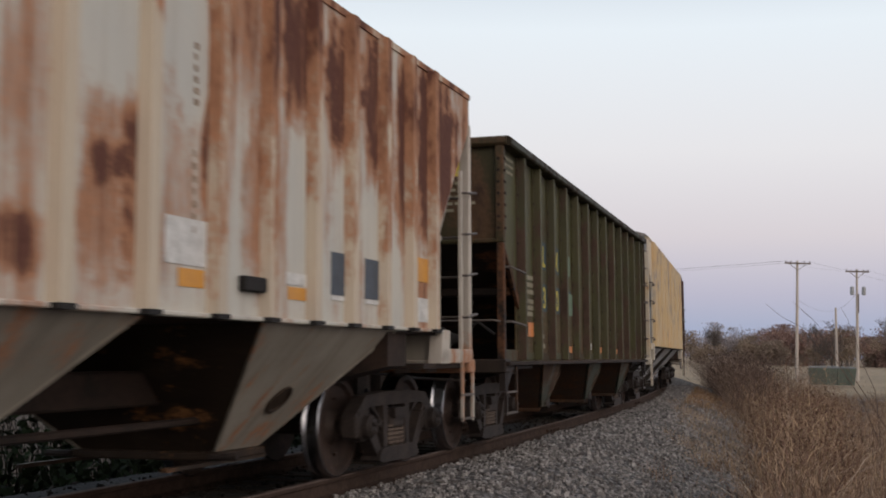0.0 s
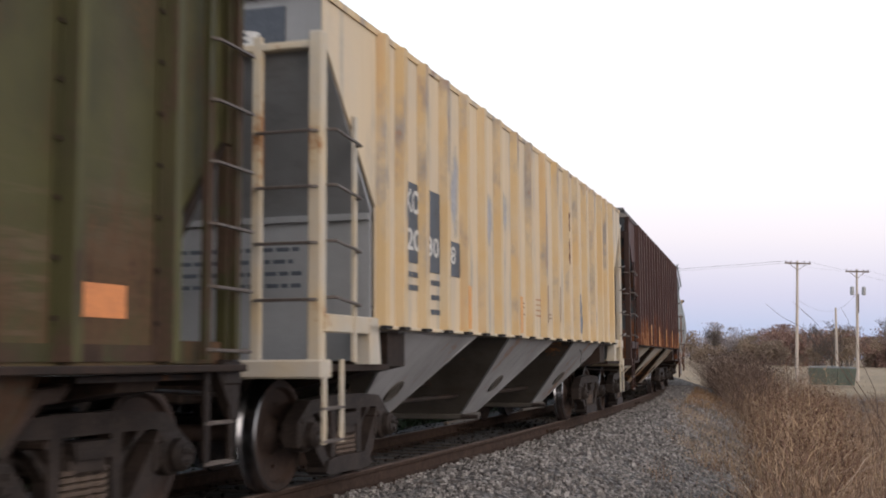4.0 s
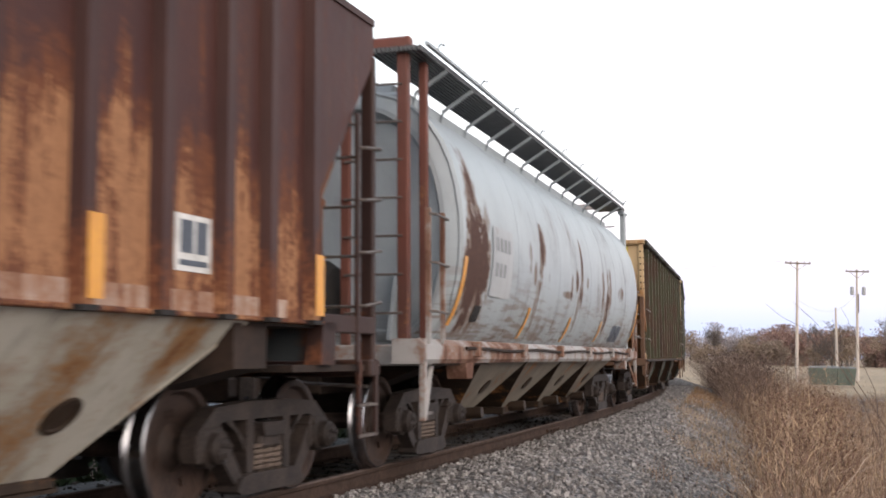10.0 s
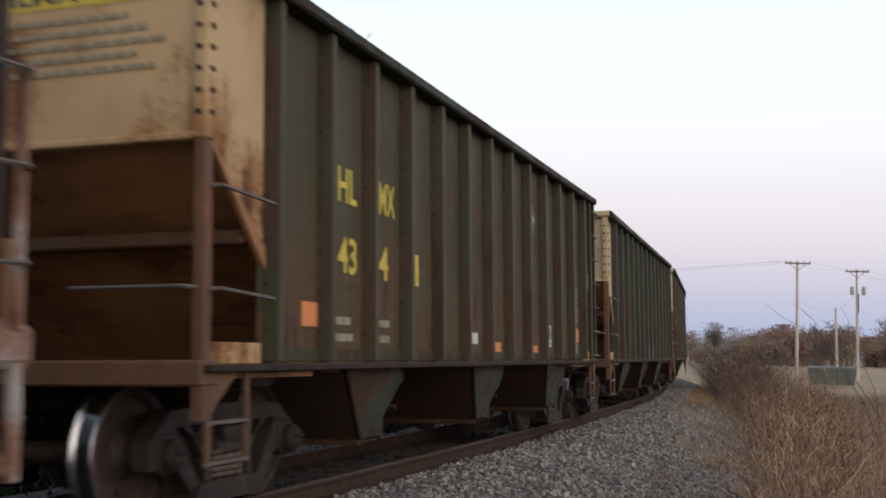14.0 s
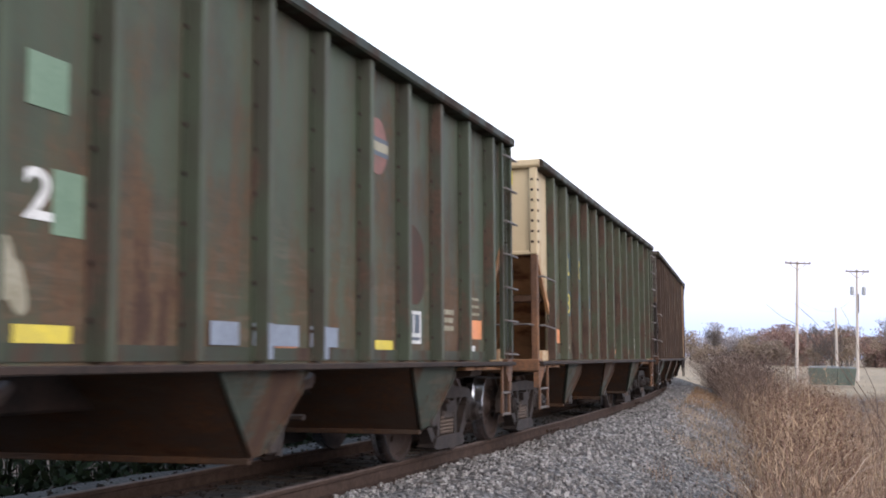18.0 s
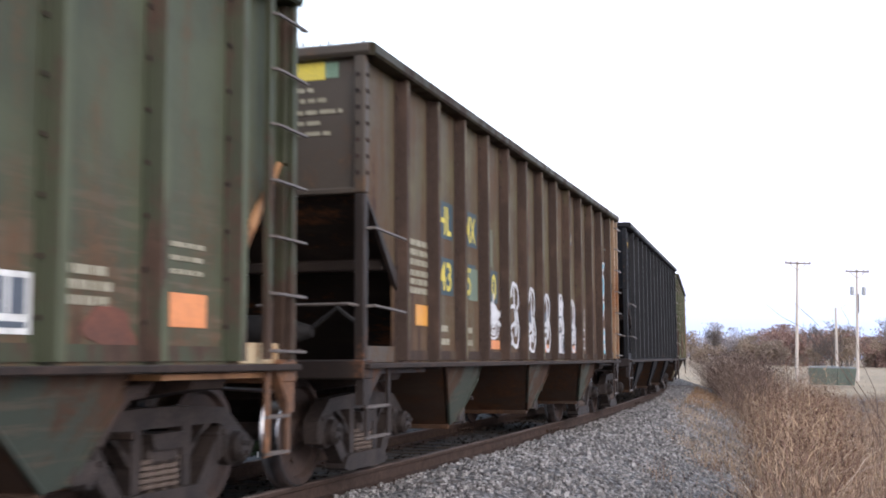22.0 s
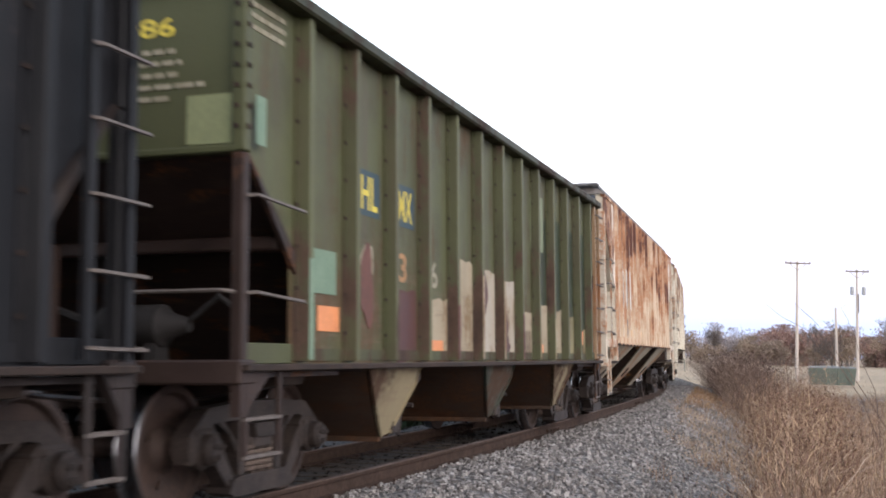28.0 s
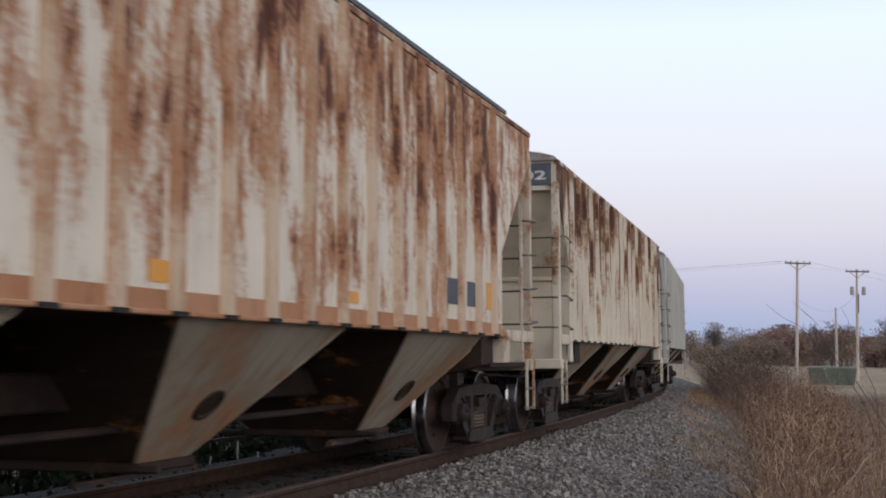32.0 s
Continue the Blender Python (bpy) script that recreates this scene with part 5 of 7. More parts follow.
blades("dark_thicket", np.array(bs), heights(len(bs), 2.35, .6, .6, 3.7, 10), .012, 1.0, DARKB, "dark brown twiggy thicket beside the track", 10, "bush", 4)
lf = np.array([(x + rng.normal(0, .25), y + rng.normal(0, .25), z + rng.uniform(.4, 2.3)) for x, y, z in bs[:4200]])
leaves("thicket_leaves", lf, .045, DARKB, "small withered leaves in the thicket", 11)


def cane(pts, r0):
    sh = Shape().tube(pts, [r0 * (1 - .75 * (1 - i / (len(pts) - 1))) for i in range(len(pts))], 5)
    return tagged(part("cane", sh, DARKB, None), "thin arching bare bramble cane", "cane", "arching canes")

cane([(3.90, 14.0, 1.82), (4.10, 14.0, 1.66), (4.27, 14.0, 1.58), (4.48, 14.0, 1.47), (4.68, 14.0, 1.27), (4.81, 14.05, 1.08), (5.08, 14.1, .70), (5.35, 14.2, .1), (5.5, 14.3, -.95)], .006)
cane([(4.31, 14.3, 1.87), (4.50, 14.3, 1.71), (4.68, 14.3, 1.53), (4.80, 14.3, 1.34), (4.94, 14.3, 1.12), (5.16, 14.3, .80), (5.45, 14.3, .35), (5.7, 14.4, -.95)], .006)
cane([(4.82, 14.0, 1.77), (4.88, 14.0, 1.66), (4.96, 14.0, 1.49), (5.05, 14.0, 1.15), (5.21, 14.0, .8), (5.4, 14.1, -.95)], .005)


def bare_tree(base, height, seed, spread=.5, leafy=False, reach=1.0, label="bare grey tree with fine twigs"):
    rnd = random.Random(seed)
    ob = tagged(new("tree"), label, "tree", "bare trees beyond the track")
    ob.matrix_basis = pose(*base)
    trunk, twigs, tips = Shape(), Shape(), []

    def grow(p, d, length, r, level):
        n = 4 if level < 2 else 3
        pts, rr = [p.copy()], [r]
        q, dd = p.copy(), d.copy()
        for i in range(n):
            dd = (dd + Vector((rnd.gauss(0, .13), rnd.gauss(0, .13), rnd.gauss(.05, .06)))).normalized()
            q = q + dd * length / n
            pts.append(q.copy())
            rr.append(r * (1 - .62 * (i + 1) / n))
        (trunk if level < 2 else twigs).tube(pts, rr, 7 if level == 0 else (5 if level < 2 else 3))
        tips.append(q)
        if level >= 5:
            return
        kids = (8, 6, 5, 4, 3)[level]
        for k in range(kids):
            f = rnd.uniform(.35, 1.0) if level else rnd.uniform(.28, .98)
            i = min(n - 1, int(f * n))
            at = pts[i].lerp(pts[i + 1], f * n - i)
            side = Vector((rnd.gauss(0, 1), rnd.gauss(0, 1), rnd.gauss(.15, .3))).normalized()
            nd = (dd * rnd.uniform(.55, .95) + side * spread * rnd.uniform(.8, 1.5)).normalized()
            grow(at, nd, length * rnd.uniform(.45, .68) * (reach if level == 0 else 1.0), max(.0115, rr[i] * .54), level + 1)

    grow(Vector((0, 0, -.1)), Vector((0, 0, 1)), height * .55, height * .017, 0)
    part("trunk", trunk, BARK, ob, smooth=True)
    part("crown", twigs, TWIG, ob)
    if leafy:
        rg = np.random.default_rng(seed)
        c = np.array([tuple(t) for t in tips if t.z > height * .3])
        c = np.repeat(c, 3, 0) + rg.normal(size=(len(c) * 3, 3)) * .18
        leaves("foliage", c, .055, BROWNL, "", seed, parent=ob)["label"] = "withered brown leaves"
    return ob


bare_tree((-7.2, 47, -.95), 15.6, 4, .5)
bare_tree((-4.3, 45, -.95), 15.2, 9, .45, False, .8)
bare_tree((-2.0, 49, -.95), 13.4, 14, .32, False, .62)
bare_tree((-10.4, 50, -.95), 17.0, 23, .45, True, .6, "tree holding withered brown leaves")
bare_tree((46.5, 118, -.95), 8.0, 31, .6)
bare_tree((43.0, 128, -.95), 7.0, 37, .65)
bare_tree((50.5, 112, -.95), 7.5, 41, .65)

# hedge of brush on the far side of the track
hd, hp = [], []
rng = np.random.default_rng(33)
for _ in range(52000):
    s = -16 + 76 * rng.random() ** 1.3
    w = -2.7 - abs(rng.normal(0, 1.6))
    q = beside(s, w)
    top = (2.6 + 1.1 * wobble(q.x, q.y, .35, 4.0)) * min(1.0, .30 + .34 * (-2.7 - w))
    hd.append((q.x, q.y, GROUND + abs(rng.normal(0, .5)) * top))
leaves("hedge_leaves", np.array(hd), .085, GREENL, "dark green brush along the far side of the track", 34)
for _ in range(4200):
    q = beside(rng.uniform(-16, 60), -4.4 - abs(rng.normal(0, 1.5)))
    hp.append((q.x, q.y, GROUND))
blades("hedge_twigs", np.array(hp), heights(len(hp), 1.7, .6, .4, 3.2, 12), .02, .6, HEDGEB, "dark bare twigs of the far hedge", 35, "bush", 3)

# distant woods round the fields
def woods(name, m, label, n, seed, lo, hi, az0, az1, d0, d1, leaf, per):
    rng = np.random.default_rng(seed)
    pts, sh = [], Shape()
    for i in range(n):
        az, d, h = radians(rng.uniform(az0, az1)), rng.uniform(d0, d1), rng.uniform(lo, hi)
        x, y = d * math.sin(az), d * math.cos(az)
        lobes = rng.normal(size=(7, 3)) * (h * .24, h * .24, h * .20) + (0, 0, h * .47)
        k = rng.integers(0, 7, per)
        c = lobes[k] + rng.normal(size=(per, 3)) * (h * .11, h * .11, h * .10)
        c[:, 2] = np.where(c[:, 2] > h * .95, h * .95 - .8 * (c[:, 2] - h * .95), np.maximum(c[:, 2], .2))
        pts.append(c + (x, y, GROUND))
        sh.tube([(x, y, GROUND - .2), (x, y, GROUND + h * .5)], [h * .02, h * .012], 5)
    leaves(name, np.concatenate(pts), leaf, m, label, seed, "woods")
    tagged(part(name.replace("woods", "trunks"), sh, BARK, None), "trunks of the distant woods", "woods", kind="stuff")


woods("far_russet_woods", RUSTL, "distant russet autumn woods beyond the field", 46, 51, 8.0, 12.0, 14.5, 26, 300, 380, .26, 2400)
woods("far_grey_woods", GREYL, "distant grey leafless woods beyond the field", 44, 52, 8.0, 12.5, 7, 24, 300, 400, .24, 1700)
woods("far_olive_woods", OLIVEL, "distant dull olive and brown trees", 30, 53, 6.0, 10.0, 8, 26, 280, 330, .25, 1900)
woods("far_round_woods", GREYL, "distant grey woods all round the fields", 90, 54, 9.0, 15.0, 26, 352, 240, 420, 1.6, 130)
for i, (x, y, h) in enumerate(((69.5, 300, 12.5), (71.5, 300, 12.0))):
    bare_tree((x, y, GROUND), h * .8, 60 + i, .5)

# ---- poles, wires and small fixtures ----
POLE = plain("pole_wood", (0.52, 0.46, 0.40), (0.38, 0.33, 0.29), 2.0, .85, 0, .3, (6, 6, .5))
ARM = plain("crossarm_wood", (0.20, 0.165, 0.14), (0.13, 0.105, 0.09), 3.0, .85)
GLASS = plain("insulator_porcelain", (0.16, 0.13, 0.12), (0.1, 0.08, 0.075), 4.0, .35)
WIRE = plain("wire", (0.14, 0.14, 0.15), (0.11, 0.11, 0.12), 4.0, .6, .3, 0)
STEELGREY = plain("transformer_grey", (0.36, 0.37, 0.38), (0.28, 0.29, 0.30), 4.0, .5, .1)


def utility_pole(x, y, z_top, arm=None, tanks=False, lean=(0, 0), label="weathered timber utility pole with a crossarm"):
    p = tagged(new("utility_pole"), label, "utility pole", "utility poles by the road")
    p.matrix_basis = pose(x, y, GROUND, lean[0], lean[1], 0)
    h = z_top - GROUND
    part("pole", Shape().tube([(0, 0, -.2), (0, 0, h * .5), (0, 0, h)], [.16, .135, .105], 10), POLE, p, smooth=True)
    if arm:
        part("crossarm", Shape().box(-1.15, 1.15, -.20, -.08, h - .30, h - .16, .015), ARM, p)
        for s in (-1, 1):
            part("arm_brace", Shape().tube([(s * .75, -.14, h - .30), (0, -.14, h - .85)], .025, 5), ARM, p)
        for x_ in (-1.05, -.6, .6, 1.05):
            part("insulator", Shape().tube([(x_, -.14, h - .16), (x_, -.14, h - .06), (x_, -.14, h - .02)], [.02, .055, .03], 8), GLASS, p)
    if tanks:
        for x_ in (-.50, .62):
            part("transformer", Shape().tube([(x_, -.12, h - 2.5), (x_, -.12, h - 2.45), (x_, -.12, h - 1.75), (x_, -.12, h - 1.68)], [.14, .19, .19, .12], 12), STEELGREY, p, smooth=True)
        part("service_pipe", Shape().tube([(.10, -.17, h - 4.2), (.10, -.17, h - 2.4)], .05, 6), ARM, p)
    return p



utility_pole(31.4, 103, 9.74, True, False, (0, .6))
utility_pole(40.0, 112, 9.78, True, True, (0, 0), "weathered timber utility pole carrying grey transformers")
utility_pole(40.75, 120, 6.37, None, False, (0, -.9), "short timber service pole without a crossarm")


def wire(a, b, sag, r=.008):
    a, b = Vector(a), Vector(b)
    pts = [a.lerp(b, i / 10) - Vector((0, 0, sag * 4 * (i / 10) * (1 - i / 10))) for i in range(11)]
    return tagged(part("power_line", Shape().tube(pts, r, 4), WIRE, None), "thin dark overhead power line", "wire", "overhead wires")



for dx, dz in ((-1.05, 0), (-.55, .03), (1.05, .02)):
    wire((31.4 + dx, 102.86, 9.70 + dz), (-60 + dx * 2, 120, 9.6 + dz), 2.2)
for dx in (-1.05, 1.05):
    wire((31.4 + dx, 102.86, 9.72), (40.0 + dx, 111.86, 9.66), .25)
    wire((40.0 + dx, 111.86, 9.66), (95 + dx, 170, 9.9), 1.4)
wire((31.5, 103, 6.3), (40.7, 119.8, 6.1), .45)
wire((31.5, 103, 5.6), (40.7, 119.8, 5.2), .7)
wire((40.75, 120, 6.2), (40.0, 112, 7.6), .3)

GREENM = plain("faded_green_steel", (0.105, 0.125, 0.10), (0.085, 0.10, 0.082), 2.0, .7)
LID = plain("pale_lid", (0.22, 0.245, 0.26), (0.18, 0.20, 0.215), 2.0, .5)
bin_ = tagged(new("waste_container"), "faded green steel waste container with pale lids", "container")
bin_.matrix_basis = pose(29.3, 87.5, GROUND + .12, 0, 0, -15)
part("body", Shape().prism([(-1.55, 0), (1.55, 0), (1.7, 1.25), (-1.7, 1.25)], 1, -.8, .8), GREENM, bin_)
for x in (-1.2, -.4, .4, 1.2):
    part("rib", Shape().box(x - .05, x + .05, -.88, -.78, .05, 1.2, .01), GREENM, bin_)
for s in (-1, 1):
    part("lid", Shape().prism([(s * .03, 1.25), (s * 1.66, 1.25), (s * 1.6, 1.36), (s * .05, 1.40)], 1, -.85, .85), LID, bin_)

STAKE = plain("white_stake_paint", (0.62, 0.62, 0.60), (0.45, 0.44, 0.42), 9.0, .6)
for x, y, z0, z1 in ((-2.92, 15.0, -.40, -.22), (-2.31, 15.0, -.36, -.15), (-2.56, 15.0, -.38, -.02)):
    st = part("marker_stake", Shape().box(-.012, .012, -.008, .008, 0, z1 - z0, .003), STAKE, None)
    st.matrix_basis = pose(x, y, z0, random.uniform(-4, 4), random.uniform(-5, 5), 20)
    tagged(st, "small white marker stake beyond the rails", "stake", "marker stakes")


# ---- the train, car by car in the order it passes ----
train = []


def couple(car, x):
    train.append((car, x))
    return car


OLIVE, OLIVE2 = (0.088, 0.084, 0.034), (0.072, 0.070, 0.033)
GREEN, GREEN2 = (0.066, 0.082, 0.052), (0.058, 0.07, 0.046)
RUST_D, RUST_L = (0.06, 0.036, 0.026), (0.11, 0.066, 0.038)
XT = XS + .006                # face of marks on the open cars' sheets


def green_car(seed, base, base2, post_amount=.55, end=None, end_dirty=.25, slope=None, label="", tank=False, lad=None, rust=.22, bay=None):
    ms = paint("hopper_side_%d" % seed, seed, base, tuple(x * .78 for x in base2), RUST_D, RUST_L, rust + .07, 0.0, .12, 1.0, 2.6, .26, .55, .7, edge=.24, scuff=.5, freq=6.0)
    # post sides: rust, and their shade put into a darker base
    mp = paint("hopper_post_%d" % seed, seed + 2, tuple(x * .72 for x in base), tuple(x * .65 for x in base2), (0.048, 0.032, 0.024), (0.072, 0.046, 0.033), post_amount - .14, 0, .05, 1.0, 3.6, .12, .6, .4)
    pale = bool(end) and end[0] > .3
    me = paint("hopper_end_%d" % seed, seed + 4, end or base, tuple(x * .85 for x in (end or base)), (0.12, 0.055, 0.032) if pale else RUST_D, (0.32, 0.17, 0.075) if pale else RUST_L, end_dirty + (.12 if pale else 0), .0, .10 if pale else .02, 1.0, 3.6, .22 if pale else .12, .5, .2)
    sl = slope or (0.06, 0.04, 0.03)
    mz = paint("hopper_slope_%d" % seed, seed + 6, sl, tuple(x * .6 for x in sl), (0.05, 0.028, 0.02), (0.13, 0.06, 0.03), .35, .0, .0, 1.0, 2.4, .15, .5, .4)
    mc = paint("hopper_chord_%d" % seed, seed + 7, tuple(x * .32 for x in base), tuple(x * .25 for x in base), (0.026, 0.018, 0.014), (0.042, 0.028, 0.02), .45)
    mb = paint("hopper_bay_%d" % seed, seed + 8, bay or (0.062, 0.075, 0.060), tuple(x * .7 for x in bay) if bay else (0.046, 0.054, 0.044), RUST_D, (0.085, 0.050, 0.032), .38, .06, 0, .3, 1.0, .2, .3, scuff=.3)
    # lighter copy for the posts' outer faces, the light on them painted in
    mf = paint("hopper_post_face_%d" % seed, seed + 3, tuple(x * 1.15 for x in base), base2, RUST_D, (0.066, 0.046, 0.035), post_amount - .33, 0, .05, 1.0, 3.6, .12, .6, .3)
    mt = paint("hopper_foot_%d" % seed, seed + 9, (0.13, 0.075, 0.048), (0.09, 0.052, 0.036), RUST_D, (0.24, 0.12, 0.06), .4, fine=.25, edge=.25) if pale else mz
    if bay:
        mg = paint("green_bay_%d" % seed, seed + 10, (0.050, 0.066, 0.050), (0.036, 0.044, 0.036), RUST_D, (0.085, 0.050, 0.032), .38, .06, 0, .3, 1.0, .2, .3, scuff=.3)
        mb = (mb, mg, mb)
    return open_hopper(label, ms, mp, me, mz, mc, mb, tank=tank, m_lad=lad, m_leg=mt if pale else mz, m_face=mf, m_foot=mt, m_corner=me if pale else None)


def road_marks(car, number, col=None, patch=NAVY):
    """HL MX over the car's number, split between the posts."""
    col = col or YELLOW
    cols = ((-4.15, -3.77), (-3.27, -2.89), (-2.35, -2.05))
    for (a, b), txt in zip(cols[:2], ("HL", "MX")):
        if patch:
            side_patch("stencil_patch", a - .10, b + .06, 2.25, 2.62, XT - .002, patch, car)
        side_text(txt, a, b, 2.29, 2.57, XT, col, car)
    for (a, b), txt in zip(cols, number):
        if not txt:
            continue
        k = (.09 if txt == "1" else .22) if len(txt) == 1 else b - a
        if patch:
            side_patch("stencil_patch", a - .08, a + max(k, .3) + .08, 1.69, 2.06, XT - .002, patch, car)
        side_text(txt, a, a + k, 1.73, 2.02, XT, col, car)
    stencil_lines(car, -4.2, -3.85, (1.33, 1.20), XT, FAINT, .06)
    stencil_lines(car, -3.35, -3.0, (1.33, 1.20), XT, FAINT, .06)


def reflectors(car, items, m=None):
    for y, z, w, h in items:
        side_patch("reflector", y, y + w, z, z + h, XT, m or ORANGE, car, "orange reflective sticker")


def red_logo(car, y0=1.95, y1=2.40, z0=2.62, z1=3.12, m=None):
    yc, zc = (y0 + y1) / 2, (z0 + z1) / 2
    side_blot("faded_emblem", yc, zc, (y1 - y0) / 2, (z1 - z0) / 2, XT, m or RED_P, car, 3, .05, "faded red round emblem")
    for dz, h in ((-.06, .02), (.06, .02)):
        side_patch("emblem_bar", y0 - .02, y1 + .02, zc + dz - h, zc + dz + h, XT + .003, SLATE, car)
    side_patch("emblem_bar", y0 - .02, y1 + .02, zc - .04, zc + .04, XT + .003, FAINT, car)


def placard(car, y0, y1, z0, z1, x=XT, bg=None, fg=None):
    side_patch("placard", y0, y1, z0, z1, x, bg or WHITE, car, "white framed data placard")
    w, h = y1 - y0, z1 - z0
    side_patch("placard_field", y0 + .15 * w, y0 + .48 * w, z0 + .32 * h, z0 + .90 * h, x + .003, fg or SLATE, car)
    side_patch("placard_field", y0 + .58 * w, y0 + .88 * w, z0 + .32 * h, z0 + .90 * h, x + .003, fg or SLATE, car)
    side_patch("placard_field", y0 + .12 * w, y0 + .90 * w, z0 + .10 * h, z0 + .20 * h, x + .003, fg or SLATE, car)


def end_board(car, number, bg, fg, lines, x0=-.05, x1=1.17, z=3.36, y=-6.216, h=.12):
    if bg:
        part("stencil_patch", Shape().box(x0 - .06, x1 + .06, y - .002, y + .001, z - .03, z + h + .03), bg, car)
    end_text(number, x0, x1, z, z + h, y - .006, fg, car)
    end_lines(car, x0 - .1, 1.25, [z - .14 - .085 * i for i in range(5)], y - .004, lines)


def drip_lines(car, y, z0, z1, m, seed, n=3, x=XT):
    r = random.Random(seed)
    for i in range(n):
        yy = y + r.uniform(-.12, .12)
        scribble("rust_run", [(yy, z1 - r.uniform(0, .1)), (yy + r.uniform(-.02, .02), (z0 + z1) / 2), (yy + r.uniform(-.02, .02), z0 + r.uniform(0, .3))], r.uniform(.015, .05), x, m, car)


OLD_MARK = plain("faded_brown_stencil", (0.20, 0.14, 0.10), (0.34, 0.26, 0.19), 14, .8, 0, 0)
RIB_LINE = (-5.80, -5.22, -4.62, -3.96, -3.28, -2.60, -1.94, -1.15, -.42, .40, 1.16, 1.92, 2.60, 3.30, 3.98, 4.68, 5.30, 5.90)
# A: white hopper, badly rusted from the top down
WA = dict(rust=(0.13, 0.057, 0.042), rust2=(0.42, 0.215, 0.125), core=.2)
A_SPOTS = ((.12, 1.62, .32, .16, .15), (.82, 1.80, .24, .42, .15), (1.08, 1.95, .16, .5, .15), (.85, 2.25, .3, .22, .10), (1.87, 2.28, .10, .36, .2), (1.92, 3.1, .10, .8, .14), (2.47, 2.1, .16, .6, .14), (3.16, 3.25, .28, .55, .20), (3.9, 3.2, .3, .5, .20), (4.53, 3.2, .24, .65, .18), (5.2, 2.8, .18, 1.0, .17), (5.8, 3.0, .2, .9, .17), (6.3, 3.0, .45, .7, .20), (5.75, 1.62, .2, .25, .12), (1.62, 2.95, .28, .42, -.25), (.88, 2.95, .28, .42, -.25), (3.85, 1.95, .26, .5, -.12), (3.14, 2.1, .2, .5, -.10), (4.5, 2.1, .2, .45, -.10))
a_side = paint("rusted_white_side", 1.0, (0.55, 0.535, 0.475), (0.50, 0.50, 0.46), amount=.36, top=.10, fine=.12, streak=.65, grime=.32, dirt=(0.24, 0.155, 0.09), edge=.24, tall=.5, spots=A_SPOTS, **WA)
a_rib = paint("rusted_white_rib", 2.0, (0.56, 0.48, 0.37), (0.50, 0.43, 0.34), amount=.30, top=.17, fine=.1, streak=.7, grime=.15, **WA)
a_bay = paint("white_bay", 3.0, (0.33, 0.30, 0.25), (0.25, 0.225, 0.185), amount=.33, grime=.4, z0=.3, z1=1.3, **WA)
# bay dirt, darkened further to carry the shade under the car
bay_dark = paint("shaded_dirty_bay_slope", 4.0, (0.042, 0.028, 0.019), (0.028, 0.019, 0.014), amount=.3, grime=.5, z0=.3, z1=1.3)
roof_grey = plain("grey_roof_sheet", (0.30, 0.29, 0.28), (0.17, 0.14, 0.12), 2.0, .7)
a_frame = paint("white_frame", 5.0, (0.50, 0.46, 0.40), (0.40, 0.36, 0.31), amount=.35, fine=.2, **WA)
car = couple(covered_hopper("white covered hopper car streaked with heavy brown rust", a_side, a_rib, a_side, a_bay, a_bay, bay_dark, roof_grey, a_frame, boards="mid", ribs=RIB_LINE, walkway=False, hr=7.12, yr=6.17, rail_z=1.02), -4.9)
CX = 1.526
for y0, y1 in ((3.67, 4.00), (4.33, 4.62)):
    side_patch("data_panel", y0, y1, 1.55, 1.88, CX, SLATE, car, "dark data panel")
    side_patch("data_panel_edge", y0, y1, 1.51, 1.545, CX + .002, WHITE, car)
side_patch("reflector", 1.53, 1.82, 1.49, 1.60, CX, AMBER, car)
side_patch("reflector", 2.95, 3.24, 1.48, 1.57, CX, AMBER, car)
side_patch("reflector", 5.47, 5.84, 1.77, 1.99, CX, AMBER, car)
side_patch("white_panel", 1.38, 1.84, 1.62, 1.90, CX, WHITE, car, "cleaner white painted panel")
side_patch("white_panel", 2.92, 3.24, 1.585, 1.67, CX, WHITE, car)
side_patch("white_panel", 5.47, 5.85, 1.40, 1.62, CX, WHITE, car)
for y0, y1, n in ((2.60, 3.02, 6), (1.82, 2.36, 7)):
    r = random.Random(n)
    for k in range(n):
        z = y0 + (y1 - y0) * k / n
        side_patch("faded_stencil", 1.675, 1.70 + r.uniform(0, .03), z, z + .04, CX, OLD_MARK, car)
wheel = Shape().tube([(1.02 + .27 * math.cos(g), 6.60, 2.12 + .27 * math.sin(g)) for g in np.linspace(0, 6.283, 21)[:-1]], .022, 6, True)
for g in (0, 1.257, 2.513, 3.77, 5.027):
    wheel.tube([(1.02, 6.57, 2.12), (1.02 + .27 * math.cos(g), 6.60, 2.12 + .27 * math.sin(g))], .016, 5)
wheel.box(.94, 1.10, 6.30, 6.56, 2.02, 2.24, .02)
part("brake_wheel", wheel, IRON, car, "rusty iron hand brake wheel")
part("defect_holder", Shape().box(1.52, 1.58, 2.24, 2.54, 1.50, 1.60, .01), BLACK, car)

# B: olive open hopper
car = couple(green_car(11, OLIVE, OLIVE2, .55, (0.060, 0.052, 0.026), .45, (0.026, 0.019, 0.016), "olive green open hopper car with yellow stencilled numbers", True), 9.72)
road_marks(car, ("43", "50", "4"))
side_patch("stencil_patch", -2.33, -2.01, 2.28, 2.57, XT, MINT, car)
side_patch("stencil_patch", -2.13, -1.84, 1.70, 2.02, XT + .002, MINT, car)
reflectors(car, ((-4.83, 1.34, .42, .18), (-2.33, 1.15, .42, .09), (.45, 1.15, .40, .10), (2.2, 1.13, .40, .10), (4.6, 1.28, .40, .18)))
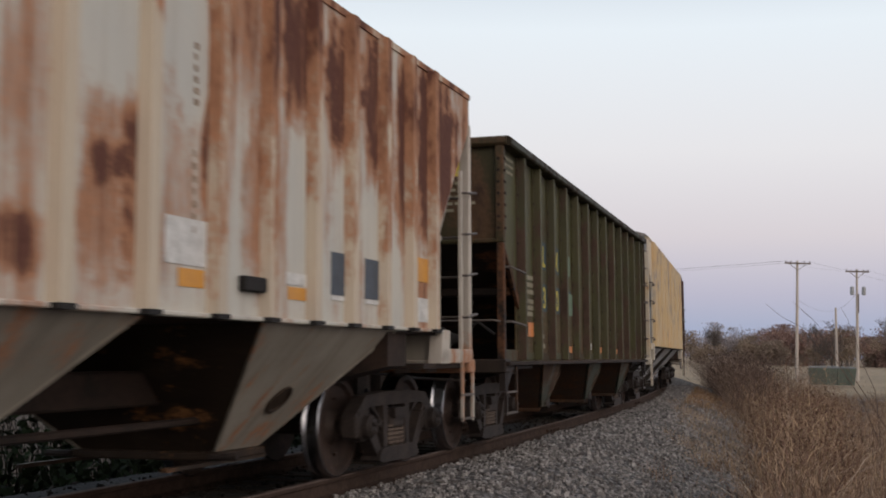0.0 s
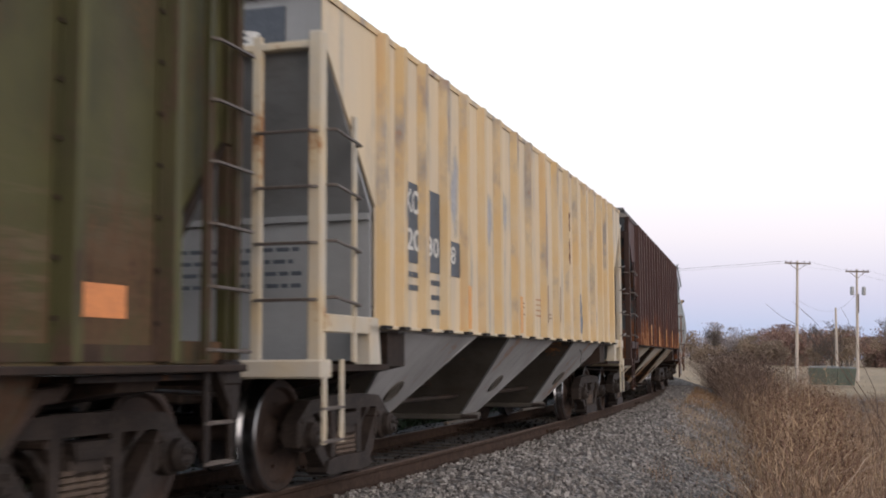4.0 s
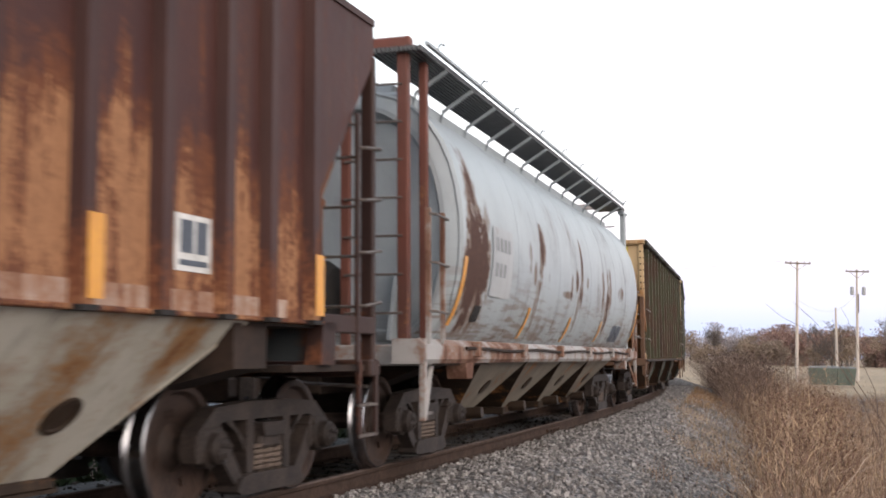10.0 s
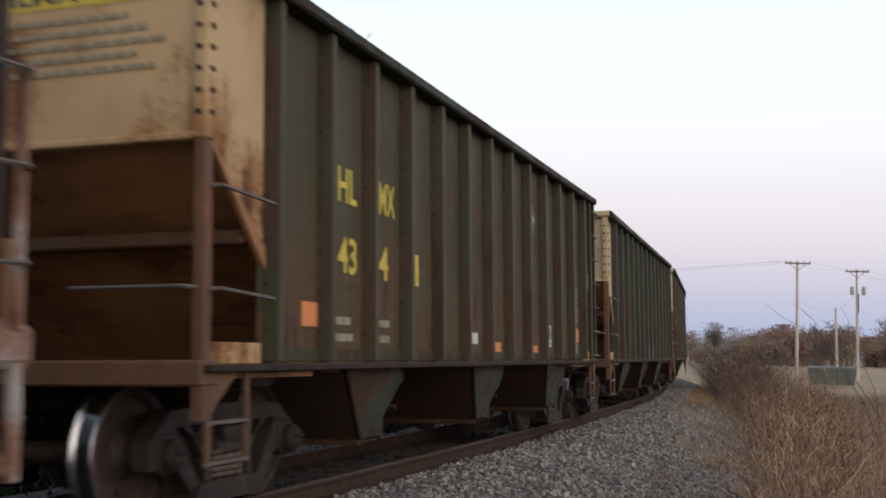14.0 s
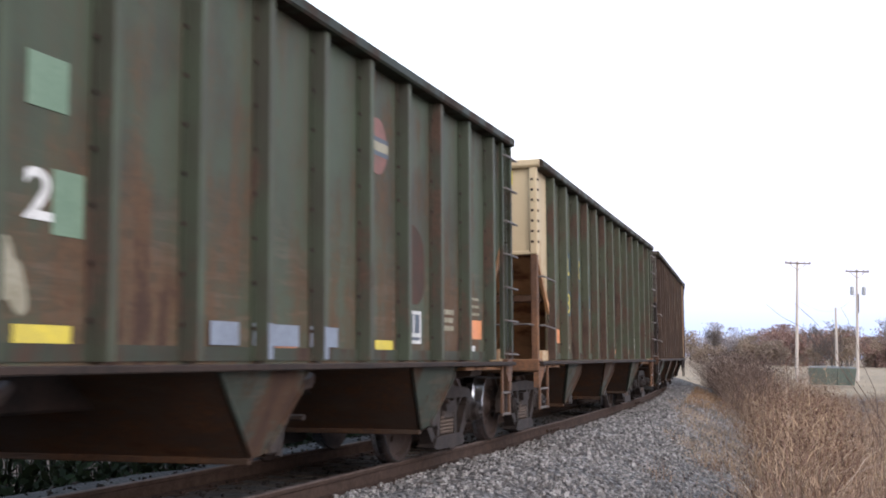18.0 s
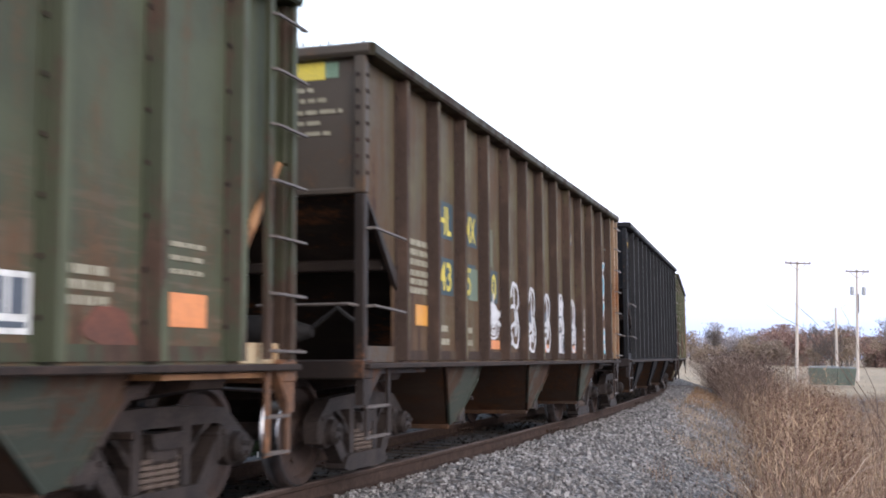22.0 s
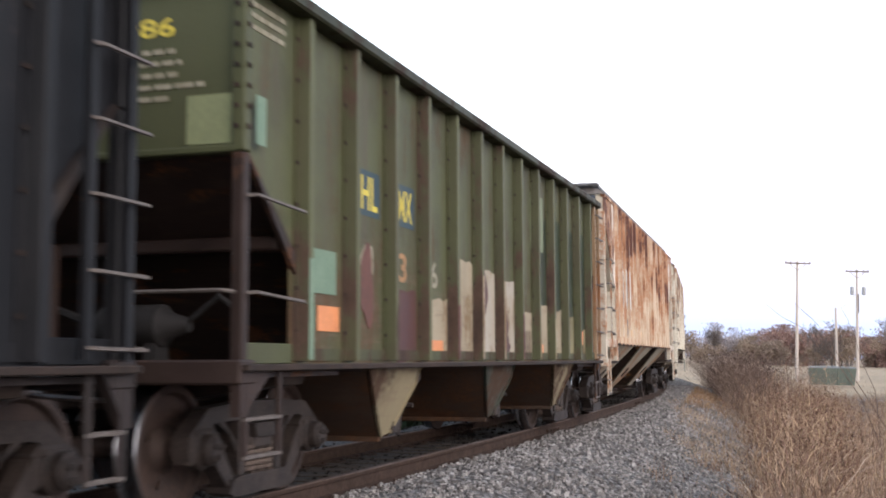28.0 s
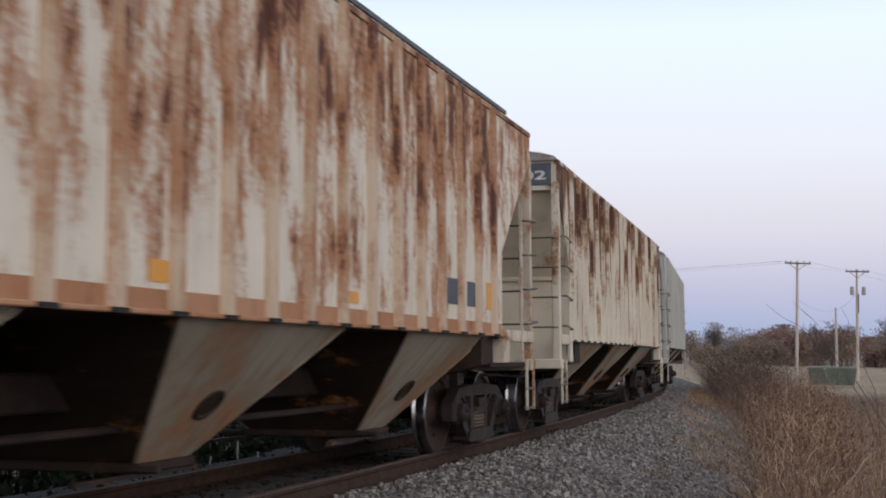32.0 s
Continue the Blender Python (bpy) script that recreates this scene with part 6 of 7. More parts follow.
side_patch("white_sticker", -.45, -.20, 1.20, 1.31, XT, WHITE, car)
stencil_lines(car, -4.95, -4.52, (2.06, 1.97, 1.88, 1.76, 1.68, 1.60), XT, FAINT, .055)
stencil_lines(car, -6.12, -5.58, (3.42, 3.34, 3.26), XT, FAINT, .035)
placard(car, 2.95, 3.25, 1.22, 1.50)
red_logo(car, 2.02, 2.45, 2.66, 3.15)
part("stencil_patch", Shape().box(-.9, 1.12, -6.219, -6.213, 3.20, 3.36), YELLOW, car, "yellow stencil panel")
end_lines(car, -.9, 1.25, (3.10, 3.02, 2.94, 2.86, 2.78), -6.217, FAINT)

# C: cream hopper with grey bays
CREAM, CREAM2 = (0.60, 0.495, 0.345), (0.565, 0.485, 0.365)
CR = dict(rust=(0.40, 0.415, 0.45), rust2=(0.46, 0.43, 0.37))
C_SPOTS = ((-3.48, 2.75, .14, .4, .22), (-2.24, 2.66, .13, .3, .22), (-1.53, 2.8, .12, .2, .16), (-2.95, 2.1, .08, .4, .16), (4.9, 1.9, .12, .5, .2), (5.5, 2.4, .12, .7, .22), (5.45, 1.6, .2, .2, .2), (3.27, 1.7, .07, .3, .25))
c_side = paint("cream_side", 31.0, CREAM, CREAM2, amount=.36, fine=.08, streak=.7, grime=.14, edge=.18, tall=.45, dirt=(0.30, 0.17, 0.07), spots=C_SPOTS, **CR)
c_rib = paint("cream_rib", 32.0, (0.56, 0.41, 0.22), (0.55, 0.45, 0.30), amount=.24, top=.08, fine=.1, streak=.8, grime=.30, edge=.15, rust=(0.42, 0.17, 0.05), rust2=(0.34, 0.32, 0.30), dirt=(0.38, 0.16, 0.05))
c_bay = paint("grey_bay", 33.0, (0.38, 0.385, 0.395), (0.29, 0.295, 0.30), amount=.24, grime=.35, z0=.3, z1=1.3)
# shaded copy of the grey bay paint, for slopes and gates
c_baydark = paint("shaded_grey_bay_slope", 34.0, (0.13, 0.12, 0.105), (0.085, 0.075, 0.065), amount=.25, grime=.5, z0=.3, z1=1.3)
c_end = paint("grey_end", 35.0, (0.30, 0.315, 0.33), (0.25, 0.26, 0.27), amount=.12, grime=.3)
c_frame = paint("grey_frame", 36.0, (0.46, 0.43, 0.37), (0.52, 0.42, 0.27), amount=.3, rust=(0.36, 0.16, 0.06), rust2=(0.30, 0.13, 0.05), grime=.15)
car = couple(covered_hopper("cream covered hopper car with grey hopper bays", c_side, c_rib, c_end, c_end, c_bay, c_baydark, roof_grey, c_frame, boards="mid", yb=5.76, zt=3.83, ribs=(-5.68,) + RIB_LINE[1:-2] + (5.12, 5.82), walkway=False, hr=7.05, yr=6.04), 23.95)
for a, b, z0, z1 in ((-5.10, -4.64, 1.93, 2.66), (-4.46, -3.98, 1.88, 2.66), (-3.72, -3.36, 1.89, 2.24)):
    side_patch("stencil_patch", a, b, z0, z1, CX, SLATE, car, "dark slate paint patch")
side_text("KO", -5.02, -4.66, 2.38, 2.60, CX + .004, WHITE, car)
side_text("20", -5.00, -4.64, 2.04, 2.24, CX + .004, WHITE, car)
side_text("30", -4.42, -4.08, 2.03, 2.22, CX + .004, WHITE, car)
side_text("8", -3.68, -3.53, 2.01, 2.19, CX + .004, WHITE, car)
stencil_lines(car, -5.0, -4.62, (1.80, 1.68), CX, SLATE, .05)
stencil_lines(car, -4.3, -3.95, (1.76, 1.62, 1.48), CX, SLATE, .05)
placard(car, 4.12, 4.48, 1.60, 1.89, CX, WHITE, SLATE)
for y in (-3.26, -1.04):
    side_patch("reflector", y - .05, y + .055, 1.37, 1.81, CX + .078, AMBER, car, "amber reflective strip")
stencil_lines(car, -.70, -.58, (1.74, 1.69), CX, OLD_MARK, .02)
stencil_lines(car, -.9, -.55, (1.60,), CX, OLD_MARK, .02)
stencil_lines(car, .7, 1.0, (1.65, 1.60), CX, OLD_MARK, .02)
stencil_lines(car, .05, .34, (1.82, 1.75, 1.68, 1.61), CX, plain("faded_red_stencil", (0.36, 0.20, 0.13), (0.42, 0.27, 0.17), 9, .7, 0, 0), .02)
stencil_lines(car, 3.48, 3.80, (1.92, 1.84, 1.74), CX, OLD_MARK, .02)
for z in (2.52, 2.70, 2.98, 3.13):
    side_blot("paint_chip", 1.93, z, .05, .07 if z > 2.9 else .10, CX + .075, RUSTSPOT, car, int(z * 10), .3)
side_blot("grey_stain", 3.12, 1.60, .11, .17, CX, GREYBLUE, car, 8, .4)
side_blot("grey_stain", 3.10, 1.88, .06, .16, CX, GREYBLUE, car, 9, .5)
for y, z in ((.42, 1.75), (1.20, 1.78)):
    scribble("scrape", [(y, z + .28), (y + .01, z), (y, z - .22)], .03, CX + .08, RUSTSPOT, car)
part("stencil_patch", Shape().box(-1.2, 1.2, -6.848, -6.842, 3.46, 3.76), SLATE, car)
end_text("KO", -1.0, -.35, 3.62, 3.75, -6.852, WHITE, car)
end_text("20308", -1.0, 1.0, 3.47, 3.59, -6.852, WHITE, car)
end_lines(car, -.9, 1.2, (1.95, 1.85, 1.75, 1.65), -6.035, SLATE)
scribble("sprayed_tag", [(3.55, 1.22), (3.75, 1.12), (3.62, 1.02), (3.80, .98), (3.90, 1.08)], .025, 1.40, BLACK, car)

# D: brown hopper
DB = dict(rust=(0.31, 0.155, 0.08), rust2=(0.15, 0.058, 0.03), core=.16)
D_SPOTS = ((-3.40, 2.25, .09, .75, .30), (-2.66, 1.95, .11, .50, .24), (-2.04, 3.05, .07, .3, .18), (-1.42, 1.75, .2, .35, .17), (-1.22, 1.85, .10, .32, .22), (1.60, 3.0, .10, .9, .2), (1.62, 2.0, .22, .75, .24), (2.3, 2.2, .2, .7, .20), (2.95, 2.0, .3, .6, .17), (3.7, 1.9, .3, .55, .17), (3.62, 2.5, .08, .5, .16), (4.4, 2.0, .3, .45, .15), (4.95, 1.9, .2, .5, .14), (5.6, 1.9, .2, .5, .12))
d_side = paint("brown_side", 41.0, (0.060, 0.0235, 0.020), (0.073, 0.028, 0.0225), spots=D_SPOTS, amount=.36, top=-.05, low=.14, fine=.28, tall=.5, streak=.7, freq=7.5, grime=.25, edge=.2, z0=1.3, z1=3.0, **DB)
d_rib = paint("brown_rib", 42.0, (0.070, 0.034, 0.029), (0.056, 0.027, 0.024), amount=.30, top=-.06, low=.16, fine=.2, tall=.5, streak=.7, grime=.2, edge=.14, z0=1.3, z1=2.4, **DB)
d_bay = paint("pale_bay", 43.0, (0.46, 0.44, 0.38), (0.30, 0.275, 0.225), amount=.40, top=.03, fine=.25, edge=.2, streak=.3, grime=.7, z0=.3, z1=1.3, rust=(0.20, 0.09, 0.04), rust2=(0.30, 0.16, 0.07))
d_end = paint("brown_end", 44.0, (0.046, 0.024, 0.02), (0.036, 0.02, 0.018), amount=.25, low=.05, **DB)
d_slope = paint("brown_slope", 45.0, (0.06, 0.07, 0.075), (0.045, 0.05, 0.055), amount=.45, low=.10, fine=.05, streak=.2, rust=(0.07, 0.032, 0.02), rust2=(0.16, 0.065, 0.03), z0=1.0, z1=3.3)
car = couple(covered_hopper("dark brown covered hopper car with rust runs", d_side, d_rib, d_end, d_slope, d_bay, bay_dark, roof_grey, d_end, zt=3.87, yb=5.66, boards="edge", hl=6.95, ribs=(-5.63, -5.14, -4.56, -3.98, -3.26, -2.60, -1.95, -1.13, -.47, .38, 1.10, 1.80, 2.52, 3.26, 3.97, 4.67, 5.25, 5.90), hr=7.12, yr=6.12), 39.2)
for a, b, z0, z1 in ((-5.54, -5.21, 2.03, 2.62), (-5.02, -4.64, 1.96, 2.64), (-4.46, -4.08, 1.96, 2.30)):
    side_patch("stencil_patch", a, b, z0, z1, CX, SLATE, car, "slate grey paint patch")
d_strip = paint("pale_rusted_strip", 46.0, (0.42, 0.33, 0.27), (0.34, 0.24, 0.19), (0.13, 0.055, 0.035), (0.26, 0.13, 0.075), .5, fine=.3, edge=.2, streak=.6, freq=7.0, grime=.4)
part("sill_plate", Shape().box(CX - .008, CX - .002, -5.58, 5.58, 1.345, 1.47), d_strip, car, "pale worn strip along the sill")
side_text("KO", -5.49, -5.23, 2.41, 2.61, CX + .004, WHITE, car)
side_text("20", -5.49, -5.23, 2.07, 2.26, CX + .004, WHITE, car)
side_text("56", -4.95, -4.68, 2.06, 2.25, CX + .004, WHITE, car)
side_text("9", -4.34, -4.18, 2.05, 2.25, CX + .004, WHITE, car)
for y in (-3.26, -1.09, 1.14, 3.30, 5.93):
    side_patch("reflector", y - .06, y + .07, 1.37, 1.81, CX + .085, AMBER, car, "amber reflective strip")
placard(car, 4.16, 4.56, 1.58, 1.92, CX, WHITE, SLATE)
side_patch("pale_patch", -.24, .26, 1.47, 1.94, CX, paint("pale_rust_patch", 47.0, (0.40, 0.25, 0.18), (0.32, 0.18, 0.12), (0.10, 0.045, 0.03), (0.24, 0.11, 0.06), .5, fine=.3, edge=.25), car)
part("stencil_patch", Shape().box(.2, 1.44, -6.994, -6.983, 3.60, 3.86), plain("black_board", (0.03, 0.035, 0.04), (0.045, 0.05, 0.055), 4.0, .7), car)
end_text("KO", .99, 1.19, 3.76, 3.86, -6.999, WHITE, car)
end_text("20569", 1.0, 1.38, 3.62, 3.73, -6.999, WHITE, car)

# E: rounded pale grey hopper
ER = dict(rust=(0.085, 0.047, 0.037), rust2=(0.20, 0.14, 0.105))
E_SPOTS = ((-5.50, 2.40, .24, .75, .30), (-5.36, 1.85, .48, .55, .30), (-5.05, 2.25, .24, .48, .27), (-2.35, 2.32, .10, .40, .27), (-2.23, 2.50, .14, .26, .24), (-2.48, 1.80, .11, .34, .24), (-2.97, 2.30, .10, .18, .24), (-2.68, 2.10, .08, .14, .22), (.43, 2.32, .10, .52, .28), (.26, 1.78, .11, .32, .25), (.05, 2.18, .11, .16, .26), (-.58, 1.96, .36, .05, .22), (-.32, 2.10, .06, .18, .22), (2.34, 2.20, .10, .34, .25), (2.50, 1.85, .10, .30, .2), (3.06, 2.20, .14, .40, .28), (2.78, 1.78, .16, .36, .26), (2.80, 2.20, .10, .28, .24), (4.20, 2.20, .28, .13, .24), (6.05, 1.75, .10, .28, .24), (6.25, 2.1, .08, .2, .24), (6.33, 2.5, .05, .35, .24), (-1.86, 2.12, .08, .10, .2), (.90, 2.22, .08, .08, .2))
e_body = paint("pale_grey_shell", 51.0, (0.34, 0.385, 0.405), (0.305, 0.345, 0.365), amount=.13, low=.05, fine=.18, streak=.5, grime=.10, edge=.32, z0=1.2, z1=2.4, rough=.42, spots=E_SPOTS, freq=4.0, scuff=.75, **ER)
e_end = paint("grey_end_sheet", 52.0, (0.36, 0.40, 0.42), (0.31, 0.35, 0.37), amount=.12, grime=.25)
e_sill = paint("rusty_grey_sill", 53.0, (0.34, 0.33, 0.32), (0.27, 0.26, 0.25), amount=.50, fine=.2, streak=.2, rust=(0.13, 0.065, 0.045), rust2=(0.24, 0.14, 0.10), grime=.3, z0=1.0, z1=1.3)
e_frame = paint("red_brown_frame", 54.0, (0.15, 0.055, 0.04), (0.11, 0.048, 0.037), amount=.2, grime=.3)
e_bay = paint("brown_grey_bay", 55.0, (0.21, 0.185, 0.15), (0.15, 0.13, 0.105), amount=.3, grime=.5, z0=.3, z1=1.1)
car = couple(round_hopper("pale grey rounded hopper car with brown rust runs", e_body, e_end, e_sill, e_frame, e_bay, bay_dark), 54.25)


def shell(z):
    """Half width of the rounded shell at height z."""
    s = (z - 2.30) / (1.54 if z > 2.30 else 1.2474)
    return 1.67 * max(0.0, 1 - s * s) ** (.28 if z > 2.30 else .17)


def shell_mark(name, outline, m, parent, label="", lift=.008):
    """A flat mark given by rows of (z, y0, y1), laid on the rounded shell."""
    vs, fs = [], []
    for z, y0, y1 in outline:
        vs += [(shell(z) + lift, y0, z), (shell(z) + lift, (y0 + y1) / 2, z), (shell(z) + lift, y1, z)]
    for i in range(len(outline) - 1):
        for j in (0, 1):
            fs.append((3 * i + j, 3 * i + j + 1, 3 * i + j + 4, 3 * i + j + 3))
    return part(name, Shape().add(vs, fs), m, parent, label)


for y, z0, z1 in ((-5.90, 1.39, 2.08), (-2.83, 1.31, 1.69), (-.19, 1.30, 1.65), (2.45, 1.34, 1.67), (6.20, 1.40, 2.12)):
    shell_mark("reflector", [(z, y + .12 * (z - z0) - .06, y + .12 * (z - z0) + .05) for z in np.linspace(z0, z1, 8)], AMBER, car, "amber reflective strip", .014)
for y in (3.76, 4.22):
    shell_mark("data_panel", [(z, y, y + .40) for z in np.linspace(1.36, 1.64, 5)], SLATE, car, "dark data panel", .012)
shell_mark("data_panel", [(z, -5.22, -4.98) for z in np.linspace(1.45, 1.62, 4)], BLACK, car, "", .014)
e_patch = paint("pale_number_patch", 57.0, (0.40, 0.42, 0.43), (0.35, 0.37, 0.385), (0.22, 0.17, 0.13), (0.30, 0.26, 0.22), .22, fine=.2, grime=.2)
shell_mark("number_patch", [(z, -4.80, -3.92) for z in np.linspace(1.74, 2.50, 10)], e_patch, car, "paler painted number patch", .010)
FADED_GREY = plain("faded_grey_stencil", (0.17, 0.18, 0.185), (0.30, 0.32, 0.33), 16, .7, 0, 0)
for z, n in ((2.24, 4), (1.96, 3)):
    for i in range(n):
        shell_mark("faded_mark", [(q, -4.68 + .17 * i, -4.56 + .17 * i) for q in np.linspace(z, z + .15, 4)], FADED_GREY, car, "", .014)
part("brake_drum", Shape().lathe([(-.28, 0), (-.26, .30), (-.20, .36), (.10, .37), (.20, .30), (.26, 0)], 22, (.26, -6.25, 1.67)), BLACK, car, smooth=True)

# F, G, H: green hoppers with cream ends
CREAM_E = (0.50, 0.40, 0.25)
SLOPE_O = (0.46, 0.25, 0.12)
car = couple(green_car(61, (0.066, 0.068, 0.034), (0.066, 0.060, 0.034), .55, (0.50, 0.36, 0.20), .25, (0.34, 0.17, 0.08), "olive green open hopper car with a tan end", rust=.28), 68.9)
road_marks(car, ("43", "4", "1"), YELLOW, None)
end_board(car, "HLMX 43481", YELLOW, DARKTXT, FAINT)
reflectors(car, ((-4.80, 1.30, .38, .18), (.22, 1.14, .42, .11), (2.02, 1.13, .44, .10), (4.70, 1.30, .44, .21)))
side_patch("white_sticker", -.60, -.32, 1.22, 1.34, XT, WHITE, car)
placard(car, 2.90, 3.26, 1.22, 1.51, XT, WHITE, SLATE)
red_logo(car, 1.86, 2.34, 2.64, 3.10)
stencil_lines(car, 4.66, 5.05, (2.06, 1.97, 1.88, 1.76, 1.68, 1.60), XT, FAINT, .055)
side_patch("grey_blue_patch", 4.66, 5.05, 1.13, 1.28, XT, GREYBLUE, car)
for i, y in enumerate((-1.5, -.6, .35, 1.3)):
    drip_lines(car, y, 1.9, 3.3, RUSTSPOT, 70 + i, 2)
scribble("rust_line", [(-1.9, 2.75), (-1.2, 2.70), (-.5, 2.62), (.2, 2.64), (.55, 2.55)], .03, XT, RUSTSPOT, car)

car = couple(green_car(63, GREEN, (0.062, 0.062, 0.044), .45, CREAM_E, .16, SLOPE_O, "green open hopper car with a cream end", rust=.24), 82.78)
road_marks(car, ("43", "", ""))
side_patch("stencil_patch", -3.50, -2.88, 1.40, 2.08, XT - .002, MINT, car)
side_text("23", -3.40, -2.95, 1.74, 2.00, XT, WHITE, car)
side_text("2", -2.37, -2.15, 1.74, 2.00, XT, WHITE, car)
side_patch("stencil_patch", -2.37, -2.05, 2.30, 2.57, XT, MINT, car)
side_patch("stencil_patch", -2.15, -1.90, 1.68, 2.01, XT - .002, MINT, car)
end_board(car, "HLMX 43232", YELLOW, DARKTXT, FAINT)
reflectors(car, ((-5.05, 1.29, .50, .19), (4.70, 1.27, .44, .20)))
side_patch("reflector", -2.42, -1.98, 1.13, 1.23, XT, YELLOW, car)
side_patch("reflector", 2.1, 2.5, 1.12, 1.22, XT, YELLOW, car)
for y0, y1 in ((-.62, -.26), (-.06, .62), (.82, 1.30)):
    side_patch("grey_blue_patch", y0, y1, 1.15, 1.30, XT + .012, GREYBLUE, car)
for y in (.02, .91):
    part("painted_post_face", Shape().box(XP + .001, XP + .005, y - .033, y + .033, 1.06, 1.30), GREYBLUE, car)
reflectors(car, ((.28, 1.11, .34, .11),))
red_logo(car, 1.90, 2.36, 2.62, 3.12)
side_blot("rust_spot", 3.02, 1.92, .33, .35, XT, plain("dark_rust_spot", (0.066, 0.031, 0.022), (0.045, 0.03, 0.022), 3.0, .85), car, 5, .12, "round dark rust spot")
placard(car, 2.80, 3.22, 1.20, 1.50)
stencil_lines(car, 3.70, 4.18, (1.50, 1.42, 1.34), XT, FAINT, .05)
stencil_lines(car, 4.66, 5.05, (1.68, 1.60, 1.52), XT, FAINT, .03)
side_patch("white_sticker", 4.72, 4.90, 1.14, 1.20, XT, WHITE, car)
for i in range(5):
    side_blot("sprayed_blot", -4.15 + .42 * i, 1.45 + .08 * (i % 2), .12, .17, XT, FAINT, car, 40 + i, .5)

car = couple(green_car(65, (0.080, 0.090, 0.052), (0.068, 0.078, 0.048), .58, CREAM_E, .14, SLOPE_O, "green open hopper car with a cream end and yellow numbers", rust=.18), 96.52)
road_marks(car, ("43", "2", "96"))
side_patch("stencil_patch", -2.36, -2.03, 2.28, 2.57, XT, plain("teal_patch", (0.085, 0.125, 0.105), (0.075, 0.11, 0.095), 4, .6, 0, 0), car)
end_board(car, "HLMX 43296", YELLOW, DARKTXT, FAINT)
reflectors(car, ((-5.02, 1.28, .42, .19), (-2.58, 1.12, .40, .10), (-3.62, 1.055, .30, .05), (.38, 1.12, .38, .10), (2.22, 1.11, .36, .10), (4.66, 1.25, .40, .20)))
placard(car, 3.10, 3.46, 1.18, 1.48)
red_logo(car, 1.95, 2.38, 2.62, 3.12)
stencil_lines(car, 3.70, 4.10, (1.50, 1.42, 1.34), XT, FAINT, .05)
stencil_lines(car, 4.66, 5.05, (1.72, 1.64, 1.56), XT, FAINT, .03)
drip_lines(car, 1.05, 1.6, 3.4, RUSTSPOT, 91, 3)
drip_lines(car, .30, 1.9, 3.2, RUSTSPOT, 92, 1)
side_blot("rust_spot", 4.10, 1.22, .22, .13, XT, RUSTSPOT, car, 12, .3)

# I: brown-olive hopper with graffiti
tan_lad = paint("tan_ladder", 77.0, (0.31, 0.22, 0.135), (0.25, 0.16, 0.095), (0.16, 0.07, 0.035), (0.28, 0.13, 0.06), .4, fine=.2)
car = couple(green_car(71, (0.112, 0.092, 0.042), (0.092, 0.07, 0.043), .80, (0.085, 0.070, 0.055), .35, (0.035, 0.026, 0.022), "brown-olive open hopper car covered with white graffiti", True, tan_lad, .34), 110.14)
road_marks(car, ("43", "5", "10"))
side_patch("stencil_patch", -2.51, -2.19, 2.10, 2.52, XT, plain("teal_fade", (0.105, 0.125, 0.075), (0.095, 0.105, 0.065), 4, .6, 0, 0), car)
side_patch("stencil_patch", -3.14, -2.82, 1.68, 2.02, XT, plain("teal_pale", (0.13, 0.17, 0.12), (0.11, 0.14, 0.10), 4, .6, 0, 0), car)
side_patch("reflector", -4.86, -4.42, 1.37, 1.56, XT, AMBER, car, "amber reflective sticker")
reflectors(car, ((-2.32, 1.17, .42, .10), (.30, 1.15, .40, .10), (2.2, 1.15, .36, .10), (4.98, 1.35, .14, .2)))
stencil_lines(car, -5.02, -4.50, (2.10, 2.01, 1.92, 1.82, 1.74, 1.66), XT, FAINT, .055)
part("stencil_patch", Shape().box(.2, 1.18, -6.219, -6.213, 3.37, 3.52), YELLOW, car)
part("stencil_patch", Shape().box(1.185, 1.30, -6.219, -6.213, 3.38, 3.51), MINT, car)
end_lines(car, .1, 1.38, (3.27, 3.18, 3.08, 2.99, 2.90), -6.217, FAINT)
red_logo(car, 1.95, 2.32, 2.62, 3.08, plain("pinkish_emblem", (0.20, 0.085, 0.06), (0.16, 0.075, 0.05), 4, .7, 0, 0))


STROKES = (((.38, .75), (.17, .97), (.03, .87), (.05, .57), (.14, .26), (.27, .08), (.46, .08), (.49, .16), (.37, .31), (.67, .38)),
           ((.38, .75), (.51, .95), (.67, .96), (.89, .88), (.94, .70), (.81, .57)),
           ((.81, .57), (.94, .44), (1.0, .26), (.89, .06), (.67, .02), (.46, .08)),
           ((.61, .94), (.64, .73), (.67, .49), (.72, .21), (.81, .29), (.77, .55)), ((.23, .58), (.44, .61), (.72, .64)))


def bubble(y, z, w, h, seed, dark=0):
    """One sprayed bubble letter: white outlines, dark and pale fills inside."""
    r = random.Random(seed)
    for i in range(dark):
        side_blot("graffiti_shade", y + w * r.uniform(.3, .7), z + h * r.uniform(.25, .62), w * .24, h * .09, XT + .001 + .0004 * i, DARKTXT, car, seed + i, .5)
        side_blot("graffiti_fill", y + w * r.uniform(.25, .7), z + h * r.uniform(.15, .5), w * .14, h * .05, XT + .003 + .0004 * i, SPRAY, car, seed + 40 + i, .6)
    for st in STROKES[:4 if dark else 5]:
        scribble("graffiti_stroke", [(y + w * (p + r.uniform(-.03, .03)), z + h * (q + r.uniform(-.02, .02))) for p, q in st], .05, XT + .005, SPRAY, car, "white sprayed outline")


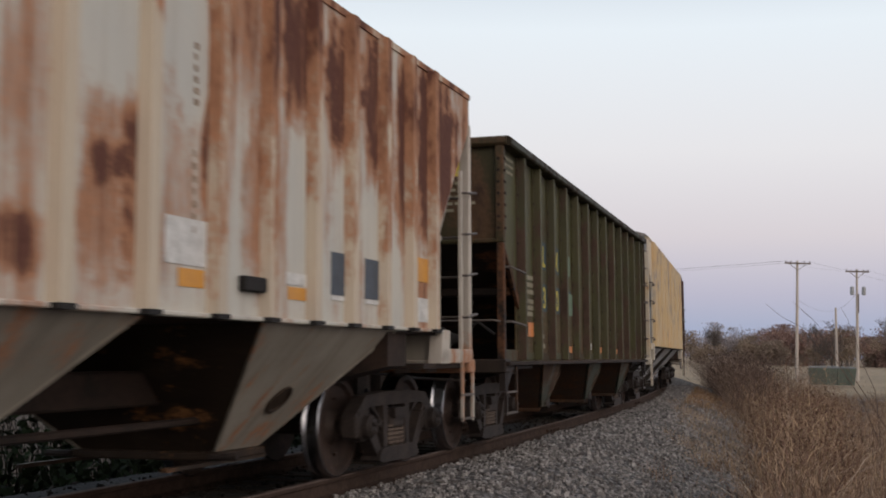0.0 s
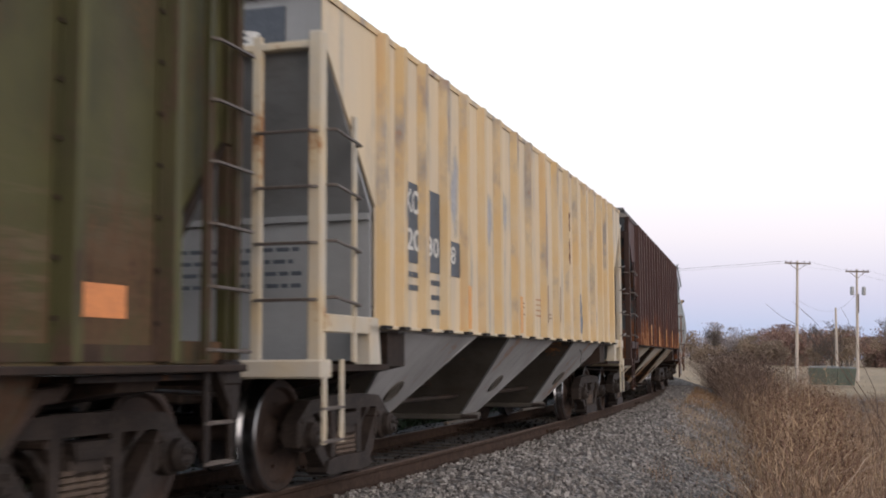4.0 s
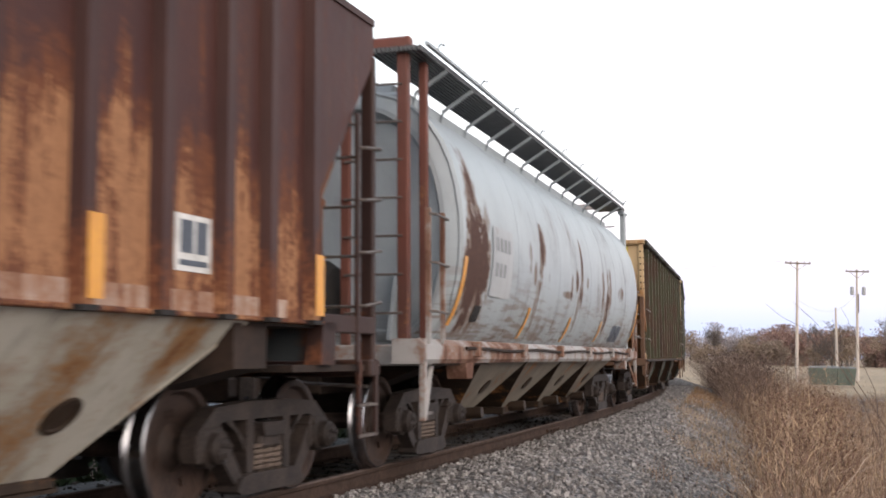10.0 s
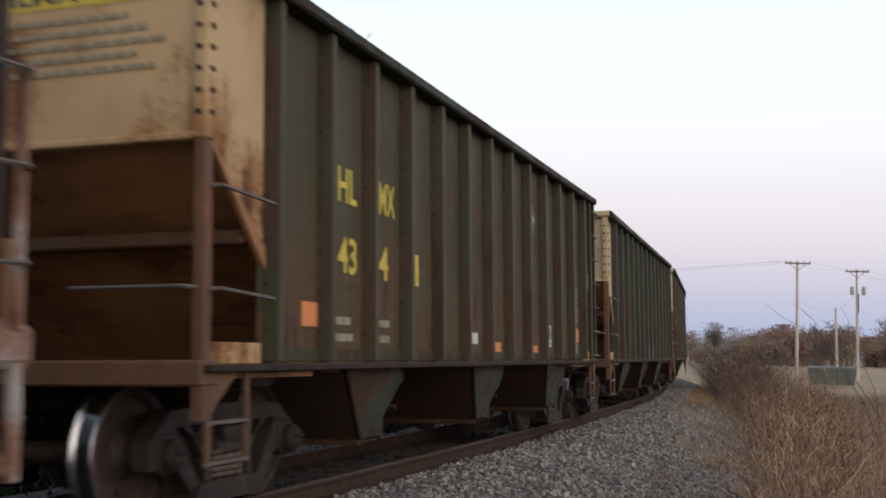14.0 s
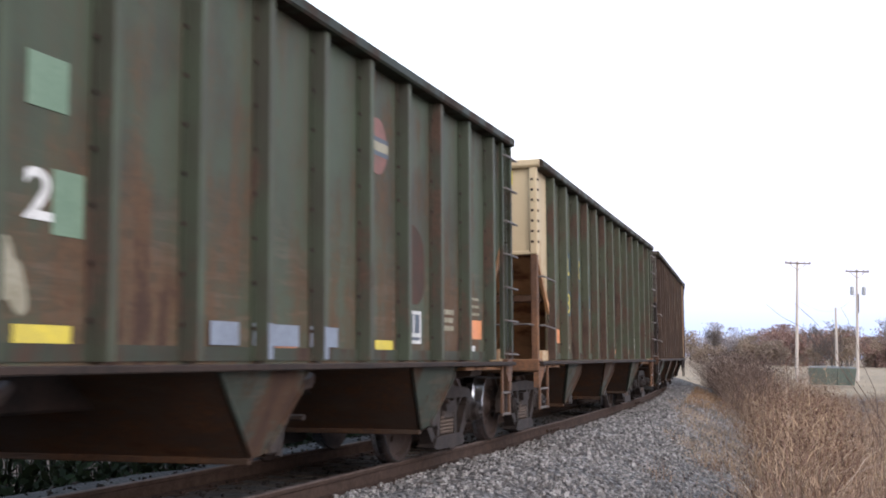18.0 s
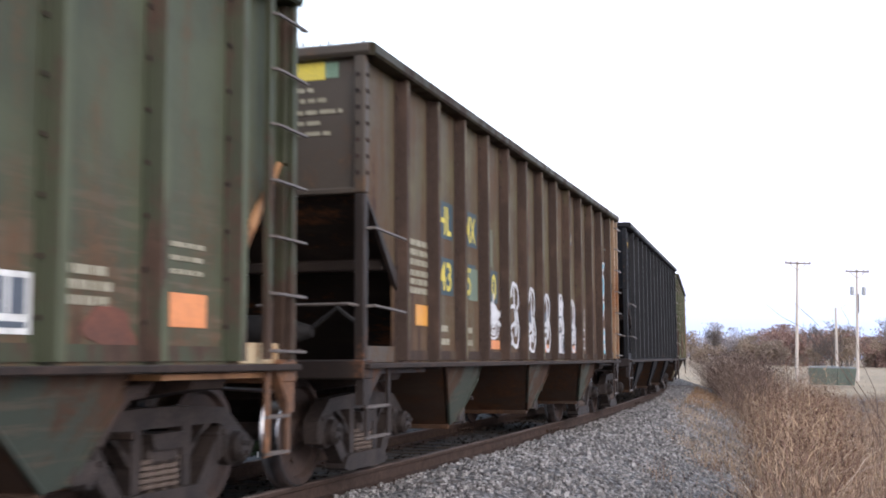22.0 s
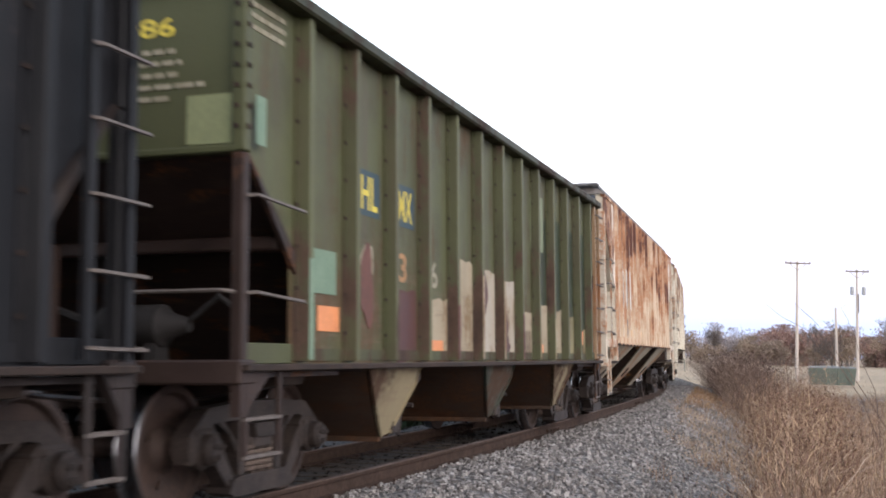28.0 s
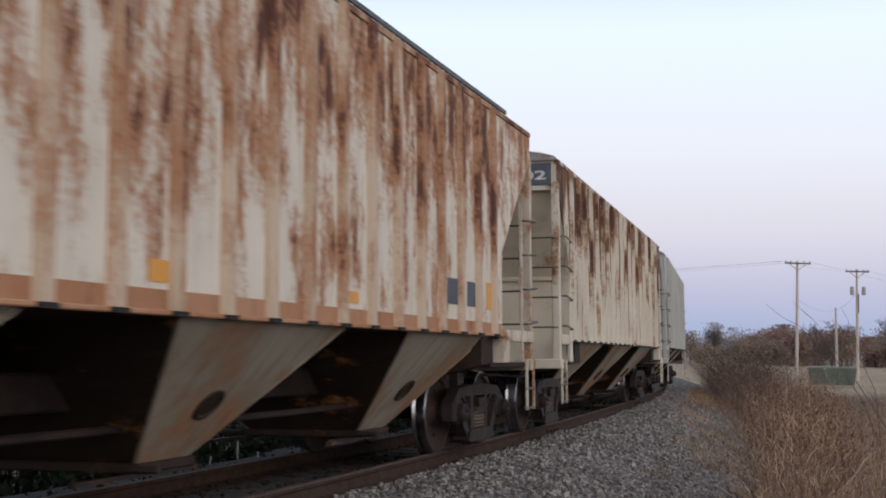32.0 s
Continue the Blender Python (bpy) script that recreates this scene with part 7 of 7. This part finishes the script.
for i, (y0, y1, z0, z1, dk) in enumerate(((-1.60, -1.0, 1.18, 2.0, 0), (-.69, -.11, 1.13, 1.98, 4), (.20, .78, 1.16, 1.95, 4), (2.0, 2.56, 1.15, 1.93, 4))):
    bubble(y0, z0, y1 - y0, z1 - z0, 200 + i, dk)
for i in range(6):
    side_blot("graffiti_fill", 1.30 + .06 * (i % 2), 1.22 + .13 * i, .13, .12, XT + .002 + .0003 * i, SPRAY, car, 300 + i, .35)
for i in range(5):
    side_blot("graffiti_fill", 1.52 + .05 * (i % 3), 1.20 + .15 * i, .11, .10, XT + .004 + .0003 * i, SPRAY, car, 360 + i, .4)
scribble("graffiti_stroke", [(1.27, 1.60), (1.47, 1.66), (1.60, 1.58), (1.54, 1.46), (1.34, 1.44)], .03, XT + .007, DARKTXT, car)
for rr in (.15, .08):
    scribble("graffiti_ring", [(1.62 + rr * math.cos(g), 1.28 + rr * .8 * math.sin(g)) for g in np.linspace(0, 6.283, 11)[:-1]], .028, XT + .007, DARKTXT, car, "", True)
scribble("graffiti_stroke", [(1.20, 1.18), (1.20, 1.6), (1.22, 1.94), (1.36, 1.74), (1.44, 1.95), (1.58, 1.92), (1.58, 1.7), (1.76, 1.45), (1.78, 1.22), (1.58, 1.14)], .045, XT + .006, SPRAY, car)
side_blot("graffiti_fill", -2.12, 1.58, .22, .10, XT + .002, SPRAY, car, 310, .5)
for k, rr in enumerate((.22, .13, .06)):
    scribble("graffiti_ring", [(-2.18 + rr * math.cos(g), 1.40 + rr * .5 * math.sin(g)) for g in np.linspace(0, 6.283, 13)[:-1]], .03, XT + .003, SPRAY, car, "", True)
scribble("graffiti_stroke", [(-2.38, 1.68), (-2.46, 1.56), (-2.36, 1.48), (-2.05, 1.50), (-1.80, 1.44), (-1.86, 1.62)], .045, XT + .003, SPRAY, car)
scribble("graffiti_stroke", [(-2.16, 1.80), (-2.18, 1.66), (-2.06, 1.62)], .05, XT + .003, SPRAY, car)
for z in (1.22, 1.36, 1.50):
    scribble("graffiti_frame", [(2.92, z), (3.10, z + .005), (3.28, z)], .025, XT + .003, SPRAY, car)
for y in (2.92, 3.28):
    scribble("graffiti_frame", [(y, 1.18), (y, 1.5), (y + .01, 1.84)], .022, XT + .003, SPRAY, car)
side_blot("graffiti_fill", 3.08, 1.72, .12, .10, XT + .002, SPRAY, car, 330, .5)
LOVE = (("L", 2.56, 3.06), ("O", 2.05, 2.56), ("V", 1.58, 2.05), ("E", 1.09, 1.58))
for ch, z0, z1 in LOVE:
    vs, fs = letters(ch)
    for grow, m, lift in ((.045, SPRAY, .003), (0.0, SKYBLUE, .007)):
        if grow:
            for dy in (-grow, grow):
                for dz in (-grow, 0, grow):
                    part("graffiti_edge", Shape().add([(XT + lift, 4.68 + a * .44 + dy, z0 + .05 + b * (z1 - z0 - .10) + dz) for a, b in vs], fs), m, car)
                    lift += .0003
        else:
            part("graffiti_letter", Shape().add([(XT + lift, 4.68 + a * .44, z0 + .05 + b * (z1 - z0 - .10)) for a, b in vs], fs), m, car, "sky blue sprayed letter with white edge")
for i in range(6):
    side_blot("graffiti_fill", 5.36 + .05 * (i % 2), 2.50 + .11 * i, .09, .08, XT + .004, ICE, car, 340 + i, .5)
drip_lines(car, 1.1, 1.9, 3.2, RUSTSPOT, 101, 3)
drip_lines(car, -.4, 2.2, 3.3, RUSTSPOT, 102, 2)
drip_lines(car, -1.5, 2.2, 3.2, RUSTSPOT, 103, 2)

# J: black hopper
NIGHT = (0.0085, 0.0092, 0.0115)
j_side = paint("black_side", 81.0, NIGHT, (0.012, 0.0125, 0.0145), (0.035, 0.028, 0.025), (0.055, 0.046, 0.042), .20, grime=.15, rough=.6, dirt=(0.05, 0.043, 0.038))
j_post = paint("black_post", 82.0, (0.011, 0.0115, 0.0135), (0.014, 0.0145, 0.0165), (0.04, 0.03, 0.026), (0.06, 0.048, 0.042), .2, grime=.25, rough=.6, dirt=(0.06, 0.056, 0.052))
j_slope = paint("black_slope", 83.0, (0.03, 0.022, 0.02), (0.022, 0.018, 0.017), (0.05, 0.03, 0.022), (0.07, 0.04, 0.028), .3)
car = couple(open_hopper("black open hopper car with yellow numbers and graffiti", j_side, j_post, j_side, j_slope, j_side, j_side, zt=3.71, tank=True), 124.0)
Y2 = plain("golden_stencil", (0.60, 0.38, 0.035), (0.48, 0.30, 0.03), 9, .6, 0, 0)
side_text("LN", -4.12, -3.80, 2.25, 2.48, XT, Y2, car)
side_text("45", -4.12, -3.80, 1.84, 2.05, XT, Y2, car)
side_text("71", -3.26, -3.00, 1.83, 2.03, XT, Y2, car)
stencil_lines(car, -4.14, -3.78, (1.40, 1.24), XT, Y2, .07)
side_patch("yellow_bar", -4.98, -4.66, 1.19, 1.24, XT, Y2, car)
side_patch("yellow_bar", -5.92, -5.56, 3.26, 3.37, XT, Y2, car, "yellow painted bar")
end_text("HLMX", .90, 1.30, 3.35, 3.46, -6.222, Y2, car)
end_text("145071", .90, 1.36, 3.16, 3.28, -6.222, Y2, car)
end_lines(car, 1.0, 1.36, (3.0, 2.93, 2.86, 2.79), -6.220, Y2)
for i, (y, w, z1) in enumerate(((.02, .62, 1.98), (.90, .50, 1.94), (1.79, .48, 2.04), (2.67, .50, 2.06))):
    scribble("graffiti_stroke", [(y + w * .42, 1.07), (y + w * .40, 1.5), (y + w * .36, z1)], w * .55, XT + .003, ICE, car, "ice blue sprayed panel")
    scribble("graffiti_stroke", [(y + w * .80, 1.07), (y + w * .78, 1.35), (y + w * .82, z1 - .22)], w * .26, XT + .004, SPRAY if i % 2 else ICE, car)
    scribble("graffiti_stroke", [(y + w * .15, 1.12), (y + w * .5, 1.22), (y + w * .3, 1.40), (y + w * .7, 1.52)], .06, XT + .006, SKYBLUE if i % 2 else ORANGE, car)
for i in range(6):
    side_blot("graffiti_fill", -.95 + .09 * (i % 3), 1.12 + .12 * i, .12, .07, XT + .003, SPRAY, car, 400 + i, .5)
for y in (.62, 3.2, 4.9):
    side_patch("reflector", y - .06, y + .07, 1.14, 1.56 if y < 4 else 2.0, XT + .004, AMBER, car, "amber reflective strip")
placard(car, 3.50, 3.90, 1.27, 1.54)
stencil_lines(car, 4.34, 4.76, (1.54, 1.46, 1.38), XT, Y2, .05)
side_patch("white_sticker", 4.62, 4.80, 1.28, 1.33, XT, WHITE, car)
side_patch("yellow_bar", 4.38, 4.66, 1.14, 1.17, XT, Y2, car)
for i in range(4):
    scribble("graffiti_stroke", [(4.38 + .05 * i, 1.78 + .06 * i), (4.55, 1.95 - .05 * i), (4.78, 2.0 - .03 * i), (4.72 - .06 * i, 1.76)], .035, XT + .003, ICE, car)
for i in range(7):
    side_blot("graffiti_fill", 2.70 + .08 * (i % 3), 1.20 + .11 * i, .14, .08, XT + .003, SPRAY, car, 420 + i, .5)

# K: green hopper with tan and maroon spray
car = couple(green_car(91, (0.096, 0.103, 0.047), (0.088, 0.090, 0.046), .5, (0.085, 0.092, 0.045), .12, (0.04, 0.026, 0.022), "green open hopper car with tan and maroon sprayed patches", True, tan_lad, .16, (0.27, 0.225, 0.14)), 137.55)
part("painted_post_foot", Shape().box(XP, XP + .004, OPEN_POSTS[0] - .036, OPEN_POSTS[0] + .036, 1.06, 1.78), MINT, car, "pale green painted foot of the post")
for a, b, txt in ((-4.15, -3.79, "HL"), (-3.27, -2.91, "MX")):
    side_patch("stencil_patch", a - .06, b + .06, 2.24, 2.62, XT - .002, NAVY, car)
    side_text(txt, a, b, 2.29, 2.57, XT, YELLOW, car)
side_text("43", -4.20, -3.88, 1.74, 2.0, XT, FAINT, car)
side_text("3", -3.26, -3.06, 1.74, 2.0, XT, plain("orange_stencil", (0.36, 0.20, 0.09), (0.25, 0.15, 0.08), 5, .7, 0, 0), car)
side_text("6", -2.37, -2.17, 1.74, 2.0, XT, FAINT, car)
end_text("HLMX 43086", -.5, 1.0, 3.22, 3.35, -6.22, YELLOW, car)
end_lines(car, -.6, 1.25, (3.10, 3.02, 2.94, 2.86, 2.78), -6.217, FAINT)
part("cream_patch", Shape().box(1.10, 1.47, -6.22, -6.213, 2.47, 2.80), plain("pale_end_patch", (0.21, 0.235, 0.12), (0.17, 0.19, 0.10), 3, .7, 0, 0), car)
side_patch("cream_patch", -6.12, -5.98, 2.47, 2.80, 1.562, MINT, car)
stencil_lines(car, -6.12, -5.58, (3.42, 3.34, 3.26), XT, FAINT, .035)
side_patch("mint_patch", -5.18, -4.66, 1.55, 1.88, XT, MINT, car)
reflectors(car, ((-5.0, 1.27, .40, .19), (-2.40, 1.14, .40, .10), (.18, 1.15, .38, .10), (1.95, 1.14, .40, .11), (4.72, 1.28, .36, .2)))
side_blot("maroon_spray", -3.2, 1.35, .22, .30, XT, MAROON, car, 500, .25)
side_blot("red_spray", -4.02, 1.66, .16, .30, XT + .002, plain("brick_spray", (0.13, 0.055, 0.042), (0.09, 0.042, 0.034), 3, .7, 0, 0), car, 501, .3)
def panel_spray(y0, y1, z0, z1, m, seed, label=""):
    """Sprayed colour that fills one panel between posts up to an uneven line."""
    r = random.Random(seed)
    pts = [(y0, z0), (y1, z0)] + [(y1 + (y0 - y1) * i / 6, z1 + r.uniform(-.022, .022)) for i in range(7)]
    return part("sprayed_panel", Shape().prism(pts, 0, XT - .005, XT - .001), m, car, label)


k_tan = paint("tan_mural", 93.0, (0.33, 0.28, 0.195), (0.27, 0.225, 0.145), (0.13, 0.08, 0.045), (0.22, 0.155, 0.09), .34, fine=.2, grime=.3, scuff=.5)
k_pale = paint("pale_mural", 94.0, (0.38, 0.345, 0.29), (0.34, 0.295, 0.215), (0.10, 0.042, 0.034), (0.22, 0.145, 0.095), .36, fine=.2, grime=.3)
k_olive = paint("olive_mural", 95.0, (0.23, 0.20, 0.11), (0.17, 0.15, 0.08), (0.07, 0.05, 0.03), (0.13, 0.10, 0.055), .35, fine=.2, grime=.4)
k_mar = paint("maroon_mural", 96.0, (0.11, 0.045, 0.036), (0.085, 0.036, 0.031), (0.14, 0.09, 0.05), (0.09, 0.05, 0.03), .2, fine=.2)
for i, (y, top, m) in enumerate(((-2.65, 1.64, k_tan), (-1.76, 2.08, k_tan), (-0.87, 2.04, k_pale), (0.02, 1.98, k_pale), (0.91, 1.66, k_tan), (1.80, 1.76, k_tan), (2.69, 1.74, k_tan), (3.58, 1.66, k_olive), (4.47, 1.50, k_olive))):
    panel_spray(y + .06, y + .79, 1.05, top, m, 520 + i, "tan sprayed paint" if m is k_tan else "")
panel_spray(-3.50, -2.80, 1.05, 1.68, k_mar, 540, "maroon sprayed paint")
panel_spray(.92, 1.62, 1.05, 1.42, k_mar, 541)
side_blot("maroon_spray", -.52, 1.80, .13, .24, XT + .003, MAROON, car, 502, .25)
side_blot("maroon_spray", .22, 1.55, .26, .22, XT + .003, MAROON, car, 504, .3)
side_blot("maroon_spray", .40, 1.22, .20, .10, XT + .003, MAROON, car, 506, .3)
side_patch("mint_patch", 1.68, 2.40, 2.48, 3.22, XT, plain("pale_olive_patch", (0.19, 0.215, 0.13), (0.15, 0.175, 0.11), 3, .7, 0, 0), car)
k_dark = paint("dark_green_mural", 97.0, (0.044, 0.066, 0.042), (0.036, 0.056, 0.038), (0.04, 0.03, 0.022), (0.07, 0.05, 0.035), .2, fine=.2, grime=.3, edge=.2)
for i, y in enumerate((1.80, 2.69, 3.58, 4.47)):
    part("sprayed_panel", Shape().box(XT - .009, XT - .006, y + .06, y + .79, 1.4, 2.95 + .05 * (i % 2)), k_dark, car, "dark green overpainted panel")
for y, m in ((-1.76, k_mar), (-0.87, k_tan), (0.02, k_tan), (0.91, k_mar), (1.80, k_olive), (2.69, k_olive)):
    part("sprayed_post_face", Shape().box(XP + .001, XP + .005, y - .033, y + .033, 1.06, 1.95 if m is k_tan else 1.6), m, car)
placard(car, 2.86, 3.18, 1.21, 1.52)
drip_lines(car, 1.38, 1.7, 3.0, MAROON, 511, 1)

# L: heavily rusted white hopper
LR = dict(rust=(0.115, 0.056, 0.044), rust2=(0.40, 0.205, 0.11), core=.13)
l_side = paint("rust_eaten_side", 111.0, (0.66, 0.62, 0.53), (0.60, 0.56, 0.47), amount=.33, top=.13, fine=.26, streak=.60, freq=5.0, grime=.2, edge=.13, tall=1.3, **LR)
l_rib = paint("rust_eaten_rib", 112.0, (0.54, 0.44, 0.33), (0.48, 0.38, 0.27), amount=.40, top=.12, fine=.24, streak=.6, grime=.25, edge=.16, **LR)
l_end = paint("cream_end", 113.0, (0.66, 0.60, 0.48), (0.58, 0.52, 0.40), amount=.24, fine=.1, grime=.25, **LR)
l_bay = paint("cream_bay", 114.0, (0.34, 0.31, 0.245), (0.24, 0.21, 0.155), amount=.36, fine=.25, edge=.2, streak=.3, grime=.7, z0=.3, z1=1.3, **LR)
l_frame = paint("rusty_frame", 115.0, (0.55, 0.50, 0.41), (0.46, 0.41, 0.33), amount=.44, fine=.25, **LR)
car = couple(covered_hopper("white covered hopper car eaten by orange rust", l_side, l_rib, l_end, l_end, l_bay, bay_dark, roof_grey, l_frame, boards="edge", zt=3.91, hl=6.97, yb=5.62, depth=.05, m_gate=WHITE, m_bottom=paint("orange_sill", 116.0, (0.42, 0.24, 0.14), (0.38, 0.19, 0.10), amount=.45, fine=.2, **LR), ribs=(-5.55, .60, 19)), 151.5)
for a, b, z0, z1, m in ((-4.88, -4.42, 2.06, 2.76, WHITE), (-4.28, -3.82, 2.05, 2.78, SLATE), (-3.68, -3.20, 2.02, 2.74, WHITE), (-4.28, -3.80, 1.48, 1.84, SLATE)):
    side_patch("stencil_patch", a, b, z0, z1, CX, m, car, "painted number panel")
side_patch("stencil_patch", -3.66, -3.30, 2.04, 2.36, CX + .003, SLATE, car)
for y in (-4.35, -3.75):
    part("painted_rib_face", Shape().box(1.571, 1.575, y - .05, y + .05, 2.04, 2.77), WHITE, car)
side_text("KO", -4.84, -4.48, 2.46, 2.70, CX + .004, DARKTXT, car)
side_text("20", -4.84, -4.48, 2.10, 2.32, CX + .004, DARKTXT, car)
side_text("64", -4.24, -3.90, 2.10, 2.30, CX + .004, WHITE, car)
side_text("7", -3.58, -3.42, 2.10, 2.32, CX + .007, WHITE, car)
side_text("E", -4.14, -3.98, 1.52, 1.76, CX + .004, WHITE, car)
for y0, y1, z0, z1 in ((-3.44, -3.20, 1.50, 1.62), (-1.62, -1.22, 1.50, 1.63), (1.1, 1.4, 1.5, 1.6), (5.0, 5.3, 1.6, 1.9)):
    side_patch("reflector", y0, y1, z0, z1, CX, AMBER, car)
for y in (3.66, 4.30):
    side_patch("data_panel", y, y + .32, 1.61, 1.87, CX, SLATE, car, "dark data panel")
part("stencil_patch", Shape().box(.3, 1.38, -7.014, -7.003, 3.56, 3.90), SLATE, car)
end_text("KO", .82, 1.02, 3.76, 3.88, -7.019, WHITE, car)
end_text("20647", .82, 1.18, 3.59, 3.70, -7.019, WHITE, car)
end_lines(car, -.2, 1.0, (1.95, 1.83, 1.71, 1.6), -5.84, SLATE)
part("sill_plate", Shape().box(CX - .008, CX - .002, -5.6, 5.6, 1.345, 1.46), paint("orange_strip", 117.0, (0.40, 0.225, 0.13), (0.36, 0.18, 0.095), amount=.40, fine=.2, **LR), car, "orange rusted strip along the sill")

# M: off-white hopper with brown stains
MR = dict(rust=(0.10, 0.05, 0.035), rust2=(0.30, 0.17, 0.095), core=.1)
m_side = paint("stained_white_side", 121.0, (0.62, 0.59, 0.49), (0.56, 0.53, 0.44), amount=.36, top=.14, fine=.26, streak=.65, grime=.3, edge=.08, **MR)
m_rib = paint("stained_white_rib", 122.0, (0.60, 0.56, 0.46), (0.53, 0.49, 0.40), amount=.28, top=.12, fine=.2, streak=.65, grime=.2, **MR)
car = couple(covered_hopper("off-white covered hopper car with brown stains", m_side, m_rib, l_end, l_end, l_bay, bay_dark, roof_grey, m_rib, boards="mid", zt=3.86, hl=6.75, depth=.05, ribs=(-5.80, .60, 20), walkway=False), 166.9)
part("stencil_patch", Shape().box(-1.2, 1.42, -6.748, -6.742, 3.52, 3.84), SLATE, car)
end_text("20702", .45, 1.35, 3.60, 3.73, -6.752, WHITE, car)

# N: grey-green hopper closing the view
n_side = paint("grey_green_side", 131.0, (0.42, 0.43, 0.40), (0.37, 0.38, 0.35), amount=.14, grime=.25, **MR)
car = couple(covered_hopper("dull grey-green covered hopper car", n_side, n_side, n_side, n_side, l_bay, bay_dark, roof_grey, n_side, boards="mid", hl=6.75, ribs=(-5.80, 1.16, 11), walkway=False), 182.1)


def motions():
    """The train rolls past the camera, its wheels turning."""
    times = np.arange(0, 33, 1.0)
    for c, x in train:
        walk(c, [(float(t), car_pose(x - run(t))) for t in times])
    fine = np.arange(0, 321) / 10
    turns = [(float(t), math.degrees(run(t) / WHEEL_R)) for t in fine]
    for w in wheelsets:
        p = w.matrix_basis.translation.copy()
        walk(w, [(t, pose(p.x, p.y, p.z, g, 0, 0)) for t, g in turns])


motions()
